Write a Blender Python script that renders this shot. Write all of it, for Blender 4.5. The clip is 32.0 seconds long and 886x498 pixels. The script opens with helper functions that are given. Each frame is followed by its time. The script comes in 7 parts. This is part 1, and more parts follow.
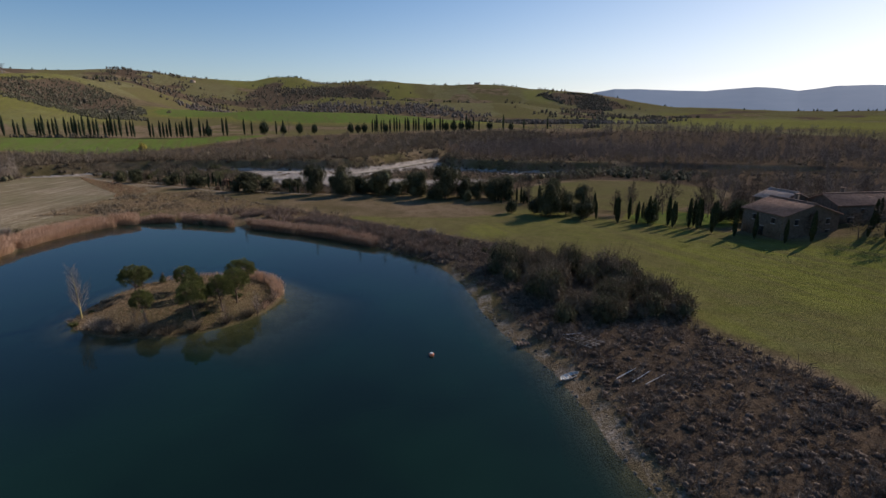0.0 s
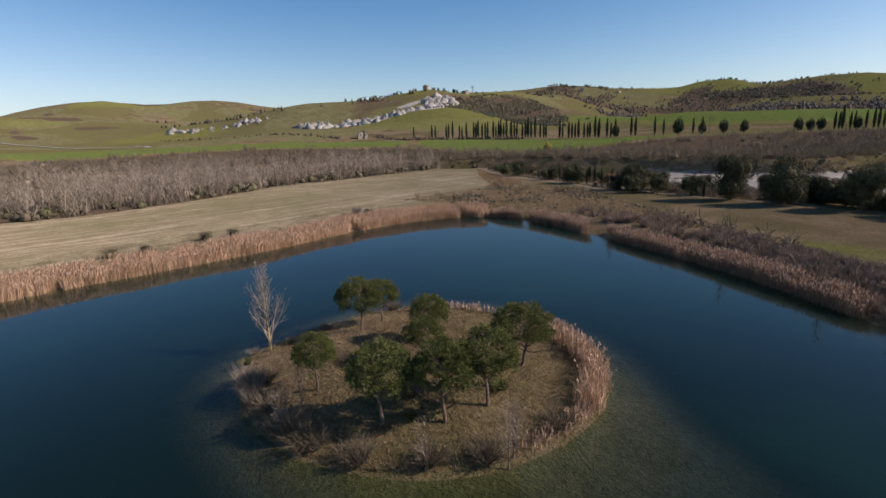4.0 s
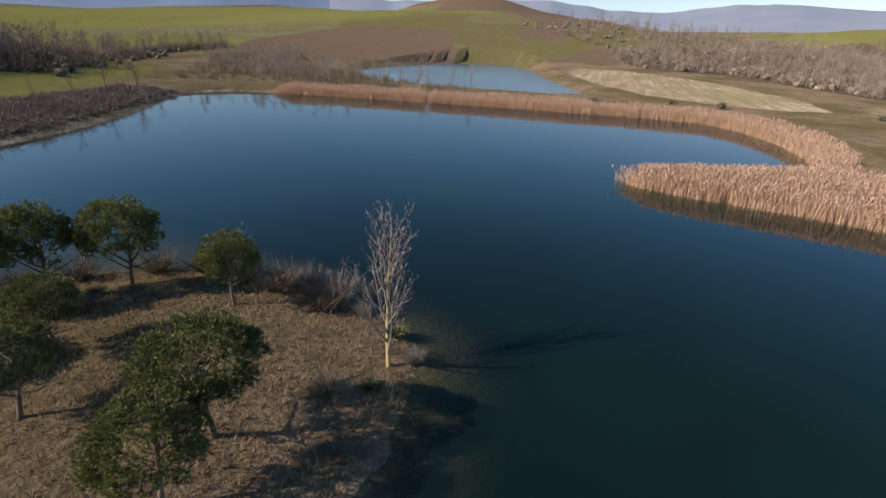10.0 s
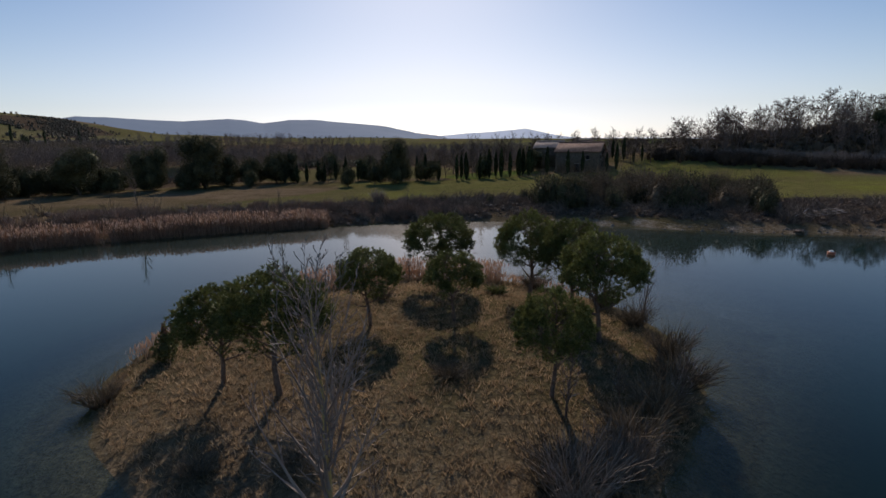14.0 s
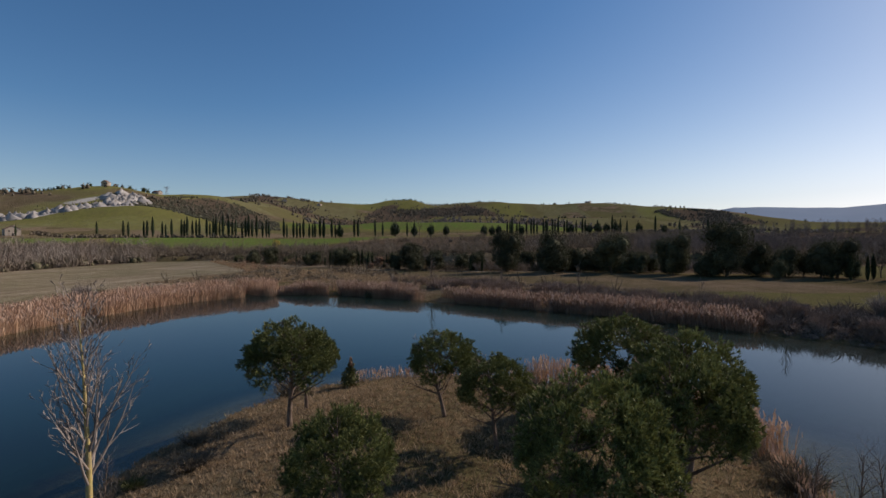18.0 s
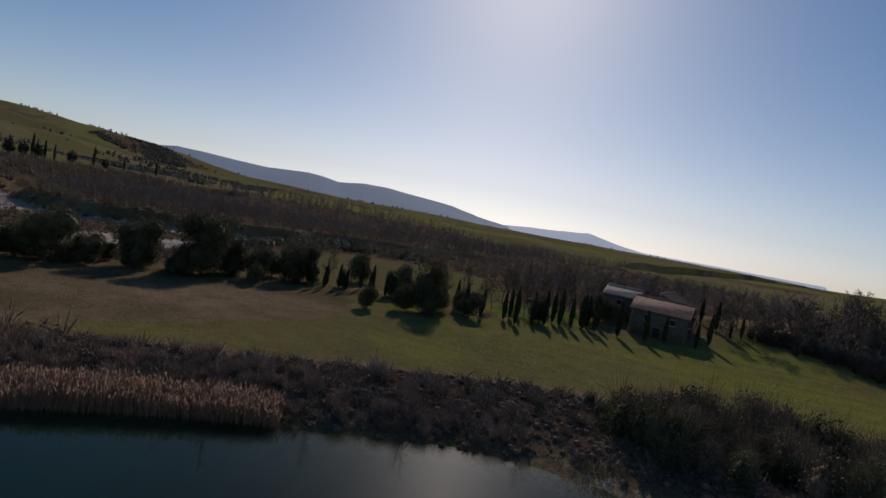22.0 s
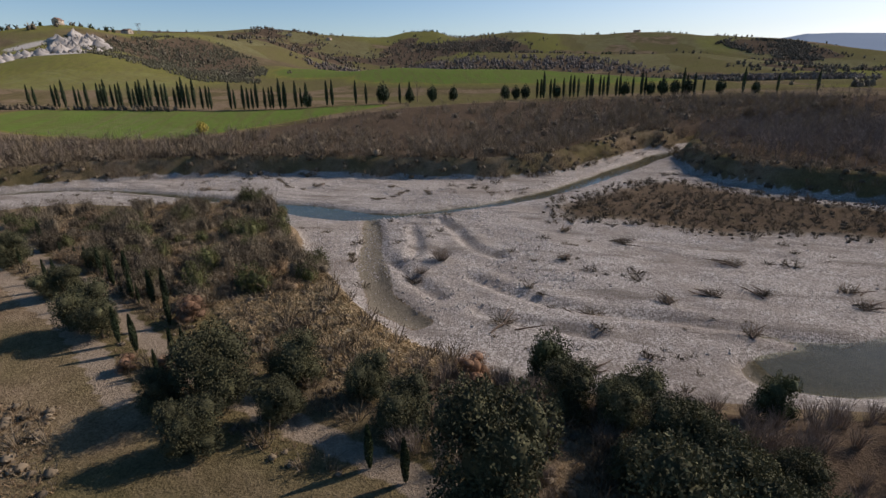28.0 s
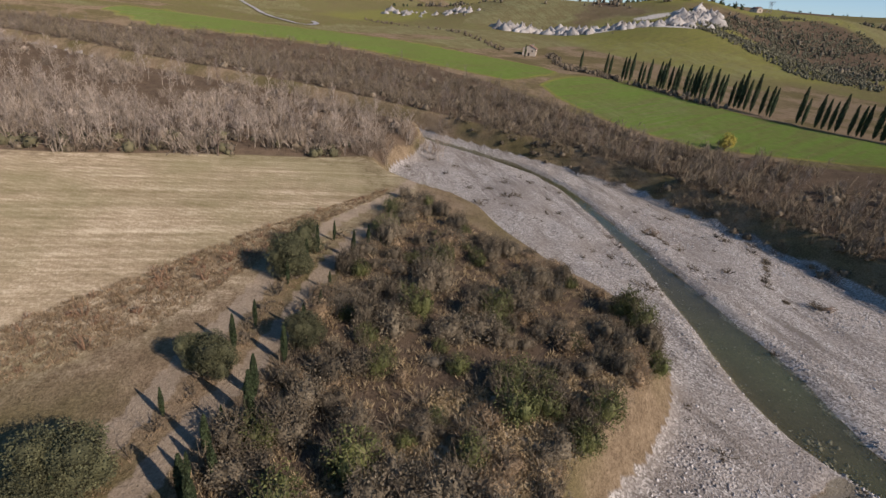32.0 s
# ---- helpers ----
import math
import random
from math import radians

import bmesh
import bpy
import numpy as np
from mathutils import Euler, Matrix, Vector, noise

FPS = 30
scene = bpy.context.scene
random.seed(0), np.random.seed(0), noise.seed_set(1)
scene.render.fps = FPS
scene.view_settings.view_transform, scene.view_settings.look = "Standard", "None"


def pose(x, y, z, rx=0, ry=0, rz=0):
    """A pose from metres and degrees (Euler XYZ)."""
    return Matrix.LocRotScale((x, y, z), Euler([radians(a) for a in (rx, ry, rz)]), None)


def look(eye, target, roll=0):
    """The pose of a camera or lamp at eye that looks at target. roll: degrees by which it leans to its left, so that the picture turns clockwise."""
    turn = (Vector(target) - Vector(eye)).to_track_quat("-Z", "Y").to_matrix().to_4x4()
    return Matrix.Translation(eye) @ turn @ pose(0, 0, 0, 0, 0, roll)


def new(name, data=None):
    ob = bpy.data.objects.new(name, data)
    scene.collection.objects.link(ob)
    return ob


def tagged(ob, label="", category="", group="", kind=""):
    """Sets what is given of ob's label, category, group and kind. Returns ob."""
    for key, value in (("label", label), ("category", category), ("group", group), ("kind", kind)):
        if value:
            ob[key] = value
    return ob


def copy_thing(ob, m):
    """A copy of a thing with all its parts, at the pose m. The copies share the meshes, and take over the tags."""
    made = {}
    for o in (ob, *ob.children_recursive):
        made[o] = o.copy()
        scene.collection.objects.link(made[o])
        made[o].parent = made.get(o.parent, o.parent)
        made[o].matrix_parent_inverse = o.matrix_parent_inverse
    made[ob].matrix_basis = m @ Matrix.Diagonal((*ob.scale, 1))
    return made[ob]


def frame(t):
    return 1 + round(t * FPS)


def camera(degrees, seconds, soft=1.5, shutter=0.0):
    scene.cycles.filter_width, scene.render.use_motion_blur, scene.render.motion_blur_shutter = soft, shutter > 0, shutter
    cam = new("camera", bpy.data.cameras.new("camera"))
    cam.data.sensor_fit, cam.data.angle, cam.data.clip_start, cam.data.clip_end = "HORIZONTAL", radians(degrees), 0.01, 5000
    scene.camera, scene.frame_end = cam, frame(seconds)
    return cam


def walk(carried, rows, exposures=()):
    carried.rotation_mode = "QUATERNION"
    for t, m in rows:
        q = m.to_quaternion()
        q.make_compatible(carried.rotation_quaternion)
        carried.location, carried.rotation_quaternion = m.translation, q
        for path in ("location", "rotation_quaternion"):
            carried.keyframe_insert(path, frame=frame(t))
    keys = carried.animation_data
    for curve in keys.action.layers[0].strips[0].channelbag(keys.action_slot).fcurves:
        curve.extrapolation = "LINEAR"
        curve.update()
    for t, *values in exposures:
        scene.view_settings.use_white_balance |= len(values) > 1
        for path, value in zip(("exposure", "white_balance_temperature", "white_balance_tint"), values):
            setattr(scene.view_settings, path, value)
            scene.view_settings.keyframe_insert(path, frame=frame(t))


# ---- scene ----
cam = camera(82.7, 32.0)
METRES, EYE, TILT, LEAN, TURN = 338.0, 30.81, -15.0, 0.0, 0.0
ROWS = [
    (0.0, 0.0, 0.0, 0.0, 0.0, 0.0, -0.0),
    (0.5, -0.0014, 0.0207, 0.0015, 2.52, 0.1, -0.64),
    (1.0, -0.0035, 0.0414, 0.0033, 14.13, -1.05, -2.93),
    (1.5, -0.0066, 0.0617, 0.0047, 15.53, -1.32, -3.35),
    (2.0, -0.0105, 0.0817, 0.005, 21.35, -1.64, -4.54),
    (2.5, -0.0156, 0.1017, 0.0048, 31.83, -1.69, -6.57),
    (4.5, -0.0483, 0.1769, 0.0109, 43.86, -2.12, -8.65),
    (5.0, -0.0579, 0.1941, 0.0125, 45.73, -1.33, -8.98),
    (5.5, -0.0685, 0.2108, 0.0148, 54.52, -1.73, -10.07),
    (6.0, -0.08, 0.2268, 0.0176, 63.91, -2.8, -11.23),
    (6.5, -0.0923, 0.2415, 0.0207, 77.08, -5.59, -12.25),
    (7.0, -0.1057, 0.2545, 0.0241, 92.03, -10.09, -12.84),
    (7.5, -0.1206, 0.2648, 0.0271, 110.09, -15.57, -12.63),
    (8.0, -0.136, 0.2724, 0.0298, 128.37, -21.1, -11.33),
    (8.5, -0.1515, 0.2772, 0.0318, 143.39, -25.69, -9.89),
    (9.0, -0.1666, 0.2792, 0.0324, 159.7, -30.83, -7.36),
    (9.5, -0.1806, 0.2781, 0.0308, 177.37, -34.78, -3.31),
    (10.0, -0.1923, 0.2748, 0.0276, 198.41, -36.99, 3.07),
    (10.5, -0.2015, 0.2681, 0.024, 224.43, -33.76, 9.31),
    (11.0, -0.2069, 0.2588, 0.0209, 247.24, -25.82, 16.15),
    (11.5, -0.2089, 0.2474, 0.018, 259.63, -19.77, 18.99),
    (12.0, -0.2086, 0.2356, 0.0139, 266.87, -18.0, 17.37),
    (12.5, -0.2065, 0.2245, 0.0082, 276.96, -14.69, 15.9),
    (13.0, -0.2024, 0.214, 0.0017, 285.8, -11.03, 13.95),
    (13.5, -0.1963, 0.2043, -0.0036, 294.99, -7.36, 12.97),
    (14.0, -0.1882, 0.1959, -0.0076, 306.76, -2.89, 12.74),
    (14.5, -0.1789, 0.1888, -0.0102, 317.79, 1.21, 11.73),
    (15.0, -0.1688, 0.183, -0.012, 326.42, 4.1, 10.21),
    (15.5, -0.1583, 0.1785, -0.0136, 336.39, 6.55, 7.48),
    (17.5, -0.1207, 0.1755, -0.0202, 369.85, 13.03, -2.28),
    (18.0, -0.1163, 0.1783, -0.0144, 370.98, 13.47, -2.49),
    (18.5, -0.1132, 0.1815, -0.0074, 367.83, 11.92, -1.92),
    (19.0, -0.1115, 0.1859, -0.0005, 361.11, 11.08, -0.85),
    (19.5, -0.1112, 0.1911, 0.0067, 358.57, 10.68, -0.74),
    (20.0, -0.1118, 0.1976, 0.0145, 350.27, 10.19, 0.28),
    (20.5, -0.1132, 0.2049, 0.021, 339.14, 9.83, 1.11),
    (21.0, -0.1154, 0.2134, 0.0255, 329.17, 9.45, 1.36),
    (21.5, -0.1184, 0.2229, 0.0286, 319.87, 9.52, 1.26),
    (22.0, -0.1218, 0.2332, 0.0307, 311.96, 6.92, 1.0),
    (22.5, -0.1253, 0.2446, 0.0326, 308.45, 5.4, 0.5),
    (23.0, -0.1287, 0.2575, 0.0355, 307.16, 5.06, -1.02),
    (23.5, -0.132, 0.2715, 0.039, 308.84, 3.8, -10.26),
    (24.0, -0.1358, 0.2881, 0.0425, 321.81, -2.58, -4.91),
    (24.5, -0.1394, 0.3065, 0.0468, 329.16, -7.92, 5.45),
    (26.5, -0.1378, 0.3875, 0.0867, 335.8, -4.61, 3.89),
    (27.0, -0.1352, 0.4126, 0.0997, 344.51, -4.53, 2.84),
    (27.5, -0.1328, 0.4386, 0.1128, 359.73, -4.48, 0.37),
    (28.0, -0.1319, 0.4652, 0.1264, 374.16, -4.9, -2.76),
    (28.5, -0.1329, 0.4923, 0.1399, 387.66, -5.64, -5.56),
    (29.0, -0.1355, 0.5181, 0.1522, 395.6, -6.84, -7.38),
    (29.5, -0.1407, 0.5422, 0.1623, 402.11, -7.79, -9.66),
    (30.0, -0.1488, 0.5643, 0.1706, 409.85, -9.79, -12.54),
]
# the last two seconds: eye in metres, then yaw, pitch and lean in degrees
LAST = [
    (30.5, -53.94, 206.50, 37.36, 57.06, -20.65, 3.72),
    (31.0, -58.49, 212.80, 37.44, 61.62, -22.38, 6.89),
    (31.5, -63.97, 217.96, 37.14, 66.01, -23.34, 8.89),
    (32.0, -70.19, 222.04, 36.79, 71.81, -24.57, 7.25),
]


def aimed(x, y, z, yaw, pitch, lean):
    a, b = radians(yaw), radians(pitch)
    ahead = Vector((-math.sin(a) * math.cos(b), math.cos(a) * math.cos(b), math.sin(b)))
    return look((x, y, z), Vector((x, y, z)) + ahead, lean)


first = pose(0, 0, EYE, TILT, LEAN, TURN)
path = [(t, first @ pose(METRES * x, METRES * y, METRES * z, 90 + pitch, roll, yaw)) for t, x, y, z, yaw, pitch, roll in ROWS]
path += [(t, aimed(*row)) for t, *row in LAST]
walk(cam, path, [(0, 0.25, 6450, 20), (1, 0.35, 6450, 20), (2, 0.42, 6450, 20), (5, 0.55, 6450, 20), (6, 0.5, 6450, 20), (7, 0.3, 6450, 20), (8, 0.12, 6450, 20), (9, 0.2, 6450, 20), (10, 0.75, 6450, 20), (10.6, 0.6, 6450, 20), (11.5, 0.2, 6450, 20), (13, 0.06, 6450, 20), (15.5, -0.05, 6450, 20),
    (18, 0.1, 6450, 20), (19, -0.05, 6450, 20), (20, -0.12, 6450, 20), (21, -0.33, 6450, 20), (22, -0.35, 6450, 20), (24, -0.15, 6450, 20), (26.5, -0.12, 6450, 20), (27, 0, 6450, 20), (28, 0.36, 6450, 20), (29, 0.25, 6450, 20), (30, 0.4, 6450, 20), (32, 0.55, 6450, 20)])

# ---- light ----
SUN_AZ, SUN_EL = 52.5, 32.0  # degrees: from +y towards +x, and up
world = bpy.data.worlds.new("sky")
scene.world = world
world.use_nodes = True
wn, wl = world.node_tree.nodes, world.node_tree.links
sky = wn.new("ShaderNodeTexSky")
sky.sky_type, sky.sun_disc = "NISHITA", False
sky.sun_elevation, sky.sun_rotation = radians(SUN_EL), radians(SUN_AZ)
sky.altitude, sky.air_density, sky.dust_density, sky.ozone_density = 200, 0.9, 0.45, 2.4
cool = wn.new("ShaderNodeMix")
cool.data_type, cool.blend_type = "RGBA", "MULTIPLY"
cool.inputs[0].default_value = 1.0
cool.inputs[7].default_value = (0.92, 1.0, 0.98, 1)
wl.new(sky.outputs["Color"], cool.inputs[6])
pale = wn.new("ShaderNodeHueSaturation")
# thin haze: the brighter the sky, the paler its blue
light, haze = wn.new("ShaderNodeRGBToBW"), wn.new("ShaderNodeMapRange")
haze.inputs[1].default_value, haze.inputs[2].default_value, haze.inputs[3].default_value, haze.inputs[4].default_value = 2.6, 10.0, 1.2, 0.42
wl.new(cool.outputs[2], light.inputs[0])
wl.new(light.outputs[0], haze.inputs[0])
wl.new(haze.outputs[0], pale.inputs["Saturation"])
wl.new(cool.outputs[2], pale.inputs["Color"])
wl.new(pale.outputs["Color"], wn["Background"].inputs["Color"])
wn["Background"].inputs["Strength"].default_value = 0.085
sun = new("sun", bpy.data.lights.new("sun", "SUN"))
sun.data.energy, sun.data.angle, sun.data.color = 3.7, radians(0.53), (1.0, 0.91, 0.78)
toward = Vector((math.sin(radians(SUN_AZ)) * math.cos(radians(SUN_EL)), math.cos(radians(SUN_AZ)) * math.cos(radians(SUN_EL)), math.sin(radians(SUN_EL))))
sun.matrix_world = look(toward * 300, (0, 0, 0))


# ---- materials ----
def material(name):
    m = bpy.data.materials.new(name)
    m.use_nodes = True
    return m, m.node_tree.nodes, m.node_tree.links, m.node_tree.nodes["Principled BSDF"]


def ramp(nodes, links, source, stops):
    r = nodes.new("ShaderNodeValToRGB")
    while len(r.color_ramp.elements) < len(stops):
        r.color_ramp.elements.new(0.5)
    for e, (at, c) in zip(r.color_ramp.elements, stops):
        e.position, e.color = at, (*c, 1)
    links.new(source, r.inputs["Fac"])
    return r.outputs["Color"]


def noise_tex(nodes, links, scale, detail=4.0, rough=0.6, coords=None):
    n = nodes.new("ShaderNodeTexNoise")
    n.inputs["Scale"].default_value, n.inputs["Detail"].default_value, n.inputs["Roughness"].default_value = scale, detail, rough
    if coords is None:
        g = nodes.new("ShaderNodeNewGeometry")
        coords = g.outputs["Position"]
    links.new(coords, n.inputs["Vector"])
    return n.outputs["Fac"]


def mixed(nodes, links, fac, a, b, blend="MIX"):
    x = nodes.new("ShaderNodeMix")
    x.data_type, x.blend_type = "RGBA", blend
    for socket, v in ((x.inputs[0], fac), (x.inputs[6], a), (x.inputs[7], b)):
        if hasattr(v, "links"):
            links.new(v, socket)
        else:
            socket.default_value = v if not isinstance(v, tuple) else (*v, 1)
    return x.outputs[2]


def maths(nodes, links, op, a, b=0.0, clamp=False):
    x = nodes.new("ShaderNodeMath")
    x.operation, x.use_clamp = op, clamp
    for socket, v in zip(x.inputs, (a, b)):
        if hasattr(v, "links"):
            links.new(v, socket)
        else:
            socket.default_value = v
    return x.outputs[0]


def bumped(nodes, links, bsdf, height, strength=0.4, distance=0.1):
    b = nodes.new("ShaderNodeBump")
    b.inputs["Strength"].default_value, b.inputs["Distance"].default_value = strength, distance
    links.new(height, b.inputs["Height"])
    links.new(b.outputs["Normal"], bsdf.inputs["Normal"])


def simple(name, c1, c2, scale=3.0, rough=0.85, bump=0.3, island=0.0, thing=0.0, thin=0.0):
    """A surface of two colours in noise; island, thing: how far loose pieces or whole objects differ; thin: light that comes through leaves."""
    m, n, l, p = material(name)
    f = noise_tex(n, l, scale, 5.0, 0.65)
    col = ramp(n, l, f, ((0.3, c1), (0.7, c2)))
    if island:
        g = n.new("ShaderNodeNewGeometry")
        v = maths(n, l, "MULTIPLY_ADD", g.outputs["Random Per Island"], 2 * island)
        n[v.node.name].inputs[2].default_value = 1 - island
        col = mixed(n, l, 1.0, col, v, "MULTIPLY")
    if thing:
        o = n.new("ShaderNodeObjectInfo")
        v = maths(n, l, "MULTIPLY_ADD", o.outputs["Random"], 2 * thing)
        n[v.node.name].inputs[2].default_value = 1 - thing
        col = mixed(n, l, 1.0, col, v, "MULTIPLY")
    l.new(col, p.inputs["Base Color"])
    p.inputs["Roughness"].default_value = rough
    p.inputs["Specular IOR Level"].default_value = 0.25
    if bump:
        bumped(n, l, p, noise_tex(n, l, scale * 6, 4.0), bump, 0.05)
    if thin:
        t = n.new("ShaderNodeBsdfTranslucent")
        l.new(col, t.inputs["Color"])
        x = n.new("ShaderNodeMixShader")
        x.inputs[0].default_value = thin
        l.new(p.outputs[0], x.inputs[1])
        l.new(t.outputs[0], x.inputs[2])
        l.new(x.outputs[0], n["Material Output"].inputs["Surface"])
    return m


def ground_material():
    m, n, l, p = material("ground")
    one, two = n.new("ShaderNodeAttribute"), n.new("ShaderNodeAttribute")
    one.attribute_name, two.attribute_name = "cover", "cover_more"
    s1, s2 = n.new("ShaderNodeSeparateColor"), n.new("ShaderNodeSeparateColor")
    l.new(one.outputs["Color"], s1.inputs[0])
    l.new(two.outputs["Color"], s2.inputs[0])
    broad, mid, fine = noise_tex(n, l, 0.035, 4.0), noise_tex(n, l, 0.33, 5.0, 0.7), noise_tex(n, l, 2.6, 5.0, 0.75)
    ragged = maths(n, l, "ADD", maths(n, l, "MULTIPLY", mid, 0.42), maths(n, l, "ADD", maths(n, l, "MULTIPLY", fine, 0.23), maths(n, l, "MULTIPLY", broad, 0.25)))

    def zone(mask):
        """A zone's weight with a ragged edge."""
        v = maths(n, l, "ADD", mask, maths(n, l, "MULTIPLY", maths(n, l, "SUBTRACT", ragged, 0.45), 1.1))
        r = n.new("ShaderNodeMapRange")
        r.interpolation_type = "SMOOTHSTEP"
        l.new(v, r.inputs[0])
        r.inputs[1].default_value, r.inputs[2].default_value = 0.38, 0.62
        return r.outputs[0]

    tiny = noise_tex(n, l, 9.0, 3.0, 0.7)
    grain = maths(n, l, "ADD", maths(n, l, "ADD", maths(n, l, "MULTIPLY", fine, 0.8), maths(n, l, "MULTIPLY", mid, 0.5)), maths(n, l, "MULTIPLY_ADD", tiny, 0.5))
    n[grain.node.inputs[1].links[0].from_node.name].inputs[2].default_value = -0.4
    dry = ramp(n, l, grain, ((0.3, (0.1, 0.07, 0.042)), (0.5, (0.2, 0.146, 0.09)), (0.7, (0.33, 0.245, 0.155))))
    olive = ramp(n, l, grain, ((0.3, (0.07, 0.058, 0.026)), (0.7, (0.18, 0.145, 0.07))))
    col = mixed(n, l, ramp(n, l, broad, ((0.42, (0, 0, 0)), (0.6, (1, 1, 1)))), dry, olive)
    green = ramp(n, l, grain, ((0.28, (0.075, 0.075, 0.022)), (0.5, (0.13, 0.13, 0.038)), (0.72, (0.19, 0.183, 0.062))))
    worn = ramp(n, l, grain, ((0.3, (0.1, 0.082, 0.036)), (0.7, (0.2, 0.165, 0.082))))
    plots = n.new("ShaderNodeTexVoronoi")
    plots.inputs["Scale"].default_value, plots.inputs["Randomness"].default_value = 0.0055, 0.85
    where = n.new("ShaderNodeNewGeometry")
    warp = n.new("ShaderNodeVectorMath")
    warp.operation = "MULTIPLY_ADD"
    bend = n.new("ShaderNodeTexNoise")
    bend.inputs["Scale"].default_value = 0.008
    l.new(where.outputs["Position"], bend.inputs["Vector"])
    l.new(bend.outputs["Color"], warp.inputs[0])
    warp.inputs[1].default_value = (90, 90, 0)
    l.new(where.outputs["Position"], warp.inputs[2])
    flat = n.new("ShaderNodeVectorMath")
    flat.operation = "MULTIPLY"
    flat.inputs[1].default_value = (1, 1, 0)
    l.new(warp.outputs[0], flat.inputs[0])
    l.new(flat.outputs[0], plots.inputs["Vector"])
    tone = n.new("ShaderNodeSeparateColor")
    l.new(plots.outputs["Color"], tone.inputs[0])
    pasture = ramp(n, l, grain, ((0.3, (0.165, 0.17, 0.08)), (0.7, (0.27, 0.27, 0.135))))
    green = mixed(n, l, ramp(n, l, tone.outputs[0], ((0.35, (0, 0, 0)), (0.75, (1, 1, 1)))), green, pasture)
    comb = n.new("ShaderNodeMapping")
    comb.inputs["Rotation"].default_value, comb.inputs["Scale"].default_value = (0, 0, radians(25)), (0.02, 0.4, 0.1)
    l.new(where.outputs["Position"], comb.inputs["Vector"])
    mown = noise_tex(n, l, 1.0, 4.0, 0.7, comb.outputs["Vector"])
    green = mixed(n, l, ramp(n, l, maths(n, l, "ADD", maths(n, l, "MULTIPLY", noise_tex(n, l, 0.05, 6.0, 0.75), 0.5), maths(n, l, "MULTIPLY", mown, 0.5)), ((0.34, (0, 0, 0)), (0.54, (0.95, 0.95, 0.95)))), green, worn)
    lush = n.new("ShaderNodeAttribute")
    lush.attribute_name = "lush"
    young = ramp(n, l, grain, ((0.28, (0.13, 0.138, 0.03)), (0.5, (0.195, 0.198, 0.042)), (0.72, (0.27, 0.262, 0.07))))
    drill = n.new("ShaderNodeMapping")
    drill.vector_type = "TEXTURE"
    drill.inputs["Rotation"].default_value, drill.inputs["Scale"].default_value = (0, 0, radians(-68)), (42, 3.4, 8)
    l.new(where.outputs["Position"], drill.inputs["Vector"])
    stripe = ramp(n, l, noise_tex(n, l, 1.0, 5.0, 0.7, drill.outputs["Vector"]), ((0.4, (0.36, 0.36, 0.36)), (0.58, (1, 1, 1))))
    fresh = ramp(n, l, grain, ((0.28, (0.085, 0.132, 0.028)), (0.5, (0.125, 0.178, 0.038)), (0.72, (0.17, 0.218, 0.058))))
    young = mixed(n, l, ramp(n, l, lush.outputs["Fac"], ((0.88, (0, 0, 0)), (0.96, (1, 1, 1)))), young, fresh)
    green = mixed(n, l, maths(n, l, "MULTIPLY", lush.outputs["Fac"], stripe), green, young)
    col = mixed(n, l, zone(s1.outputs[0]), col, green)
    # mown straw with faint rows
    w = n.new("ShaderNodeTexWave")
    w.inputs["Scale"].default_value, w.inputs["Distortion"].default_value, w.inputs["Detail"].default_value = 0.22, 5.0, 3.0
    g = n.new("ShaderNodeNewGeometry")
    turn = n.new("ShaderNodeMapping")
    turn.inputs["Rotation"].default_value = (0, 0, radians(28))
    l.new(g.outputs["Position"], turn.inputs["Vector"])
    l.new(turn.outputs["Vector"], w.inputs["Vector"])
    swath = n.new("ShaderNodeMapping")
    swath.inputs["Rotation"].default_value, swath.inputs["Scale"].default_value = (0, 0, radians(-24)), (0.5, 0.03, 0.1)
    l.new(g.outputs["Position"], swath.inputs["Vector"])
    strip = noise_tex(n, l, 1.0, 5.0, 0.7, swath.outputs["Vector"])
    rows = maths(n, l, "ADD", maths(n, l, "MULTIPLY", w.outputs["Fac"], 0.035), maths(n, l, "ADD", maths(n, l, "MULTIPLY", grain, 0.5), maths(n, l, "MULTIPLY", strip, 0.43)))
    straw = ramp(n, l, rows, ((0.38, (0.18, 0.138, 0.082)), (0.5, (0.305, 0.243, 0.158)), (0.61, (0.5, 0.42, 0.3))))
    straw = mixed(n, l, ramp(n, l, noise_tex(n, l, 0.028, 3.0), ((0.42, (0, 0, 0)), (0.6, (0.5, 0.5, 0.5)))), straw, (0.155, 0.142, 0.066))
    stubble = zone(s1.outputs[1])
    col = mixed(n, l, stubble, col, straw)
    earth = ramp(n, l, grain, ((0.3, (0.18, 0.138, 0.095)), (0.7, (0.35, 0.28, 0.2))))
    col = mixed(n, l, zone(two.outputs["Alpha"]), col, earth)
    # gravel: stones of many greys
    cells = n.new("ShaderNodeTexVoronoi")
    cells.inputs["Scale"].default_value = 4.4
    l.new(g.outputs["Position"], cells.inputs["Vector"])
    stone = ramp(n, l, cells.outputs["Color"], ((0.15, (0.14, 0.123, 0.103)), (0.5, (0.325, 0.29, 0.25)), (0.85, (0.58, 0.535, 0.475))))
    stone = mixed(n, l, ramp(n, l, mid, ((0.38, (0, 0, 0)), (0.66, (0.45, 0.45, 0.45)))), stone, (0.3, 0.26, 0.215))
    flow = n.new("ShaderNodeMapping")
    flow.inputs["Rotation"].default_value, flow.inputs["Scale"].default_value = (0, 0, radians(-20)), (0.045, 0.22, 0.1)
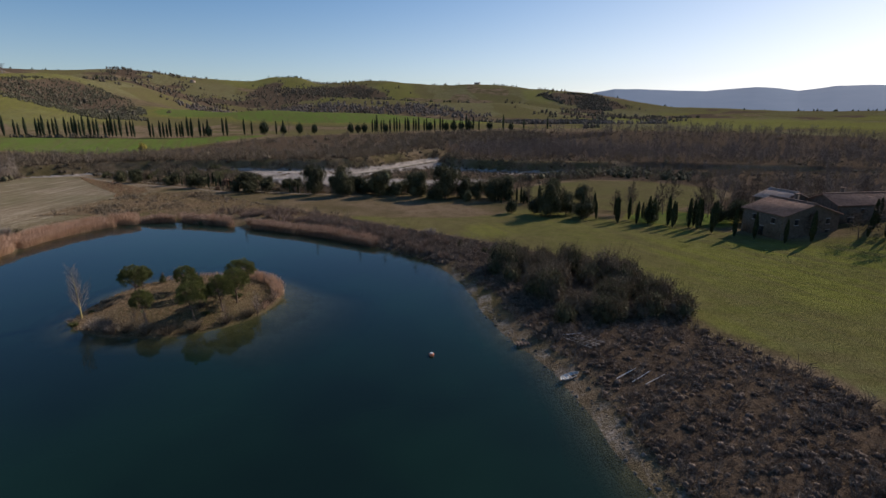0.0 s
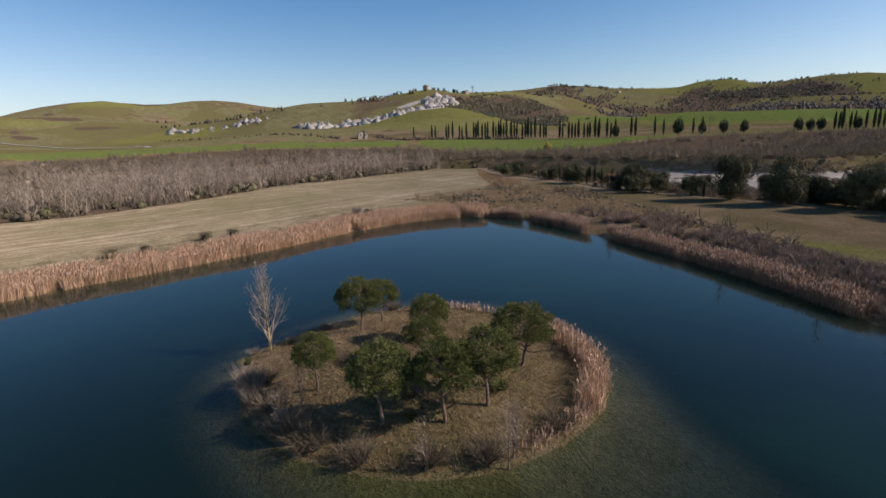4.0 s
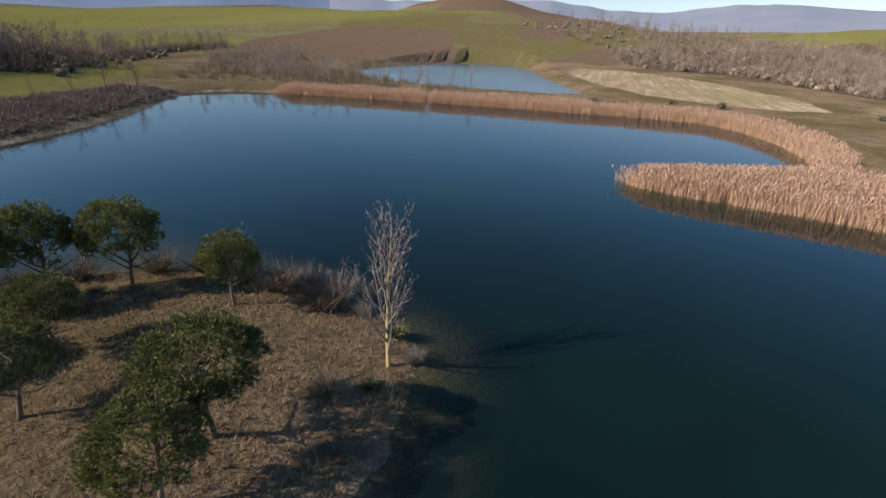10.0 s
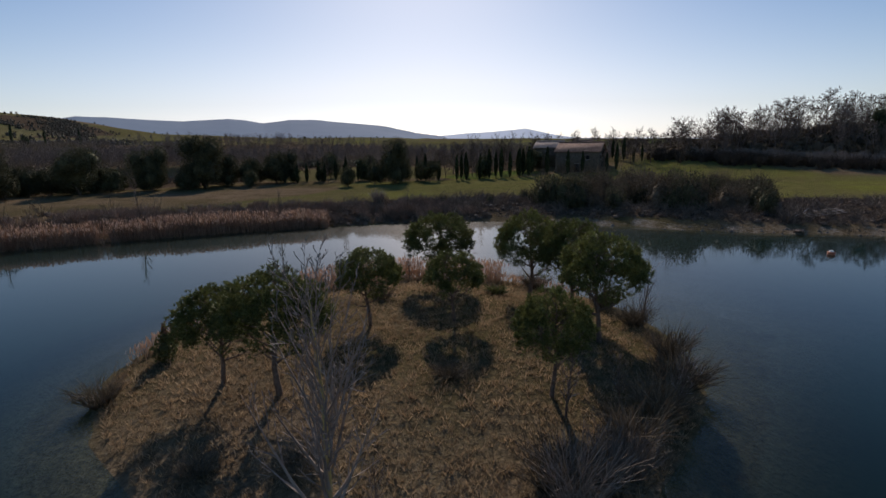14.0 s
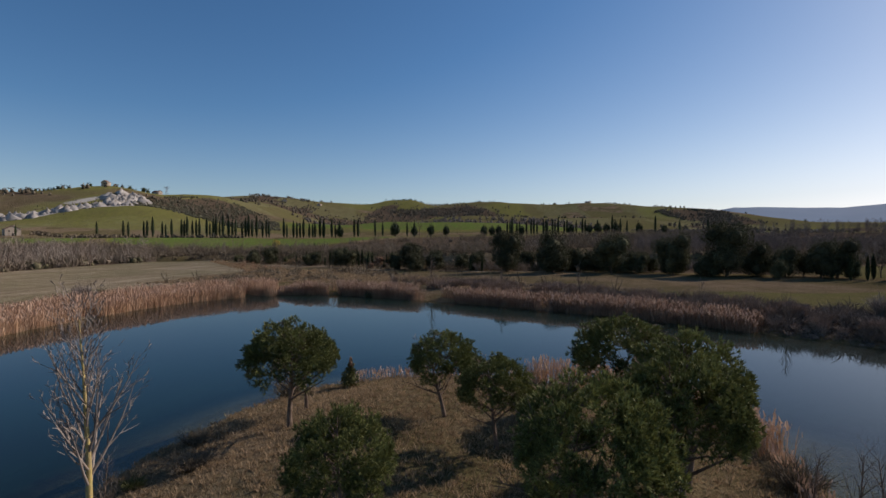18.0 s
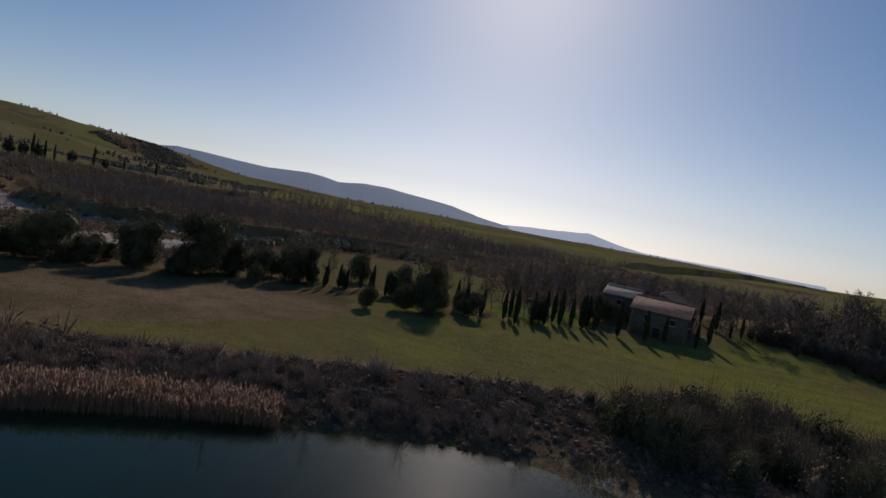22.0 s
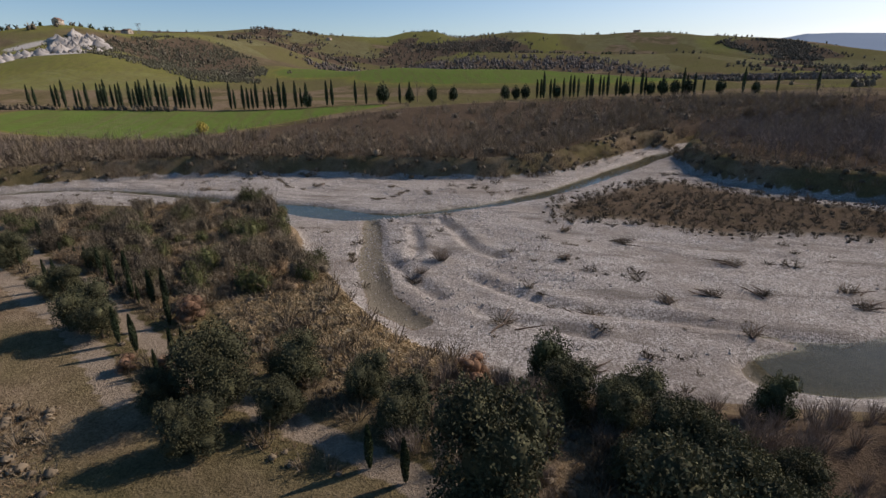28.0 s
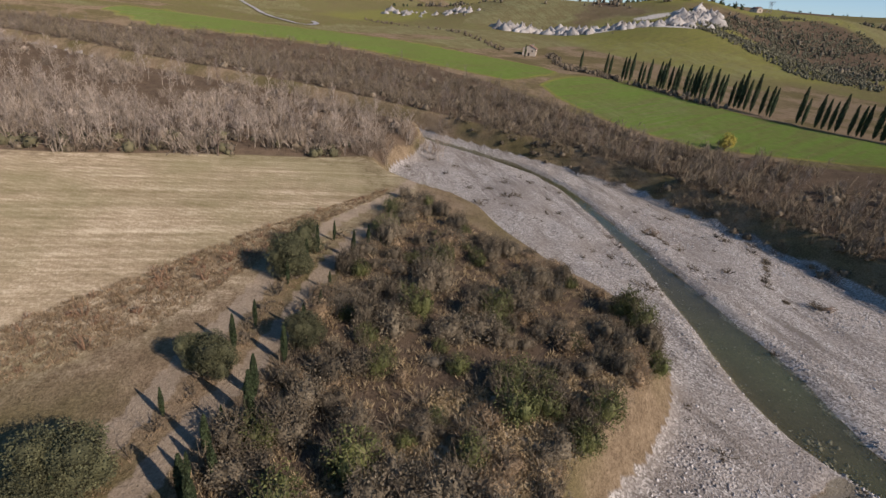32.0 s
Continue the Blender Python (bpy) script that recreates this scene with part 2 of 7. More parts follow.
    l.new(g.outputs["Position"], flow.inputs["Vector"])
    streak = noise_tex(n, l, 1.0, 6.0, 0.7, flow.outputs["Vector"])
    stone = mixed(n, l, ramp(n, l, streak, ((0.36, (0.75, 0.75, 0.75)), (0.5, (0, 0, 0)))), stone, (0.16, 0.135, 0.11))
    stone = mixed(n, l, ramp(n, l, streak, ((0.55, (0, 0, 0)), (0.68, (0.6, 0.6, 0.6)))), stone, (0.36, 0.325, 0.28))
    stone = mixed(n, l, ramp(n, l, noise_tex(n, l, 0.055, 5.0, 0.7), ((0.5, (0, 0, 0)), (0.62, (0.55, 0.55, 0.55)))), stone, (0.23, 0.195, 0.16))
    bare = zone(s1.outputs[2])
    col = mixed(n, l, bare, col, stone)
    l.new(maths(n, l, "MAXIMUM", maths(n, l, "MULTIPLY", maths(n, l, "SUBTRACT", 1.0, bare), 0.35), stubble), p.inputs["Diffuse Roughness"])
    wood = ramp(n, l, grain, ((0.3, (0.06, 0.042, 0.028)), (0.7, (0.165, 0.12, 0.08))))
    col = mixed(n, l, zone(s2.outputs[0]), col, wood)
    clay = ramp(n, l, grain, ((0.3, (0.3, 0.27, 0.23)), (0.7, (0.6, 0.55, 0.48))))
    col = mixed(n, l, zone(s2.outputs[1]), col, clay)
    plough = ramp(n, l, grain, ((0.3, (0.11, 0.078, 0.05)), (0.7, (0.2, 0.145, 0.095))))
    col = mixed(n, l, zone(s2.outputs[2]), col, plough)
    mud = ramp(n, l, grain, ((0.3, (0.13, 0.112, 0.08)), (0.7, (0.26, 0.226, 0.168))))
    col = mixed(n, l, zone(one.outputs["Alpha"]), col, mud)
    l.new(col, p.inputs["Base Color"])
    p.inputs["Roughness"].default_value, p.inputs["Specular IOR Level"].default_value = 1.0, 0.0
    h = maths(n, l, "ADD", maths(n, l, "MULTIPLY", cells.outputs["Distance"], 0.3), fine)
    bumped(n, l, p, h, 0.9, 0.3)
    return m


def water_material(name, deep, wave, rough=0.02, tint=(0.76, 0.86, 0.76)):
    """Water: a mirror by its angle over a body that hides the bed where it is deep (attribute depth, 0 to 1)."""
    m, n, l, p = material(name)
    n.remove(p)
    d = n.new("ShaderNodeAttribute")
    d.attribute_name = "depth"
    body, clear, gloss, fres = n.new("ShaderNodeBsdfDiffuse"), n.new("ShaderNodeBsdfTransparent"), n.new("ShaderNodeBsdfGlossy"), n.new("ShaderNodeLayerWeight")
    patch = ramp(n, l, noise_tex(n, l, 0.022, 3.0), ((0.42, deep), (0.66, (deep[0] * 1.5, deep[1] * 2.0, deep[2] * 1.6))))
    l.new(patch, body.inputs["Color"])
    clear.inputs["Color"].default_value = (*tint, 1)
    gloss.inputs["Roughness"].default_value = rough
    fres.inputs["Blend"].default_value = 0.5
    mirror = maths(n, l, "MULTIPLY_ADD", maths(n, l, "POWER", fres.outputs["Facing"], 5.0), 0.98)
    n[mirror.node.name].inputs[2].default_value = 0.02
    a, b = n.new("ShaderNodeMixShader"), n.new("ShaderNodeMixShader")
    l.new(d.outputs["Fac"], a.inputs[0])
    l.new(clear.outputs[0], a.inputs[1])
    l.new(body.outputs[0], a.inputs[2])
    l.new(mirror, b.inputs[0])
    l.new(a.outputs[0], b.inputs[1])
    # ripples too fine to see widen the mirror towards the light
    ripple, both = n.new("ShaderNodeBsdfGlossy"), n.new("ShaderNodeMixShader")
    ripple.inputs["Roughness"].default_value, both.inputs[0].default_value = 0.36, 0.06
    l.new(gloss.outputs[0], both.inputs[1])
    l.new(ripple.outputs[0], both.inputs[2])
    l.new(both.outputs[0], b.inputs[2])
    l.new(b.outputs[0], n["Material Output"].inputs["Surface"])
    bump = n.new("ShaderNodeBump")
    bump.inputs["Strength"].default_value, bump.inputs["Distance"].default_value = 0.05, wave
    l.new(noise_tex(n, l, 1.6, 3.0, 0.55), bump.inputs["Height"])
    l.new(bump.outputs["Normal"], gloss.inputs["Normal"])
    return m


GROUND = ground_material()
LAKE_WATER = water_material("lake water", (0.0038, 0.0112, 0.0088), 0.04)
POND_WATER = water_material("pond water", (0.12, 0.18, 0.19), 0.3, 0.2)
RIVER_WATER = water_material("river water", (0.055, 0.052, 0.029), 0.16, 0.035, (0.82, 0.82, 0.68))
REED = simple("dry reed", (0.4, 0.25, 0.145), (0.62, 0.42, 0.275), 0.5, 0.8, 0, 0.18, 0, 0.1)
PLUME = simple("reed plume", (0.4, 0.27, 0.185), (0.58, 0.41, 0.3), 2.0, 0.9, 0, 0.3, 0, 0.2)
GRASS_DRY = simple("dry grass", (0.2, 0.138, 0.08), (0.42, 0.305, 0.18), 0.6, 0.9, 0, 0.4, 0, 0.38)
TWIG = simple("bare twigs", (0.148, 0.115, 0.088), (0.28, 0.228, 0.178), 0.15, 0.9, 0, 0.3, 0.25)
TWIG_PALE = simple("pale bare twigs", (0.21, 0.17, 0.14), (0.37, 0.31, 0.26), 0.3, 0.85, 0, 0.25, 0.15)
SCRUB = simple("brown scrub", (0.085, 0.066, 0.044), (0.2, 0.157, 0.103), 0.25, 0.9, 0, 0.4, 0.3, 0.1)
BARK = simple("bark", (0.09, 0.062, 0.045), (0.22, 0.16, 0.115), 4.0, 0.9, 0.6)
BARK_LICHEN = simple("lichen bark", (0.3, 0.24, 0.13), (0.55, 0.42, 0.14), 2.0, 0.9, 0.5)
PINE_NEEDLES = simple("pine needles", (0.085, 0.098, 0.028), (0.19, 0.198, 0.06), 0.8, 0.7, 0, 0.45, 0.1, 0.18)
HOLM = simple("holm oak leaves", (0.042, 0.044, 0.022), (0.11, 0.107, 0.052), 0.7, 0.9, 0, 0.45, 0.2, 0.1)
CYPRESS = simple("cypress foliage", (0.018, 0.028, 0.012), (0.05, 0.065, 0.026), 1.0, 0.75, 0, 0.4, 0.2, 0.1)
OLIVE_LEAF = simple("olive green leaves", (0.06, 0.07, 0.02), (0.14, 0.14, 0.05), 0.7, 0.7, 0, 0.4, 0.25, 0.2)
RUSSET = simple("russet leaves", (0.19, 0.105, 0.06), (0.32, 0.2, 0.12), 0.8, 0.8, 0, 0.4, 0.2, 0.25)
YELLOW_LEAF = simple("yellow leaves", (0.3, 0.24, 0.04), (0.5, 0.42, 0.1), 0.8, 0.8, 0, 0.3, 0, 0.3)
STONE_LOOSE = simple("river stone", (0.3, 0.275, 0.25), (0.56, 0.52, 0.48), 1.5, 0.9, 0.4, 0.3)
CLAY = simple("white clay", (0.2, 0.18, 0.155), (0.44, 0.405, 0.36), 0.08, 0.95, 0.5, 0.15)
WALL_STONE = simple("rubble wall", (0.09, 0.073, 0.055), (0.2, 0.165, 0.127), 1.6, 0.95, 0.8)
ROOF_TILE = simple("terracotta tiles", (0.15, 0.088, 0.062), (0.28, 0.175, 0.13), 1.2, 0.9, 0.7)
OPENING_SHADE = simple("opening shade", (0.02, 0.018, 0.016), (0.035, 0.03, 0.028), 2.0, 0.7, 0)
WOOD_GREY = simple("weathered wood", (0.26, 0.23, 0.2), (0.48, 0.44, 0.4), 3.0, 0.9, 0.4)
BOAT_WHITE = simple("white boat paint", (0.42, 0.45, 0.45), (0.66, 0.69, 0.68), 3.0, 0.6, 0.2)
BUOY_RED = simple("faded red plastic", (0.42, 0.1, 0.045), (0.55, 0.2, 0.1), 3.0, 0.5, 0.1)
WHITE = simple("white plastic", (0.6, 0.6, 0.58), (0.75, 0.75, 0.72), 3.0, 0.5, 0)
STEEL = simple("galvanised steel", (0.2, 0.2, 0.21), (0.35, 0.35, 0.36), 2.0, 0.5, 0)


# ---- plan ----
def scatter_noise(x, y, size, seed):
    """Smooth value noise, 0 to 1, with lumps of that size."""
    table = np.random.RandomState(seed).rand(64, 64)
    u, v = x / size, y / size
    i, j = np.floor(u).astype(int), np.floor(v).astype(int)
    a, b = u - i, v - j
    a, b = a * a * (3 - 2 * a), b * b * (3 - 2 * b)
    t = lambda p, q: table[p % 64, q % 64]
    return (t(i, j) * (1 - a) + t(i + 1, j) * a) * (1 - b) + (t(i, j + 1) * (1 - a) + t(i + 1, j + 1) * a) * b


def line_distance(x, y, line, closed=False):
    """The distance to a polyline, and how far along it (0 to the number of its pieces) the nearest place lies."""
    line = np.asarray(line, float)
    ends = np.roll(line, -1, 0) if closed else line[1:]
    best, along = np.full(np.shape(x), 1e9), np.zeros(np.shape(x))
    for k, (a, b) in enumerate(zip(line, ends)):
        d = b - a
        t = np.clip(((x - a[0]) * d[0] + (y - a[1]) * d[1]) / (d @ d), 0, 1)
        r = np.hypot(x - a[0] - t * d[0], y - a[1] - t * d[1])
        along = np.where(r < best, k + t, along)
        best = np.minimum(best, r)
    return best, along


def inside(x, y, area):
    """Distance to an area's edge: plus inside, minus outside."""
    area = np.asarray(area, float)
    odd = np.zeros(np.shape(x), bool)
    for (ax, ay), (bx, by) in zip(area, np.roll(area, -1, 0)):
        if ay != by:
            odd ^= ((ay > y) != (by > y)) & (x < (bx - ax) * (y - ay) / (by - ay) + ax)
    return np.where(odd, 1, -1) * line_distance(x, y, area, True)[0]


def step(v, a, b):
    t = np.clip((v - a) / (b - a), 0, 1)
    return t * t * (3 - 2 * t)


def rounded(area, times=2):
    """The area with its corners cut twice, so that its edge runs smoothly."""
    area = np.asarray(area, float)
    for _ in range(times):
        nxt = np.roll(area, -1, 0)
        area = np.stack([0.75 * area + 0.25 * nxt, 0.25 * area + 0.75 * nxt], 1).reshape(-1, 2)
    return area


def eased(line, times=2):
    line = np.asarray(line, float)
    for _ in range(times):
        mid = np.stack([0.75 * line[:-1] + 0.25 * line[1:], 0.25 * line[:-1] + 0.75 * line[1:]], 1).reshape(-1, line.shape[1])
        line = np.concatenate([line[:1], mid, line[-1:]])
    return line


LAKE = rounded([(44.2, -18.2), (40.3, -31.2), (13, -35.1), (-10.4, -35.8), (-29.9, -36.8), (-53.3, -36.4), (-78, -35.1), (-87.1, -31.2), (-93.6, -15.6), (-94.9, 0), (-93.6, 11.7),
    (-85.8, 20.2), (-75.4, 24.1), (-66.3, 27.7), (-75.4, 31.2), (-89.7, 34.6), (-96.9, 39), (-98.8, 48.1), (-99.5, 62.4), (-98.8, 74.1), (-98.5, 81.9), (-98.2, 93.6), (-100.1, 110.5),
    (-100.1, 126.1), (-94.9, 139.1), (-85.8, 145.6), (-75.4, 145.2), (-59.1, 139.6), (-42.0, 132.4), (-24.6, 123.0), (-9.6, 110.6), (-2.9, 104.7), (2, 94), (5.2, 81.9), (6.5, 74.1),
    (9.5, 64.4), (13, 57.9), (15, 49.4), (16.2, 40.3), (18.1, 32.4), (23.4, 19.5), (29, 8.8), (37.7, -3.9)])
ISLAND = rounded([(-55, 69.2), (-50, 66.6), (-44, 65.6), (-39, 66.3), (-34, 69), (-30.2, 72.9), (-28.6, 78), (-28.6, 84), (-31, 89), (-36, 92.5),
    (-42, 94.3), (-48, 94), (-53, 91.5), (-56.5, 87), (-57.8, 81), (-57.8, 75), (-57, 71.5)])
POND = rounded([(57.2, -218.4), (31.2, -270.4), (-3.9, -254.8), (-27.3, -169), (-42.9, -119.6), (-58.5, -72.8), (-22.8, -72.8), (5.2, -78), (36.4, -101.4), (58.5, -143)])
BED = rounded([(-205.4, 244.4), (-185.9, 248.3), (-172.9, 261.9), (-145.6, 266.5), (-118.3, 274.3), (-105.3, 263.9), (-96.2, 247), (-83.7, 236), (-70.2, 224.4), (-58.5, 220.3),
    (-50.7, 218), (-40.3, 216.6), (-31.2, 217.6), (-15.6, 220.1), (-2.6, 223.6), (13, 235.3), (35.1, 249.6), (58.5, 260), (91, 280.8), (166.4, 275.6), (221, 266.5), (227.5, 288.6),
    (179.4, 301.6), (139.1, 312), (109.2, 318.5), (75.4, 322.4), (41.6, 327.6), (13, 340.6), (-3.9, 374.4), (2.6, 418.6), (-10.4, 426.4), (-31.2, 390), (-57.2, 343.2), (-107.9, 336.7), (-166.4, 334.1), (-210.6, 318.5), (-241.8, 289.9),
    (-254.8, 270.4), (-234, 262.6)], 1)
BAR = [(-53.3, 304.2), (-46.8, 315.9), (-28.6, 340.6), (-11.7, 353.6), (10.4, 334.1), (41.6, 321.1), (78, 314.6), (96.2, 309.4), (67.6, 282.1), (41.6, 283.4), (6.5, 286), (-9.1, 282.1), (-32.5, 289.9), (-48.1, 287.3)]
STREAM = eased([(-546, -260), (-455, -156), (-418.6, -78), (-423.8, 0), (-429, 52), (-403, 98.8), (-353.6, 152.1), (-321.1, 205.4), (-288.6, 243.1), (-241.8, 284.7), (-210.6, 301.6), (-172.9, 299), (-144.3, 295.1),
    (-122.2, 291.2), (-104, 286.7), (-91, 288.6), (-75.4, 299), (-59.8, 313.3), (-44.2, 335.4), (-26, 370.5), (0, 422.5), (52, 468), (156, 520)])
STREAM_HALF = (6, 6, 6, 6, 5, 4.5, 4, 4, 3, 2.4, 1.5, 1.6, 2.8, 4.4, 4.0, 2.0, 2.0, 2.6, 3, 3, 3, 3, 3)
SIDE_ARM = eased([(-94.9, 280.8), (-89.7, 269.1), (-85.2, 256.1), (-80, 245.1), (-74.8, 236), (-66.3, 230.1)])
EAST_ARM = eased([(-18.2, 227.5), (-7.8, 230.8), (11.7, 240.5), (33.8, 256.1), (58.5, 269.1), (87.1, 288.6), (117, 309.4), (145.6, 309.4), (179.4, 293.8), (227.5, 278.2)])
FIELD_WEST = rounded([(-120.9, 189.8), (-145.6, 213.2), (-170.3, 239.2), (-192.4, 234), (-192.4, 206.7), (-187.2, 166.4), (-192.4, 153.4), (-174.2, 110.5), (-165.1, 79.3), (-174.2, 54.6), (-170.3, 33.8),
    (-158.6, 10.4), (-152.1, -26), (-163.8, -83.2), (-143, -83.2), (-132.6, -45.5), (-126.1, 15.6), (-117, 45.5), (-119.6, 78), (-120.9, 98.8), (-118.3, 135.2), (-120.9, 162.5)], 1)
FIELD_SOUTH = rounded([(-33.8, -191.1), (-63.7, -201.5), (-101.4, -162.5), (-122.2, -63.7), (-100.1, -54.6), (-65, -85.8)], 1)
MEADOW = rounded([(-50.7, 156), (-15.6, 163.8), (19.5, 163.8), (35.1, 156), (48.1, 144.3), (61.1, 131.3), (72.8, 122.2), (76.7, 111.8), (85.8, 109.2), (101.4, 104), (109.2, 85.8), (93.6, 78), (86, 71.5), (80, 64),
    (77, 53), (80, 32), (86, 12), (94, -22), (130, -75.4), (106.6, -80.6), (78, -36.4), (52, 6.5), (48.1, 29.9), (45.5, 50.7), (36.4, 65), (35.1, 80.6), (31.2, 93.6), (14.3, 111.8), (-11.7, 131.3), (-31.2, 145.6)], 1)
LEA = rounded([(-85.8, 189.8), (-67.6, 174.2), (-49.4, 158.6), (-26, 145.6), (13, 143), (26, 161.2), (5.2, 174.2), (-13, 179.4), (-39, 185.9), (-62.4, 192.4)], 1)
LAWN = rounded([(49.4, 139.1), (65, 129.3), (75.4, 126.1), (83.2, 137.8), (78, 153.4), (58.5, 156)], 1)
FIELD_EAST = rounded([(20.8, 180.7), (39, 166.4), (57.2, 153.4), (78, 158.6), (101.4, 179.4), (109.2, 208), (78, 231.4), (39, 218.4)], 1)
TRACK_OUTER = eased([(-85.8, 195), (-96.2, 201.5), (-107.8, 207.7), (-117.3, 211.1), (-127.7, 215.8), (-141.4, 220.7), (-156.9, 230.1), (-170.3, 243.1), (-182, 249.6)])
TRACK = eased([(-152.1, 234), (-135.8, 225.6), (-118.3, 219.2), (-111.8, 215.3), (-102.7, 210.9), (-91, 204.8), (-75.4, 198.2), (-60.5, 194.2), (-44.2, 188.8), (-20.8, 181.7), (-6.5, 181.5),
    (15.6, 174.2), (32.5, 162.5), (48.1, 145.6), (62.4, 131.3), (72.8, 124.8)])
THICKET = rounded([(-172.9, 244.4), (-163.2, 250.2), (-142.3, 260), (-124.8, 268.4), (-117, 270.4), (-107.9, 262.6), (-98.8, 246.3), (-85.8, 234.7), (-78, 228.8), (-93.6, 211.9), (-104, 214.5), (-119.6, 222.3),
    (-136.5, 228.8), (-153.4, 236.6)], 1)
# woods of leafless trees: west of the field, beyond the river, and east of the meadow
WOOD_WEST = rounded([(-196.3, 235.3), (-196.3, 205.4), (-191.1, 166.4), (-196.3, 153.4), (-178.1, 110.5), (-169, 79.3), (-178.1, 54.6), (-174.2, 33.8), (-162.5, 10.4), (-157.3, -26), (-169, -85.8), (-145.6, -91),
    (-123.5, -195), (-71.5, -214.5), (-52, -312), (-156, -390), (-546, -429), (-448.5, -169), (-405.6, 52), (-390, 97.5), (-340.6, 152.1), (-309.4, 202.8), (-275.6, 239.2), (-231.4, 275.6), (-214.5, 260)], 1)
WOOD_FAR = rounded([(-439.4, -156), (-448.5, 52), (-418.6, 109.2), (-366.6, 161.2), (-332.8, 215.8), (-299, 252.2), (-254.8, 291.2), (-213.2, 322.4), (-169, 338), (-109.2, 341.9), (-59.8, 348.4), (-33.8, 405.6), (-13, 448.5),
    (78, 390), (117, 546), (0, 533), (-91, 509.6), (-149.5, 457.6), (-197.6, 397.8), (-226.2, 351), (-293.8, 340.6), (-356.2, 319.8), (-448.5, 253.5), (-520, 78), (-507, -156)], 1)
WOOD_EAST = rounded([(78, 158.6), (91, 140.4), (123.5, 135.2), (156, 117), (390, 78), (546, 260), (338, 546), (123.5, 572), (13, 435.5), (3.9, 379.6), (19.5, 348.4), (46.8, 334.1), (97.5, 328.9), (143, 318.5), (234, 293.8), (223.6, 262.6), (166.4, 270.4),
    (93.6, 275.6), (39, 247), (0, 215.8), (-20.8, 211.9), (-46.8, 208), (-44.2, 198.9), (-6.5, 189.8), (18.2, 184.6), (41.6, 223.6), (78, 236.6), (114.4, 208), (104, 176.8)], 1)
SHORE_EAST = np.array([(-31.2, 127.4), (-11.7, 113.1), (1.3, 100.1), (7.8, 83.2), (11.7, 67.6), (16.9, 54.6), (19.5, 36.4), (32.5, 6.5), (44.2, -15.6), (57.2, -10.4), (49.4, 26), (42.9, 52), (36.4, 65), (33.8, 88.4), (14.3, 111.8), (-11.7, 131.3), (-33.8, 145.6), (-44.2, 143)])
SHORE_NORTH = np.array([(-120.9, 145.6), (-104, 148.2), (-85.8, 152.1), (-71.5, 152.1), (-52, 145.6), (-31.2, 131.3), (-26, 145.6), (-52, 161.2), (-78, 182), (-91, 192.4), (-117, 191.1), (-119.6, 166.4)])
MARGIN = np.array([(-119.6, 182), (-114.4, 195), (-122.2, 205.4), (-145.6, 221), (-166.4, 239.2), (-174.2, 241.8), (-150.8, 215.8), (-124.8, 191.1)])
SLOPE = np.array([(-109.2, 260), (-98.8, 246.3), (-85.8, 234.7), (-72.8, 225.6), (-59.8, 221), (-54.6, 213.2), (-65, 202.8), (-80.6, 208), (-96.2, 218.4), (-109.2, 236.6)])
FIELD_NORTH = rounded([(-328.9, 345.8), (-228.8, 354.9), (-204.1, 400.4), (-156, 470.6), (-169, 483.6), (-247, 431.6), (-325, 418.6), (-390, 418.6), (-353.6, 370.5)], 1)
FIELD_FAR_WEST = rounded([(-650, 78), (-624, 195), (-556.4, 301.6), (-435.5, 396.5), (-377, 390), (-340.6, 340.6), (-357.5, 327.6), (-448.5, 262.6), (-533, 78)], 1)
GULLIES = (eased([(-92, 277), (-86.5, 265), (-82, 257), (-77, 251.5), (-73, 246.5), (-66, 240)]), eased([(-77, 285), (-72, 279), (-68, 272.5), (-65, 266), (-58, 262)]),
    eased([(-83, 278), (-77.5, 266), (-76, 258)]), eased([(-62, 250), (-52, 243), (-40, 239), (-26, 240), (-10, 236), (6, 238)]), eased([(-58, 236), (-50, 233), (-40, 232)]))
AVENUE = eased([(-413.4, 418.6), (-400.4, 430.3), (-351, 430.3), (-299, 430.3), (-247, 438.1), (-208, 457.6), (-165.1, 483.6), (-93.6, 521.3), (-46.8, 535.6), (-2.6, 547.3), (52, 566.8), (124.8, 592.8)])
NORTH_EDGE = [(-546, -260), (-442, -78), (-444.6, 78), (-338, 208), (-247, 291.2), (-176.8, 335.4), (-104, 340.6), (-26, 390), (78, 403), (208, 390), (520, 338)]
# dark scrub and bare copses on the hillsides
HILL_COVER = [np.array(a, float) for a in ([(-673, 774), (-716, 900), (-670, 985), (-560, 950), (-490, 860), (-385, 680), (-419, 630), (-471, 636), (-512, 630), (-581, 640), (-658, 704)],
    [(-430, 1000), (-200, 1160), (80, 1110), (120, 1190), (-20, 1330), (-200, 1290), (-480, 1320), (-600, 1130)], [(-640, 2010), (-370, 2200), (-215, 2065), (-180, 1934), (-496, 1900), (-587, 1924)],
    [(361, 2050), (464, 2173), (640, 2130), (600, 1817), (518, 1860), (440, 1950)], [(120, 900), (300, 980), (420, 960), (400, 1010), (260, 1040), (100, 950)],
    [(-160, 1540), (60, 1600), (200, 1560), (220, 1620), (40, 1680), (-200, 1640)])]
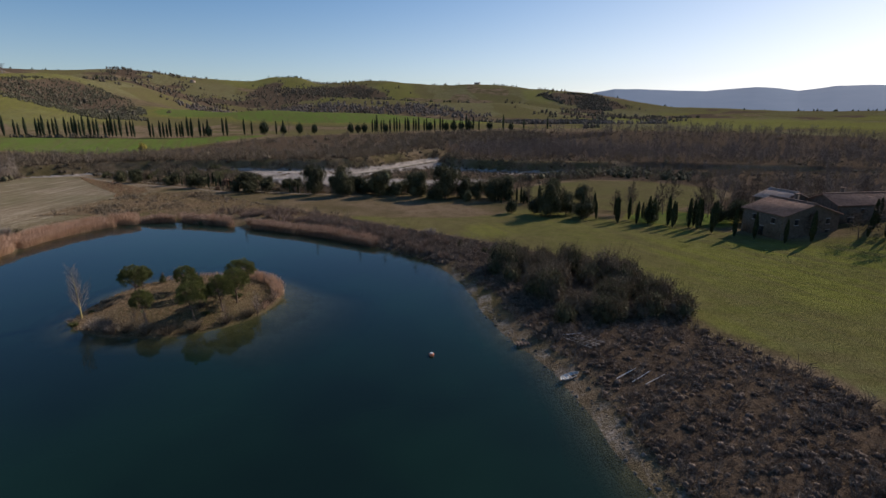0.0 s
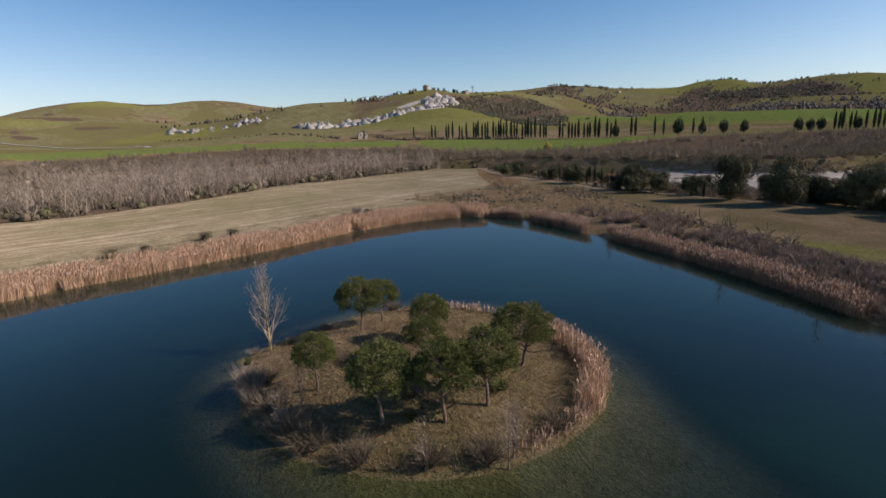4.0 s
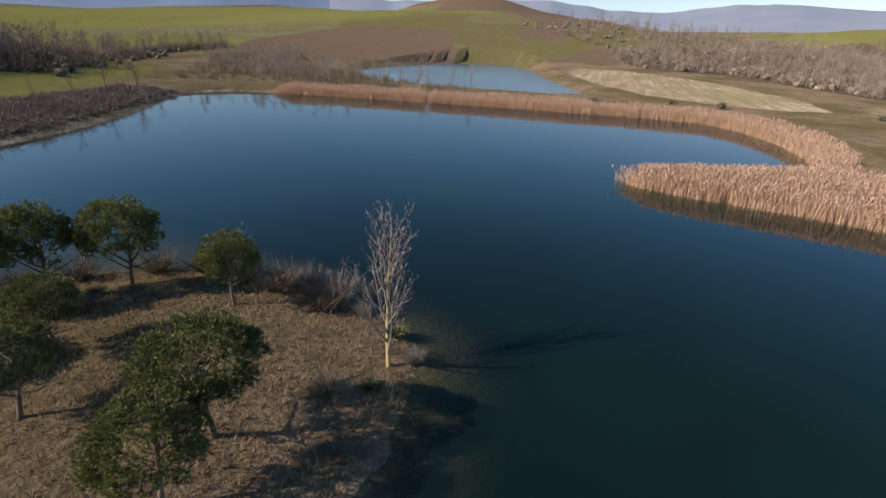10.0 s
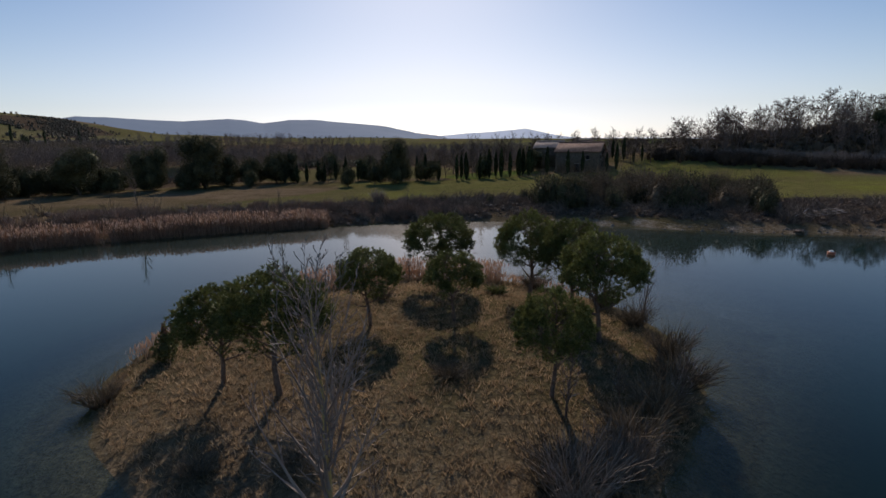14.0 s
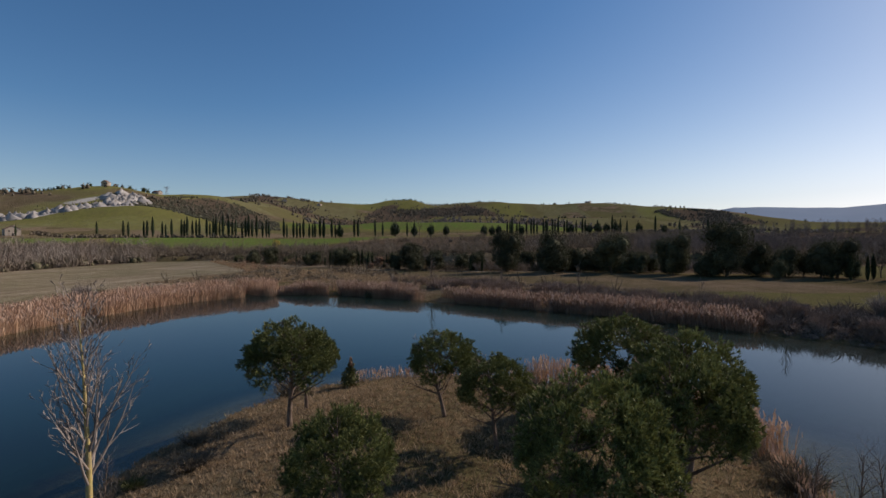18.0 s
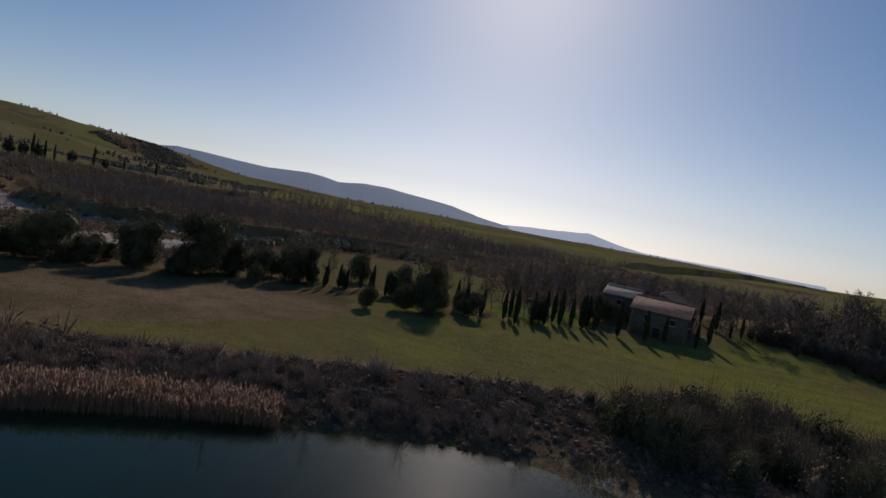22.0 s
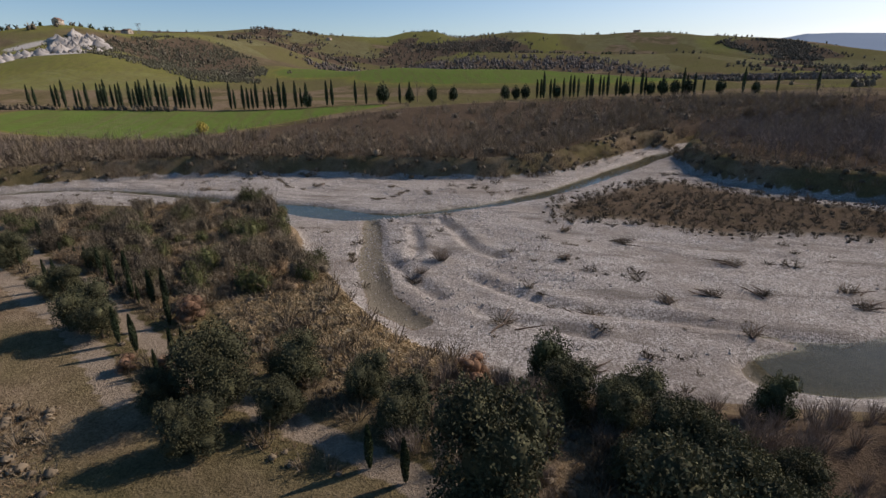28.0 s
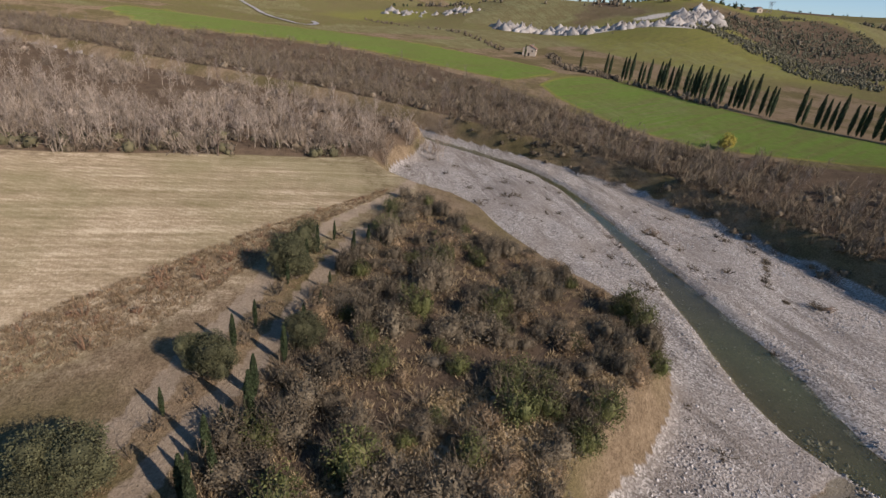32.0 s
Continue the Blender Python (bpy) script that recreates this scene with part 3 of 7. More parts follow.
# crests: from, to, heights, half widths
CRESTS = [(-1170, 429, -910, 611, 31.2, 58.5, 169), (-910, 611, -760.5, 780, 58.5, 74.1, 162.5), (-760.5, 780, -741, 988, 74.1, 75.4, 162.5), (-741, 988, -806, 1300, 75.4, 104, 221),
    (-1495, 1430, -1170, 1950, 150.8, 146, 429), (-1170, 1950, -800.8, 2197, 146, 120, 429), (-800.8, 2197, -284.7, 2323.1, 118, 136, 442), (-690, 2170, -600, 2190, 139, 139, 130), (-284.7, 2323.1, 208, 2330.9, 136, 118, 429),
    (208, 2330.9, 546, 2280.2, 124.8, 93.6, 390), (546, 2280.2, 910, 2080, 93.6, 38, 390), (910, 2080, 1500, 1650, 36, 24, 380), (1500, 1650, 2300, 800, 24, 14, 420), (-221, 1430, 156, 1495, 57.2, 49.4, 260)]
CRESTS_MORE = [(-2665, 650, -2600, 1105, 179.4, 156, 546), (-2600, 1105, -1950, 1495, 156, 117, 416), (-1560, 325, -1625, -195, 67.6, 83.2, 416), (-1625, -195, -1300, -650, 83.2, 78, 390),
    (-988, -546, -1300, -910, 78, 93.6, 338), (130, -650, 650, -910, 46.8, 54, 338), (650, -910, 1170, -546, 54, 40, 338), (1170, -546, 1300, 0, 38, 20, 338), (520, -1700, 420, -1750, 122, 122, 320), (420, -1750, 120, -2050, 120, 96, 330), (-100, -1680, -650, -1400, 50, 50, 300), (-650, -1400, -1000, -1080, 50, 46, 300)]
KNOLLS = [(-559, 624, 33.8, 136.5, 114.4), (-123.5, 767, 16.9, 195, 123.5), (-325, 897, 19.5, 169, 156), (119.6, 75.4, 7.2, 31.2, 52), (135.2, 6.5, 7.8, 36.4, 59.8), (195, 39, 5.2, 91, 78), (-676, 429, 10.4, 143, 104), (88.4, 124.8, 1, 20.8, 18.2)]


def height(x, y):
    """The ground's height over the lake's water."""
    x, y = np.asarray(x, float), np.asarray(y, float)
    rough = scatter_noise(x, y, 9, 1) * 0.5 + scatter_noise(x, y, 31, 2) * 0.9 - 0.7
    z = 1.5 + 0.45 * rough
    edge, _ = line_distance(x, y, NORTH_EDGE)
    beyond = np.interp(x, [p[0] for p in NORTH_EDGE[1:]], [p[1] for p in NORTH_EDGE[1:]]) < y
    z = z + np.where(beyond, 10.5 * step(edge, 10, 150), 0)
    tall = np.zeros_like(z)
    for ax, ay, bx, by, ha, hb, w in (*CRESTS, *CRESTS_MORE):
        d, t = line_distance(x, y, ((ax, ay), (bx, by)))
        tall = (tall**4 + ((ha + (hb - ha) * t) * np.exp(-((d / w) ** 2))) ** 4) ** 0.25
    far = np.hypot(x + 40, y - 110)
    tall = tall * step(far, 220, 520) * (0.96 + 0.05 * scatter_noise(x, y, 210, 3) + 0.03 * scatter_noise(x, y, 55, 13))
    for cx, cy, h, rx, ry in KNOLLS:
        z = z + h * np.exp(-(((x - cx) / rx) ** 2 + ((y - cy) / ry) ** 2))
    z = z + tall + step(far, 300, 900) * 5 * (scatter_noise(x, y, 90, 4) - 0.4)
    # the river's bed, its arms and bars
    d = inside(x, y, BED)
    n = scatter_noise(x, y, 14, 5)
    along, across = 0.94 * x - 0.34 * y, 0.34 * x + 0.94 * y
    floor = -6.1 + 0.45 * n + 0.25 * scatter_noise(x, y, 4, 6) + 0.9 * np.abs(scatter_noise(along / 4.5, across, 7, 16) - 0.5) + 0.3 * scatter_noise(along / 3, across, 2.8, 17)
    for line in GULLIES:
        g, _ = line_distance(x, y, line)
        floor = floor - 0.75 * (1 - step(g, 0.5, 1.7)) + 0.3 * (1 - step(np.abs(g - 3.0), 0.5, 2.0))
    gentle = -4.5 - 10.5 * step(x, -85, -58) * (1 - step(y, 235, 268))
    z = z + (floor - z) * step(d + 2.2 * (n - 0.5), gentle, 2.5)
    for line, half, deep in ((STREAM, STREAM_HALF, 1.25), (SIDE_ARM, (1.4, 1.8, 2.1, 1.9, 1.9, 1.6), 0.0), (EAST_ARM, (3, 5, 5, 6, 7, 6, 6, 5, 5, 5), 1.1)):
        d, t = line_distance(x, y, line)
        w = 1.3 * np.interp(t, np.linspace(0, len(line) - 1, len(half)), half) * (0.85 + 0.4 * n)
        z = z + (np.minimum(z, -6.25 - deep * 0.75) - z) * (1 - step(d, w * 0.55, w * 1.25))
        z = z + (np.minimum(z, -5.4) - z) * (1 - step(d, w * 1.1, w * 1.6 + 5))
    # lake, island and pond
    d = inside(x, y, LAKE)
    shore = 0.55 + 1.0 * step(-d, 0, 9)
    z = np.where(d > -12, np.where(d > 0, -0.28 * np.minimum(d, 12), np.minimum(z, shore * step(-d, -0.6, 3.5)) * step(-d, -0.5, 1.5)), z)
    d = inside(x, y, ISLAND)
    z = np.where(d > -20, np.maximum(z, np.where(d > 0, 0.12 + 1.15 * step(d, 0, 9) + 0.25 * rough, 0.04 + (0.065 + 0.18 * step(-0.7 * x - 0.7 * y, -25, -10) + 0.1 * step(y, 82, 93)) * d)), z)
    d = inside(x, y, POND)
    z = np.where(d > -8, np.where(d > 0, -0.25 * np.minimum(d, 10), np.minimum(z, 1.6 * step(-d, 0, 6))), z)
    return z


def spot(x, y):
    return float(height(np.array([x]), np.array([y]))[0])


def mesh_of(name, verts, faces, mat=None, smooth=False):
    """A mesh from arrays: faces all of one size."""
    verts, faces = np.asarray(verts, np.float32), np.asarray(faces, np.int32)
    me = bpy.data.meshes.new(name)
    me.vertices.add(len(verts))
    me.vertices.foreach_set("co", verts.ravel())
    me.loops.add(faces.size)
    me.loops.foreach_set("vertex_index", faces.ravel())
    me.polygons.add(len(faces))
    me.polygons.foreach_set("loop_start", np.arange(len(faces), dtype=np.int32) * faces.shape[1])
    if smooth:
        me.polygons.foreach_set("use_smooth", np.ones(len(faces), bool))
    if mat:
        me.materials.append(mat)
    me.update(calc_edges=True)
    return me


def grid_faces(nx, ny):
    i, j = np.meshgrid(np.arange(nx - 1), np.arange(ny - 1), indexing="ij")
    a = (i * ny + j).ravel()
    return np.stack([a, a + ny, a + ny + 1, a + 1], 1)


def stretched(pieces, reach, grow=1.065):
    """Even steps over each piece (from, to, step), then ever longer ones out to the reach on both sides."""
    mid = np.concatenate([np.arange(a, b - 0.01, cell) for a, b, cell in pieces] + [[pieces[-1][1]]])
    out, s = [0.0], pieces[0][2]
    while out[-1] < reach:
        s = min(s * grow, 55)
        out.append(out[-1] + s)
    out = np.array(out[1:])
    return np.concatenate([mid[0] - out[::-1], mid, mid[-1] + out])


def add_layer(me, name, values):
    layer = me.attributes.new(name, "FLOAT_COLOR", "POINT")
    layer.data.foreach_set("color", np.asarray(values, np.float32).ravel())


def within(x, y, area, soft=3.0):
    return step(inside(x, y, area), -soft, soft)


def build_ground():
    gx = stretched(((-330, -125, 2.2), (-125, -20, 1.2), (-20, 150, 2.0)), 4300)
    gy = stretched(((-75, 60, 2.2), (60, 120, 1.3), (120, 190, 1.8), (190, 310, 1.2), (310, 440, 2.2)), 4300)
    x, y = (a.ravel() for a in np.meshgrid(gx, gy, indexing="ij"))
    z = height(x, y)
    me = mesh_of("ground", np.stack([x, y, z], 1), grid_faces(len(gx), len(gy)), GROUND, True)
    far = np.hypot(x + 50, y - 140)
    lump, small = scatter_noise(x, y, 160, 7), scatter_noise(x, y, 60, 8)
    north = (np.interp(x, [p[0] for p in NORTH_EDGE[1:]], [p[1] for p in NORTH_EDGE[1:]]) < y)
    hill = np.maximum(step(far, 330, 420), north * step(far, 180, 220))
    # fields on the hills: pasture, ploughed land and wooded folds
    green = hill * step(scatter_noise(x, y, 240, 9) * 0.7 + small * 0.3, 0.22, 0.34)
    green = green * step(np.minimum(line_distance(x, y, STREAM)[0], line_distance(x, y, EAST_ARM)[0]), 110, 160)
    plough = hill * step(scatter_noise(x, y, 210, 10) * 0.8 + small * 0.2, 0.58, 0.62) * step(-y, 0, 150) * step(x, -300, -200)
    plough = np.maximum(plough, hill * step(1.25 - np.hypot((x - 10) / 620, (y + 2300) / 900) + 0.5 * (small - 0.5), 0.1, 0.3))
    woods = hill * step(lump * 0.6 + small * 0.4, 0.64, 0.72) * step(far, 700, 900)
    for cx, cy, rx, ry in [(-559, 897, 123.5, 143), (-650, 780, 78, 91), (-195, 1040, 338, 58.5), (-728, 624, 91, 65), (78, 1118, 156, 52)]:
        woods = np.maximum(woods, 0.5 * step(1.25 - np.hypot((x - cx) / rx, (y - cy) / ry) + 0.5 * (small - 0.5), 0.1, 0.5))
    green = np.maximum(green, step(1.3 - np.hypot((x + 1010) / 270, (y + 420) / 230), 0, 0.3))
    for cx, cy, rx, ry in ((700, 980, 330, 520), (520, -560, 420, 190)):
        tilled = step(1.2 - np.hypot((x - cx) / rx, (y - cy) / ry), 0, 0.25)
        green, woods, plough = np.maximum(green, tilled), woods * (1 - tilled), plough * (1 - tilled)
    plough = np.maximum(plough, step(1.2 - np.hypot((x - 120) / 70, (y + 265) / 85) + 0.4 * (small - 0.5), 0, 0.2))
    for area in HILL_COVER:
        woods = np.maximum(woods, 0.62 * step(inside(x, y, area) + 50 * (small - 0.5), -20, 30))
    for area in (MEADOW, LAWN, FIELD_EAST, FIELD_NORTH, FIELD_FAR_WEST):
        green = np.maximum(green, within(x, y, area, 12 if area is MEADOW else 3))
    green = np.maximum(green, 0.85 * within(x, y, LEA, 9))
    for cx, cy, h, rx, ry in (KNOLLS[0], KNOLLS[1], KNOLLS[2]):
        d = np.hypot((x - cx) / rx, (y - cy) / ry)
        green = np.maximum(green, step(1.25 - d, 0, 0.2))
        woods = woods * (1 - step(1.2 - d, 0, 0.15))
    straw = np.maximum(within(x, y, FIELD_WEST), np.maximum(within(x, y, FIELD_SOUTH), 0.55 * step(inside(x, y, FIELD_WEST), -22, -8)))
    straw = np.maximum(straw, 0.62 * within(x, y, SLOPE, 5))
    bed = step(inside(x, y, BED) + 2.5 * (scatter_noise(x, y, 7, 11) - 0.5), -2.5, 0.0)
    for line, w in ((STREAM, 12),):
        bed = np.maximum(bed, (1 - step(line_distance(x, y, line)[0], w * 0.9, w * 1.3)) * (z < -1.5))
    gravel = bed * (1 - 0.6 * within(x, y, BAR, 12)) * step(-z, 3.8, 5.0)
    gravel = np.maximum(gravel, 0.45 * (np.abs(z - 0.25) < 0.5) * (inside(x, y, LAKE) > -4) * (x > 0))
    track = np.zeros_like(x)
    for line, w in ((TRACK_OUTER, 1.25), (TRACK, 1.2)):
        track = np.maximum(track, (1 - step(line_distance(x, y, line)[0], w * 0.6, w * 1.6)) * (1 - step(x, -48, -36)))
    floor = np.zeros_like(x)
    for area, much in ((WOOD_WEST, 0.9), (WOOD_FAR, 0.9), (WOOD_EAST, 0.9), (THICKET, 0.9), (SHORE_EAST, 0.65), (SHORE_NORTH, 0.22), (LEA, 0.42)):
        floor = np.maximum(floor, much * within(x, y, area))
    clay = step(np.maximum(1.2 - np.hypot((x + 640) / 75, (y - 640) / 105), 0), 0.1, 0.5) * step(small, 0.45, 0.6)
    wet = 1 - step(line_distance(x, y, SIDE_ARM)[0] + 2.0 * (scatter_noise(x, y, 5, 18) - 0.5), 1.6, 3.4)
    mud = step(-z, 0.05, 0.8) * (inside(x, y, LAKE) > -1) + step(-z - 6.4, 0, 0.3) + 0.9 * wet * (z < -4.5)
    zero = np.zeros_like(x)
    woods = np.maximum(np.maximum(woods, floor * (1 - bed)), 0.55 * within(x, y, BAR, 12))
    woods = woods * (1 - np.minimum(1, track)) * (1 - 0.8 * within(x, y, SLOPE, 5))
    green = green * (1 - 0.9 * np.minimum(1, floor)) * (1 - np.minimum(1, woods))
    add_layer(me, "cover", np.stack([green * (1 - plough), straw, gravel * (1 - np.minimum(1, mud)), np.clip(mud, 0, 1)], 1))
    add_layer(me, "cover_more", np.stack([woods, clay, plough * (1 - floor), track], 1))
    lush = np.maximum(within(x, y, FIELD_NORTH), np.maximum(within(x, y, FIELD_FAR_WEST), within(x, y, LAWN)))
    lush = np.maximum(lush, within(x, y, MEADOW, 8) * (0.1 + 0.28 * step(x, 0, 45) + 0.5 * step(scatter_noise(x, y, 13, 19) * 0.6 + scatter_noise(x, y, 37, 20) * 0.4, 0.35, 0.62)))
    for cx, cy, h, rx, ry in (KNOLLS[1], KNOLLS[2]):
        lush = np.maximum(lush, step(1.1 - np.hypot((x - cx) / rx, (y - cy) / ry), 0, 0.2))
    lush = np.maximum(lush, 0.5 * step(1.25 - np.hypot((x - KNOLLS[0][0]) / KNOLLS[0][3], (y - KNOLLS[0][1]) / KNOLLS[0][4]), 0, 0.2))
    lush = np.maximum(lush, 0.95 * step(1.2 - np.hypot((x + 960) / 240, (y + 400) / 200), 0, 0.2))
    lush = np.maximum(lush, 0.6 * hill * step(scatter_noise(x, y, 190, 14), 0.62, 0.7))
    for cx, cy, rx, ry in ((700, 980, 330, 520), (520, -560, 420, 190)):
        lush = np.maximum(lush, 0.8 * step(1.15 - np.hypot((x - cx) / rx, (y - cy) / ry) + 0.6 * (small - 0.5), 0, 0.25))
    layer = me.attributes.new("lush", "FLOAT", "POINT")
    layer.data.foreach_set("value", lush.astype(np.float32))
    return tagged(new("ground", me), "valley floor, dry fields, gravel bed and green hills", "ground", kind="structure")


def water_sheet(name, area, level, cell, mat, label, full):
    lo, hi = area.min(0) - 3, area.max(0) + 3
    gx, gy = np.arange(lo[0], hi[0] + cell, cell), np.arange(lo[1], hi[1] + cell, cell)
    x, y = (a.ravel() for a in np.meshgrid(gx, gy, indexing="ij"))
    low = height(x, y)
    faces = grid_faces(len(gx), len(gy))
    near = (inside(x, y, area) > -2.5) & (low < level + 1.2)
    faces = faces[near[faces].any(1)]
    me = mesh_of(name, np.stack([x, y, np.full_like(x, level)], 1), faces, mat, True)
    depth = np.clip((level - low) / full, 0, 1) ** 0.7
    add_layer(me, "depth", np.stack([depth] * 4, 1))
    return tagged(new(name, me), label, "water", kind="structure")


build_ground()
water_sheet("lake_water", LAKE, 0.0, 2.0, LAKE_WATER, "deep blue-green lake with a still surface", 1.25)
water_sheet("pond_water", POND, 0.0, 4.0, POND_WATER, "pale blue pond beyond the reeds", 2.2)


def river_sheet():
    """Water along the stream and its arms, at one level, a little wider than the channel."""
    verts, faces, depth = [], [], []
    for line, half in ((STREAM, STREAM_HALF), (EAST_ARM, (4, 6, 6, 7, 8, 7, 7, 6, 6, 6))):
        w = 2.0 * np.interp(np.arange(len(line)), np.linspace(0, len(line) - 1, len(half)), half) + 1.5
        side = np.gradient(line, axis=0)
        side = np.stack([-side[:, 1], side[:, 0]], 1) / np.hypot(*side.T)[:, None]
        at, start = np.linspace(-1, 1, 11), len(verts) and sum(len(v) for v in verts)
        p = line[:, None] + side[:, None] * (at[None, :, None] * w[:, None, None])
        flat = p.reshape(-1, 2)
        verts.append(np.column_stack([flat, np.full(len(flat), -6.25 + 0.004 * len(verts))]))
        faces.append(grid_faces(len(line), 11) + start)
        depth.append(np.clip((-6.25 - height(flat[:, 0], flat[:, 1])) / 3.0, 0, 1) ** 0.8)
    me = mesh_of("river_water", np.concatenate(verts), np.concatenate(faces), RIVER_WATER, True)
    add_layer(me, "depth", np.stack([np.concatenate(depth)] * 4, 1))
    return tagged(new("river_water", me), "shallow green river winding between gravel bars", "water", kind="structure")


river_sheet()


# ---- shapes for plants ----
def tubes(segs, sides=4):
    """Tapered limbs: rows of start, end and the two radii."""
    s = np.asarray(segs, float)
    a, b, r0, r1 = s[:, :3], s[:, 3:6], s[:, 6], s[:, 7]
    d = (b - a) / (np.linalg.norm(b - a, axis=1)[:, None] + 1e-9)
    ref = np.where(np.abs(d[:, 2:3]) > 0.9, [[1.0, 0, 0]], [[0, 0, 1.0]])
    u = np.cross(d, ref)
    u /= np.linalg.norm(u, axis=1)[:, None] + 1e-9
    v = np.cross(d, u)
    ang = np.arange(sides) * 2 * np.pi / sides
    ring = u[:, None] * np.cos(ang)[None, :, None] + v[:, None] * np.sin(ang)[None, :, None]
    verts = np.concatenate([a[:, None] + ring * r0[:, None, None], b[:, None] + ring * r1[:, None, None]], 1)
    k = np.arange(sides)
    face = np.stack([k, (k + 1) % sides, (k + 1) % sides + sides, k + sides], 1)
    faces = face[None] + (np.arange(len(s)) * 2 * sides)[:, None, None]
    return verts.reshape(-1, 3), faces.reshape(-1, 4)


def ribbons(a, b, w0, w1, rng):
    """Flat strips from a to b, each turned at random about its length."""
    a, b = np.asarray(a, float), np.asarray(b, float)
    d = b - a
    side = np.cross(d, rng.normal(size=a.shape))
    side /= np.linalg.norm(side, axis=1)[:, None] + 1e-9
    w0, w1 = np.broadcast_to(w0, len(a))[:, None], np.broadcast_to(w1, len(a))[:, None]
    verts = np.stack([a - side * w0, a + side * w0, b + side * w1, b - side * w1], 1)
    return verts.reshape(-1, 3), np.arange(len(a) * 4).reshape(-1, 4)


def leaves(c, size, rng, up=0.0):
    """Small leaf sprays at the places c, turned every way."""
    n = len(c)
    u, v = rng.normal(size=(n, 3)), rng.normal(size=(n, 3))
    v[:, 2] += up
    u /= np.linalg.norm(u, axis=1)[:, None]
    v -= u * (u * v).sum(1)[:, None]
    v /= np.linalg.norm(v, axis=1)[:, None] + 1e-9
    s = (np.broadcast_to(size, n) * (0.6 + 0.8 * rng.rand(n)))[:, None]
    verts = np.stack([c - v * s, c + u * s * 0.55 - v * s * 0.1, c + v * s, c - u * s * 0.55 + v * s * 0.1], 1)
    return verts.reshape(-1, 3), np.arange(n * 4).reshape(-1, 4)


def joined(*pieces):
    verts, faces, n = [], [], 0
    for v, f in pieces:
        verts.append(v)
        faces.append(f + n)
        n += len(v)
    return np.concatenate(verts), np.concatenate(faces)


def lump(rng, centre, radii, uneven=0.22, rings=7, sides=9):
    """A closed uneven ball."""
    t, p = np.linspace(0.08, np.pi - 0.08, rings), np.arange(sides) * 2 * np.pi / sides
    tt, pp = np.meshgrid(t, p, indexing="ij")
    r = 1 + uneven * (rng.rand(rings, sides) - 0.5) * 2
    v = np.stack([np.sin(tt) * np.cos(pp) * r, np.sin(tt) * np.sin(pp) * r, np.cos(tt) * r], -1).reshape(-1, 3) * radii + centre
    i, j = np.meshgrid(np.arange(rings - 1), np.arange(sides), indexing="ij")
    a, b = (i * sides + j).ravel(), (i * sides + (j + 1) % sides).ravel()
    caps = [[0, 1, 2, 3]]
    return v, np.stack([a, a + sides, b + sides, b], 1)


def grow(rng, at, way, length, radius, spec, out, level=0):
    """Limbs by rule. spec for each level: pieces, children, their length, their angle, wander, pull upwards, bare part."""
    pieces, kids, ratio, angle, wander, pull, bare = spec[level]
    p, d = np.array(at, float), np.array(way, float)
    d /= np.linalg.norm(d)
    spots, dirs, rads = [p], [d], [radius]
    for k in range(pieces):
        d = d + rng.normal(size=3) * wander
        d[2] += pull
        d /= np.linalg.norm(d)
        q = p + d * length / pieces
        r0, r1 = radius * (1 - 0.85 * k / pieces), radius * (1 - 0.85 * (k + 1) / pieces)
        out[level].append((*p, *q, r0, r1))
        p = q
        spots.append(p)
        dirs.append(d)
        rads.append(r1)
    if level + 1 < len(spec):
        for k in range(kids):
            t = (bare + (1 - bare) * (k + rng.rand()) / kids) * pieces
            i = min(int(t), pieces - 1)
            base = spots[i] + (spots[i + 1] - spots[i]) * (t - i)
            turn = 2.4 * k + rng.rand() * 1.2
            d0 = dirs[i + 1]
            u = np.cross(d0, (0.3, 0.2, 1.0) if abs(d0[2]) < 0.9 else (1.0, 0, 0))
            u /= np.linalg.norm(u)
            v = np.cross(d0, u)
            a = radians(angle * (0.75 + 0.5 * rng.rand()))
            way = d0 * math.cos(a) + (u * math.cos(turn) + v * math.sin(turn)) * math.sin(a)
            taper = 1 - 0.55 * (t / pieces - bare) / (1 - bare + 1e-6)
            grow(rng, base, way, length * ratio * taper * (0.75 + 0.5 * rng.rand()), rads[i] * 0.6, spec, out, level + 1)


def bare_tree(seed, height_m, spec, thin=0.012, radius=None, sides=(6, 4)):
    """Trunk and limbs as tubes, twigs as strips; two pieces: wood and twigs."""
    rng = np.random.RandomState(seed)
    out = [[] for _ in spec]
    grow(rng, (0, 0, -0.15), (rng.normal() * 0.04, rng.normal() * 0.04, 1), height_m, radius or height_m * 0.018, spec, out)
    wood = [tubes(out[0], sides[0])]
    if len(spec) > 2:
        wood.append(tubes(out[1], sides[1]))
    twigs = np.array(out[-1] if len(spec) < 4 else out[-1] + out[-2])
    fine = ribbons(twigs[:, :3], twigs[:, 3:6], np.maximum(twigs[:, 6], thin), np.maximum(twigs[:, 7], thin * 0.5), rng)
    return joined(*wood), fine


def part(name, me, parent, label=""):
    ob = new(name, me)
    ob.parent = parent
    return tagged(ob, label)


def thing(name, label, category, group="", at=(0, 0, 0)):
    ob = tagged(new(name), label, category, group)
    ob.location = at
    ob.empty_display_size = 0.3
    return ob


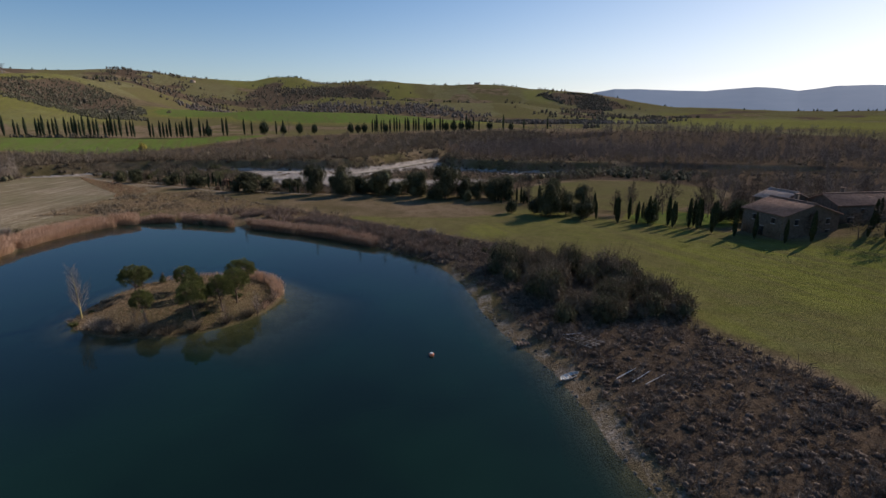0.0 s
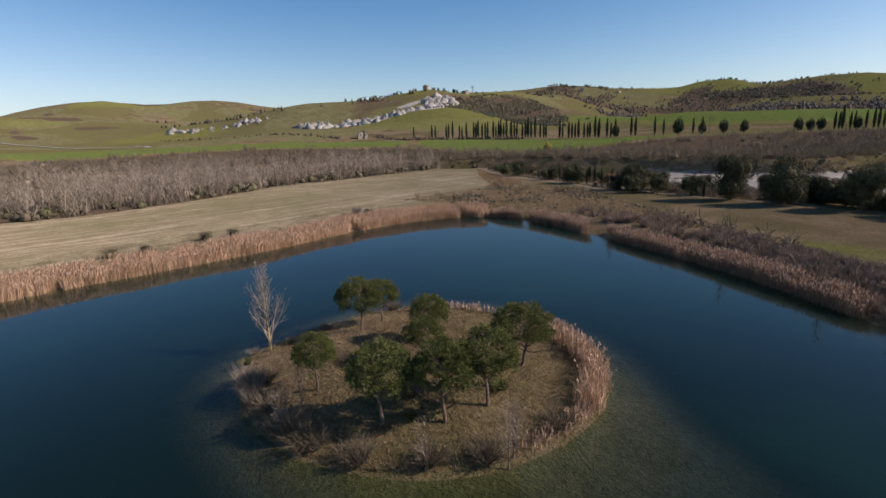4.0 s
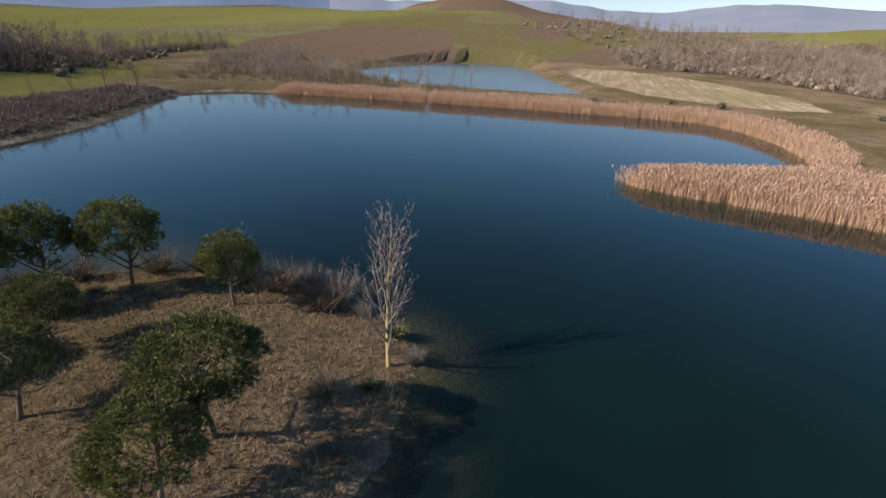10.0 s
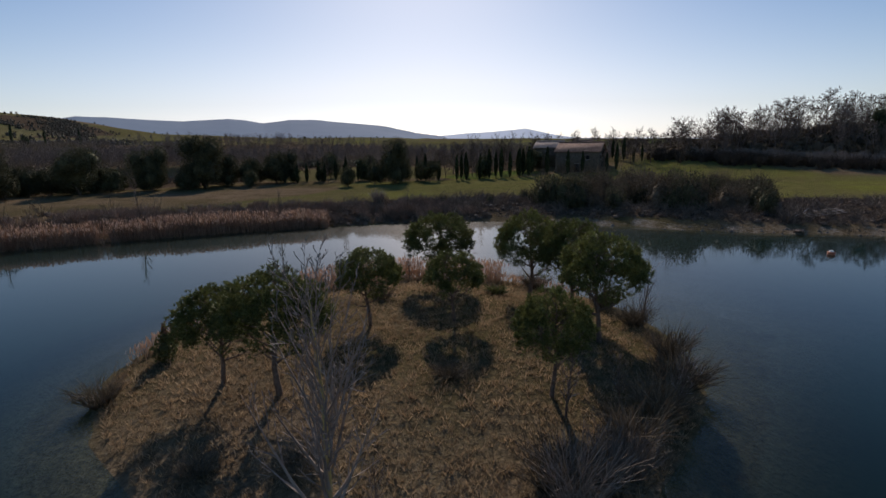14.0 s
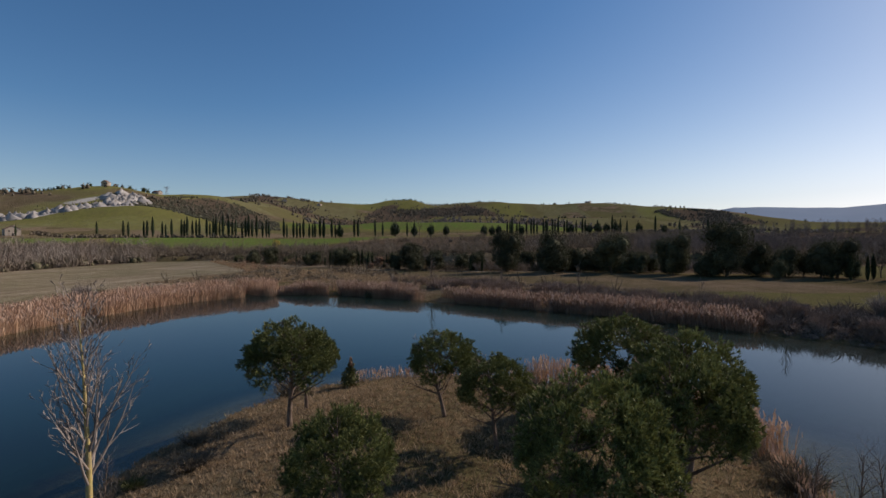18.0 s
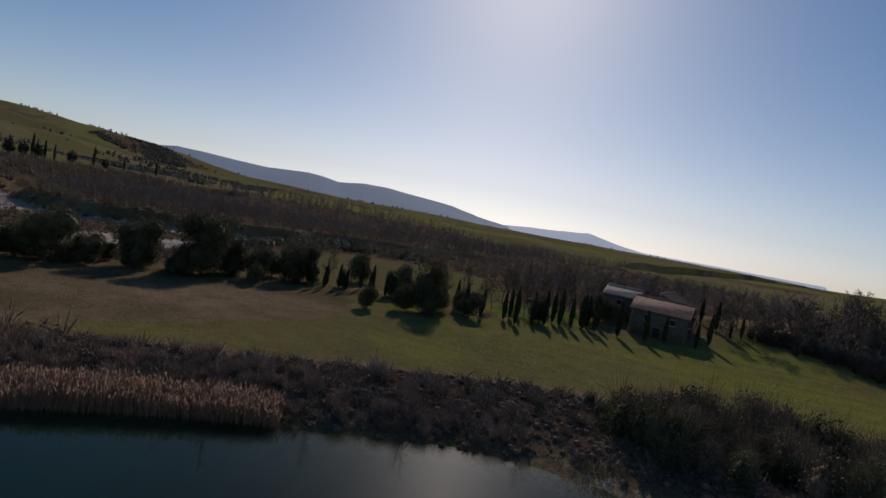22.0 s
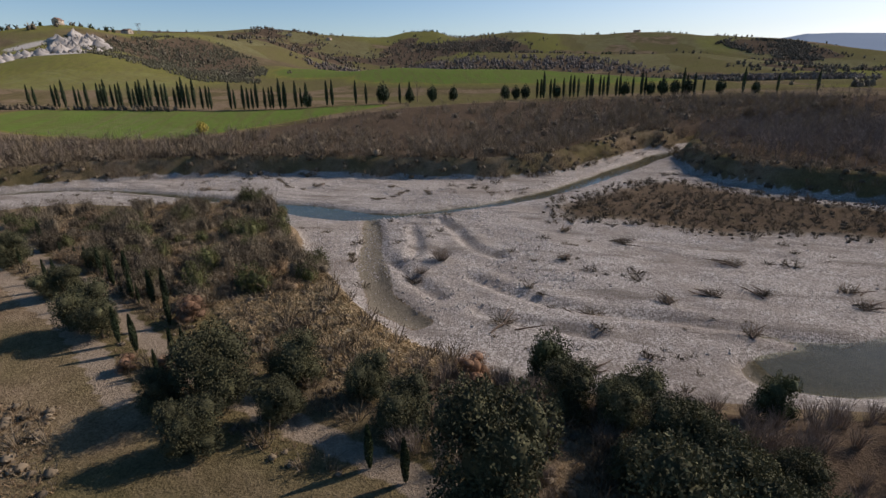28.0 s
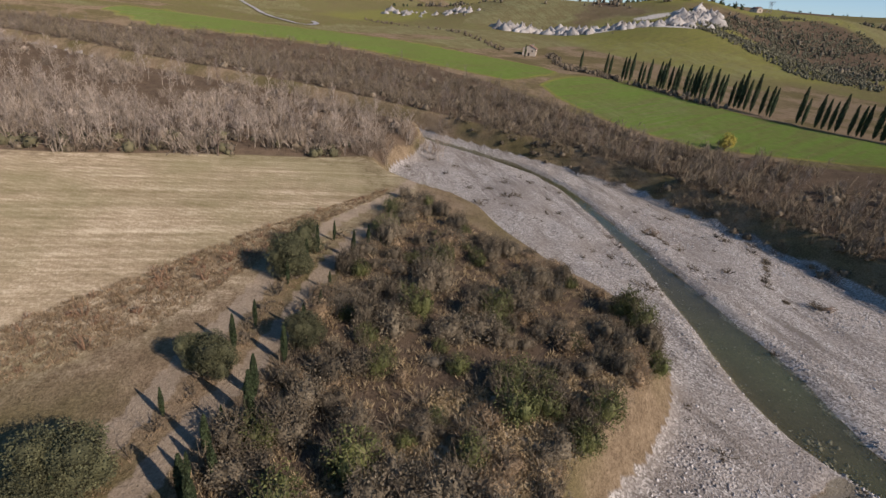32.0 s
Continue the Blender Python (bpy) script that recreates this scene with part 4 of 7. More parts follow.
def plant(protos, places, sink=0.06):
    """Stand copies of the prototypes at rows of x, y, size, height factor; the prototypes themselves take the last places."""
    rng = np.random.RandomState(len(places) * 7 + 3)
    rows = []
    for k, (x, y, size, tall) in enumerate(places):
        rows.append((protos[k % len(protos)], Matrix.LocRotScale((x, y, spot(x, y) - sink), Euler((0, 0, rng.rand() * 6.28)), (size, size, size * tall))))
    last = {}
    for proto, m in rows:
        if proto in last:
            copy_thing(proto, last[proto])
        last[proto] = m
    for proto, m in last.items():
        proto.matrix_basis = m


def spread(area, count, seed, keep=None):
    """Random places within an area, where keep (a chance by x, y) allows."""
    rng = np.random.RandomState(seed)
    area = np.asarray(area)
    lo, hi = area.min(0), area.max(0)
    p = lo + rng.rand(count * 6, 2) * (hi - lo)
    ok = inside(p[:, 0], p[:, 1], area) > 0
    if keep is not None:
        ok &= rng.rand(len(p)) < keep(p[:, 0], p[:, 1])
    return p[ok][:count]


def strewn(name, shapes, places, sizes, mat, label, category, seed, sink=0.1, squash=None):
    """Many copies of a few shapes, joined into one mesh of kind stuff."""
    rng = np.random.RandomState(seed)
    x, y = places[:, 0], places[:, 1]
    sizes = np.broadcast_to(sizes, len(x))
    z = height(x, y) - sink
    pick, turn = rng.randint(len(shapes), size=len(x)), rng.rand(len(x)) * 6.28
    tall = sizes if squash is None else sizes * (squash[0] + (squash[1] - squash[0]) * rng.rand(len(x)))
    bits = []
    for k, (v, f) in enumerate(shapes):
        at = np.where(pick == k)[0]
        if not len(at):
            continue
        c, s = np.cos(turn[at])[:, None], np.sin(turn[at])[:, None]
        w = np.stack([(c * v[None, :, 0] - s * v[None, :, 1]) * sizes[at, None] + x[at, None], (s * v[None, :, 0] + c * v[None, :, 1]) * sizes[at, None] + y[at, None],
                      v[None, :, 2] * tall[at, None] + z[at, None]], -1)
        g = f[None] + (np.arange(len(at)) * len(v))[:, None, None]
        bits.append((w.reshape(-1, 3), g.reshape(-1, 4)))
    v, f = joined(*bits)
    return tagged(new(name, mesh_of(name, v, f, mat)), label, category, kind="stuff")


# ---- prototypes ----
def pine_proto(seed, tall, wide):
    """A young umbrella pine: bare lower trunk, rising limbs, a domed crown of needle tufts held at the limbs' ends."""
    rng = np.random.RandomState(seed)
    out = [[], [], []]
    grow(rng, (0, 0, -0.2), (rng.normal() * 0.07, rng.normal() * 0.07, 1), tall * 0.86, 0.15, ((7, 22, 0.44, 56, 0.06, 0.05, 0.3), (4, 6, 0.45, 42, 0.12, 0.1, 0.3), (2, 0, 0, 0, 0.1, 0.05, 0)), out)
    tree = thing("pine_tree", "young umbrella pine with a rounded dark green crown", "tree", "pines on the island")
    fine = np.array(out[2])
    v, f = joined(tubes(out[0], 7), tubes(out[1], 4), ribbons(fine[:, :3], fine[:, 3:6], 0.016, 0.008, rng))
    part("trunk", mesh_of("trunk", v, f, BARK, True), tree, "grey-brown bare trunk with rising limbs")
    # the crown: many small bosses over a dome with a shallow underside
    k = 150
    d = rng.normal(size=(k, 3))
    d[:, 2] = np.abs(d[:, 2]) - 0.42
    d /= np.linalg.norm(d, axis=1)[:, None]
    boss = d * (0.72 + 0.22 * rng.rand(k))[:, None] * (wide, wide, tall * 0.34) + (0, 0, tall * 0.6)
    n = 2600
    own = rng.randint(k, size=n)
    w = rng.normal(size=(n, 3)) * (1, 1, 0.75) + (0, 0, 0.25)
    w /= np.linalg.norm(w, axis=1)[:, None]
    c = boss[own] + w * 0.33 * (0.4 + 0.6 * rng.rand(n) ** 0.5)[:, None] * wide / 2.2
    m = 11
    base = np.repeat(c, m, 0)
    way = rng.normal(size=(n * m, 3)) * 0.55 + np.repeat(w, m, 0) * 0.5 + np.repeat(d[own], m, 0) * 0.4 + (0, 0, 0.5)
    way *= (0.17 * (0.6 + 0.7 * rng.rand(n * m)) / np.linalg.norm(way, axis=1))[:, None]
    v, f = ribbons(base, base + way, 0.019, 0.007, rng)
    part("crown", mesh_of("crown", v, f, PINE_NEEDLES), tree, "dense dark green needle tufts")
    return tree


def cypress_proto(seed, tall, wide, group, n=620, leaf_size=0.26, core=0.8):
    rng = np.random.RandomState(seed)
    tree = thing("cypress_tree", "slender dark green column cypress", "tree", group)
    v, f = tubes([(0, 0, -0.2, 0, 0, tall * 0.5, 0.11, 0.05)], 6)
    part("trunk", mesh_of("trunk", v, f, BARK, True), tree, "short grey trunk")
    t = rng.rand(n) ** 0.85
    r = wide * np.sin(np.pi * np.clip(t * 0.93 + 0.05, 0, 1)) ** 0.75 * (1 - 0.35 * t) * (0.8 + 0.25 * rng.rand(n))
    a = rng.rand(n) * 6.28
    r = r * (1 + 0.14 * np.sin(a * 3 + t * 9 + seed))
    c = np.stack([r * np.cos(a), r * np.sin(a), 0.06 * tall + t * tall * 0.94], 1)
    leaf = leaves(c, leaf_size, rng, 2.5)
    rings = np.linspace(0, 1, 9)
    rr = wide * core * np.sin(np.pi * np.clip(rings * 0.93 + 0.05, 0, 1)) ** 0.75 * (1 - 0.35 * rings)
    segs = [(0, 0, 0.06 * tall + rings[k] * tall * 0.92, 0, 0, 0.06 * tall + rings[k + 1] * tall * 0.92, rr[k], rr[k + 1]) for k in range(8)]
    v, f = joined(leaf, tubes(segs, 8))
    part("crown", mesh_of("crown", v, f, CYPRESS), tree, "tight dark foliage")
    return tree


def leafy_mass(rng, lobes, count, size, up=0.0, rings=5, sides=7, core=0.58):
    bits = []
    area = np.array([r[0] * r[2] for _, r in lobes])
    for (centre, radii), share in zip(lobes, area / area.sum()):
        bits.append(lump(rng, centre, np.array(radii) * core, 0.2, rings, sides))
        n = int(count * share)
        d = rng.normal(size=(n, 3))
        d /= np.linalg.norm(d, axis=1)[:, None]
        c = np.array(centre) + d * np.array(radii) * (core + 0.04 + (1.08 - core) * rng.rand(n) ** 0.6)[:, None] * (1 + 0.12 * np.sin(d[:, :1] * 7 + d[:, 1:2] * 6))
        bits.append(leaves(c[c[:, 2] > 0.05], size, rng, up))
    return joined(*bits)


def holm_proto(seed, mat=None, label="round dark evergreen holm oak beside the track", name="holm_oak", group="evergreens along the track", cards=15000, leaf=0.085):
    """A broad evergreen of about 1 m radius per unit 0.5, 6 m tall, foliage down to the ground."""
    rng = np.random.RandomState(seed)
    tree = thing(name, label, "tree", group)
    out = [[], []]
    grow(rng, (0, 0, -0.2), (0, 0, 1), 3.6, 0.2, ((4, 7, 0.7, 50, 0.12, 0.03, 0.25), (3, 0, 0, 0, 0.15, 0.08, 0)), out)
    part("trunk", mesh_of("trunk", *joined(tubes(out[0], 6), tubes(out[1], 4)), BARK, True), tree, "dark forked trunk")
    lobes = [((0, 0, 3.0), (2.1, 2.1, 2.5))]
    for k in range(8):
        a, h = k * 0.8 + rng.rand(), 1.3 + 3.4 * rng.rand()
        far = 1.6 * math.sqrt(max(0.15, 1 - ((h - 2.8) / 3.4) ** 2)) * (0.8 + 0.4 * rng.rand())
        lobes.append(((far * math.cos(a), far * math.sin(a), h), (1.15 + 0.4 * rng.rand(), 1.15 + 0.4 * rng.rand(), 1.0 + 0.45 * rng.rand())))
    part("crown", mesh_of("crown", *leafy_mass(rng, lobes, cards, leaf, 0.3, core=0.66), mat or HOLM), tree, "dense small-leaved crown")
    return tree


def shrub_shape(seed, strips, tall=1.6, wide=1.1, thin=0.02):
    """A leafless shrub: strips fanning from the ground and forking."""
    rng = np.random.RandomState(seed)
    a = rng.rand(strips) * 6.28
    r = wide * np.sqrt(rng.rand(strips))
    base = np.stack([0.3 * r * np.cos(a), 0.3 * r * np.sin(a), np.zeros(strips)], 1)
    mid = np.stack([0.75 * r * np.cos(a), 0.75 * r * np.sin(a), tall * (0.45 + 0.25 * rng.rand(strips))], 1) + rng.normal(size=(strips, 3)) * 0.1
    tip = mid + np.stack([0.45 * r * np.cos(a), 0.45 * r * np.sin(a), tall * (0.2 + 0.4 * rng.rand(strips))], 1) + rng.normal(size=(strips, 3)) * 0.16 * wide
    tip2 = mid + (tip - mid) * 0.8 + rng.normal(size=(strips, 3)) * 0.3 * wide
    return joined(ribbons(base, mid, thin * 1.4, thin, rng), ribbons(mid, tip, thin, thin * 0.4, rng), ribbons(mid, tip2, thin, thin * 0.4, rng))


def dome_shape(seed, n, tall, wide, size, whole=True):
    """A low leafy or twiggy cushion on an uneven core; not whole: for use in great numbers, one core of few faces."""
    rng = np.random.RandomState(seed)
    if not whole:
        return leafy_mass(rng, [((0, 0, tall * 0.4), (wide, wide * 0.9, tall * 0.6))], n, size, 0.8, 4, 5, 0.82)
    return leafy_mass(rng, [((0, 0, tall * 0.35), (wide, wide * 0.9, tall * 0.6)), ((wide * 0.5, 0.2, tall * 0.3), (wide * 0.6, wide * 0.6, tall * 0.5)), ((-wide * 0.4, -0.4 * wide, tall * 0.4), (wide * 0.55, wide * 0.6, tall * 0.55))], n, size, 0.8)


WILD = ((5, 13, 0.42, 42, 0.07, 0.03, 0.25), (3, 5, 0.5, 38, 0.12, 0.06, 0.25), (2, 0, 0, 0, 0.16, 0.06, 0))
UPRIGHT = ((6, 20, 0.36, 32, 0.035, 0.04, 0.16), (3, 5, 0.5, 34, 0.1, 0.08, 0.2), (2, 0, 0, 0, 0.14, 0.08, 0))
FAR_WILD = ((3, 10, 0.45, 40, 0.07, 0.03, 0.2), (2, 11, 0.6, 40, 0.14, 0.06, 0.1), (1, 0, 0, 0, 0.16, 0.06, 0))
FAR_UPRIGHT = ((3, 11, 0.4, 34, 0.1, 0.04, 0.12), (2, 11, 0.6, 42, 0.16, 0.08, 0.1), (1, 0, 0, 0, 0.14, 0.08, 0))


def wood_shape(seed, upright):
    """A bare woodland tree for use in numbers: a three-sided trunk, limbs and twigs as strips."""
    rng = np.random.RandomState(seed)
    out = [[], [], []]
    grow(rng, (0, 0, -0.15), (rng.normal() * 0.05, rng.normal() * 0.05, 1), 8.5, 0.11, FAR_UPRIGHT if upright else FAR_WILD, out)
    limbs, twigs = np.array(out[1]), np.array(out[2])
    return joined(tubes(out[0], 3), ribbons(limbs[:, :3], limbs[:, 3:6], np.maximum(limbs[:, 6], 0.035), np.maximum(limbs[:, 7], 0.025), rng),
                  ribbons(twigs[:, :3], twigs[:, 3:6], 0.028, 0.012, rng))


def stand_shape(seed, stems=21, tall=4.6, wide=2.6, thin=0.06):
    """A stand of leafless saplings and brush for use in numbers: forked strips rising side by side."""
    rng = np.random.RandomState(seed)
    a, r = rng.rand(stems) * 6.28, wide * np.sqrt(rng.rand(stems))
    h = tall * (0.35 + 0.65 * rng.rand(stems)) * (1 - 0.35 * (r / wide) ** 2)
    base = np.stack([r * np.cos(a), r * np.sin(a), 0 * a - 0.1], 1)
    mid = base + np.column_stack([rng.normal(size=(stems, 2)) * 0.5, h * 0.45])
    bits = [ribbons(base, mid, thin, thin * 0.8, rng)]
    for k in range(3):
        tip = mid + np.column_stack([rng.normal(size=(stems, 2)) * 0.75, h * (0.3 + 0.25 * rng.rand(stems))])
        bits.append(ribbons(mid - (mid - base) * 0.3 * k, tip, thin * 0.8, thin * 0.35, rng))
    return joined(*bits)


def bare_proto(seed, tall, spec, name, label, group, twig=None, bark=None, thin=0.013, crown_label="fine leafless twigs"):
    tree = thing(name, label, "tree", group)
    wood, twigs = bare_tree(seed, tall, spec, thin)
    part("trunk", mesh_of("trunk", *wood, bark or BARK, True), tree)
    part("crown", mesh_of("crown", *twigs, twig or TWIG), tree, crown_label)
    return tree


# ---- reeds ----
def reed_belt(name, places, tall, seed, label, plume=0.5, per=1, taper=1.0, mat=None):
    rng = np.random.RandomState(seed)
    p = np.repeat(places, per, 0) + rng.normal(size=(len(places) * per, 2)) * 0.12
    z = np.maximum(height(p[:, 0], p[:, 1]), -0.35) - 0.05
    n = len(p)
    h = tall * (0.74 + 0.32 * rng.rand(n)) * (0.86 + 0.2 * scatter_noise(p[:, 0], p[:, 1], 6, seed) + 0.1 * scatter_noise(p[:, 0], p[:, 1], 1.4, seed + 1)) * taper
    base = np.column_stack([p, z])
    lean = rng.normal(size=(n, 2)) * 0.07
    mid = base + np.column_stack([lean * h[:, None], h * 0.6])
    tip = base + np.column_stack([lean * 2.2 * h[:, None] + 0.03 * h[:, None], h])
    stalk = joined(ribbons(base, mid, 0.017, 0.02, rng), ribbons(mid, tip, 0.02, 0.006, rng))
    bed = tagged(new(name, mesh_of(name, *stalk, mat or REED)), label, "reeds", kind="stuff")
    some = rng.rand(n) < plume
    v, f = ribbons(tip[some] - (0, 0, 0.16), tip[some] + np.column_stack([rng.normal(size=(some.sum(), 2)) * 0.08, np.full(some.sum(), 0.14)]), 0.055, 0.02, rng)
    return bed, (v, f)


def along_shore(area, first, last, count, seed, inner, outer):
    """Random places in a belt along part of an area's edge: first and last are shares of the way round."""
    rng = np.random.RandomState(seed)
    edge = np.concatenate([area, area[:1]])
    s = np.concatenate([[0], np.cumsum(np.hypot(*np.diff(edge, axis=0).T))])
    t = (first + (last - first) * rng.rand(count)) * s[-1]
    x, y = np.interp(t, s, edge[:, 0]), np.interp(t, s, edge[:, 1])
    dx, dy = np.interp(t + 0.8, s, edge[:, 0]) - np.interp(t - 0.8, s, edge[:, 0]), np.interp(t + 0.8, s, edge[:, 1]) - np.interp(t - 0.8, s, edge[:, 1])
    k = np.hypot(dx, dy) + 1e-9
    off = inner + (outer - inner) * rng.rand(count)
    return np.stack([x - dy / k * off, y + dx / k * off], 1), t / s[-1]


# ---- the house by the meadow ----
def box(at, size, turn=0.0):
    """A box on its base centre, as arrays."""
    x, y, z = size
    v = np.array([(a * x / 2, b * y / 2, c * z) for c in (0, 1) for b in (-1, 1) for a in (-1, 1)], float)
    c, s = math.cos(turn), math.sin(turn)
    v[:, :2] = v[:, :2] @ np.array([[c, s], [-s, c]])
    return v + at, np.array([(0, 2, 3, 1), (4, 5, 7, 6), (0, 1, 5, 4), (1, 3, 7, 5), (3, 2, 6, 7), (2, 0, 4, 6)])


def gabled_house(name, label, at, turn, wide, deep, eave, ridge, openings, chimney=True, wall=None, roof=None, group=""):
    """A house with its gable on the local -y side. openings: side, place along it, sill, width, height, kind."""
    z0 = min(spot(at[0] + a, at[1] + b) for a in (-4, 4) for b in (-4, 4))
    house = thing(name, label, "house", group, (at[0], at[1], z0))
    house.rotation_euler = (0, 0, turn)
    wall, roof = wall or WALL_STONE, roof or ROOF_TILE
    w, d = wide / 2, deep / 2
    low = -0.6
    outline = ((-w, low), (w, low), (w, eave), (0, ridge - 0.12), (-w, eave))
    for sign, tag in ((-1, "front"), (1, "back")):
        v = [(x, sign * d, z) for x, z in outline] + [(x, sign * (d - 0.5), z) for x, z in outline]
        bm = bmesh.new()
        vs = [bm.verts.new(p) for p in v]
        bm.faces.new(vs[:5])
        bm.faces.new(vs[5:][::-1])
        for k in range(5):
            bm.faces.new((vs[k], vs[5 + k], vs[5 + (k + 1) % 5], vs[(k + 1) % 5]))
        bmesh.ops.recalc_face_normals(bm, faces=bm.faces)
        me = bpy.data.meshes.new("wall")
        bm.to_mesh(me)
        bm.free()
        me.materials.append(wall)
        part("wall", me, house)
    for sign in (-1, 1):
        part("wall", mesh_of("wall", *box((sign * (w - 0.25), 0, low), (0.5, deep - 1.0, eave - low)), wall), house)
    slope = math.atan2(ridge - eave, w)
    for sign in (-1, 1):
        run, over = (w + 0.55) / math.cos(slope), 0.5
        rows = int(deep / 0.45)
        base, f = box((0, 0, -0.1), (run, deep + 2 * over, 0.14))
        c, s = math.cos(slope), math.sin(slope)
        x = base[:, 0] + run / 2
        base = np.stack([sign * (x * c + base[:, 2] * s), base[:, 1], ridge + 0.06 - x * s + base[:, 2] * c], 1)
        slab = part("roof_slope", mesh_of("roof_slope", base, f, roof), house, "weathered terracotta tiles")
        if group:
            continue
        course = mesh_of("roof_course", *tubes([(0, 0, ridge + 0.1, sign * (w + 0.55), 0, ridge + 0.1 - (w + 0.55) * math.tan(slope), 0.085, 0.09)], 6), roof, True)
        for k in range(rows + 2):
            part("roof_course", course, slab).location = (0, -d - over + (k + 0.5) * (deep + 2 * over) / (rows + 2), 0)
    part("ridge_tiles", mesh_of("ridge_tiles", *tubes([(0, -d - 0.5, ridge + 0.16, 0, d + 0.5, ridge + 0.16, 0.2, 0.2)], 8), roof), house)
    if chimney:
        stack = part("chimney", mesh_of("chimney", *box((w * 0.4, d * 0.3, eave + 0.6), (0.8, 0.6, ridge - eave + 0.5)), wall), house, "stone chimney")
        part("chimney_cap", mesh_of("chimney_cap", *box((w * 0.4, d * 0.3, ridge + 1.1), (1.1, 0.9, 0.14)), roof), stack)
    for side, along, sill, ow, oh, kind in openings:
        if side == "front":
            c, sx, sy, out = (along, -d - 0.015, sill), ow, 0.1, (0, -1)
        elif side == "back":
            c, sx, sy, out = (along, d + 0.015, sill), ow, 0.1, (0, 1)
        else:
            k = -1 if side == "left" else 1
            c, sx, sy, out = (k * (w + 0.015), along, sill), 0.1, ow, (k, 0)
        # near-black panel on the wall: the opening's inner shade is its colour
        shade_panel = part(kind, mesh_of(kind, *box(c, (sx, sy, oh)), OPENING_SHADE), house, "dark panel painted as the shade inside an opening")
        o = 0.03
        sill_size = (ow + 0.3, 0.3, 0.12) if out[0] == 0 else (0.3, ow + 0.3, 0.12)
        part("lintel", mesh_of("lintel", *box((c[0] + out[0] * o, c[1] + out[1] * o, sill + oh), sill_size), WOOD_GREY), shade_panel)
        if kind == "window":
            part("sill", mesh_of("sill", *box((c[0] + out[0] * o, c[1] + out[1] * o, sill - 0.12), sill_size), STONE_LOOSE), shade_panel)
    return house


gabled_house("farmhouse", "stone farmhouse with a low terracotta roof above the meadow", (83, 118.5), radians(12), 15, 12, 5.4, 7.8,
    (("front", 0.8, -0.2, 2.0, 2.6, "doorway"), ("front", -4.2, 3.2, 0.9, 1.2, "window"), ("front", 0.6, 3.6, 0.9, 1.2, "window"), ("front", 4.4, 3.2, 0.9, 1.2, "window"),
     ("front", 4.6, 0.4, 0.9, 1.4, "window"), ("left", -3, 3.2, 0.9, 1.2, "window"), ("left", 2.5, 3.2, 0.9, 1.2, "window"), ("left", 0, -0.2, 1.2, 2.2, "doorway")))
gabled_house("farm_annexe", "long stone annexe with a tiled roof behind the farmhouse", (104, 125), radians(98), 9, 20, 5.2, 7.2,
    (("left", -5, 3.0, 0.9, 1.2, "window"), ("left", 3, 3.0, 0.9, 1.2, "window"), ("left", 6, -0.2, 1.6, 2.3, "doorway")))
PALE_TILE = simple("pale new tiles", (0.27, 0.2, 0.165), (0.42, 0.34, 0.29), 1.2, 0.9, 0.5)
gabled_house("raised_wing", "taller wing with a paler roof behind the farmhouse", (89, 131), radians(12), 9, 8, 6.6, 8.4, (("front", 0, 4.2, 0.9, 1.2, "window"), ("left", 0, 4.2, 0.9, 1.2, "window")), False, None, PALE_TILE)
PLASTER = simple("ochre plaster", (0.36, 0.29, 0.22), (0.5, 0.42, 0.33), 0.8, 0.95, 0.4)
gabled_house("hill_farmhouse", "small ochre farmhouse among garden terraces", (-500, 419), radians(60), 11, 14, 6, 8.5,
    (("front", -2.5, 3.4, 1, 1.4, "window"), ("front", 2.5, 3.4, 1, 1.4, "window"), ("right", 0, 3.4, 1, 1.4, "window"), ("right", -4, 3.4, 1, 1.4, "window"), ("front", 0, 0, 1.4, 2.3, "doorway")), True, PLASTER)
for hx, hy, ht, hw, hd in ((-752, 771, 20, 9, 13), (-770, 905, 80, 9, 18), (-1010, 1830, 40, 14, 24), (-900, 1905, 10, 12, 30), (150, 2310, 60, 12, 24), (-812, -332, 30, 12, 26), (-852, -318, 70, 14, 30), (-884, -300, 20, 12, 22)):
    gabled_house("hilltop_house", "pale stone house on the hill's crest", (hx, hy), radians(ht), hw, hd, 6, 9, (("front", 0, 3, 1.4, 1.8, "window"), ("left", 0, 3, 1.4, 1.8, "window"), ("right", 0, 3, 1.4, 1.8, "window")), False, PLASTER, None, "houses on the crest")


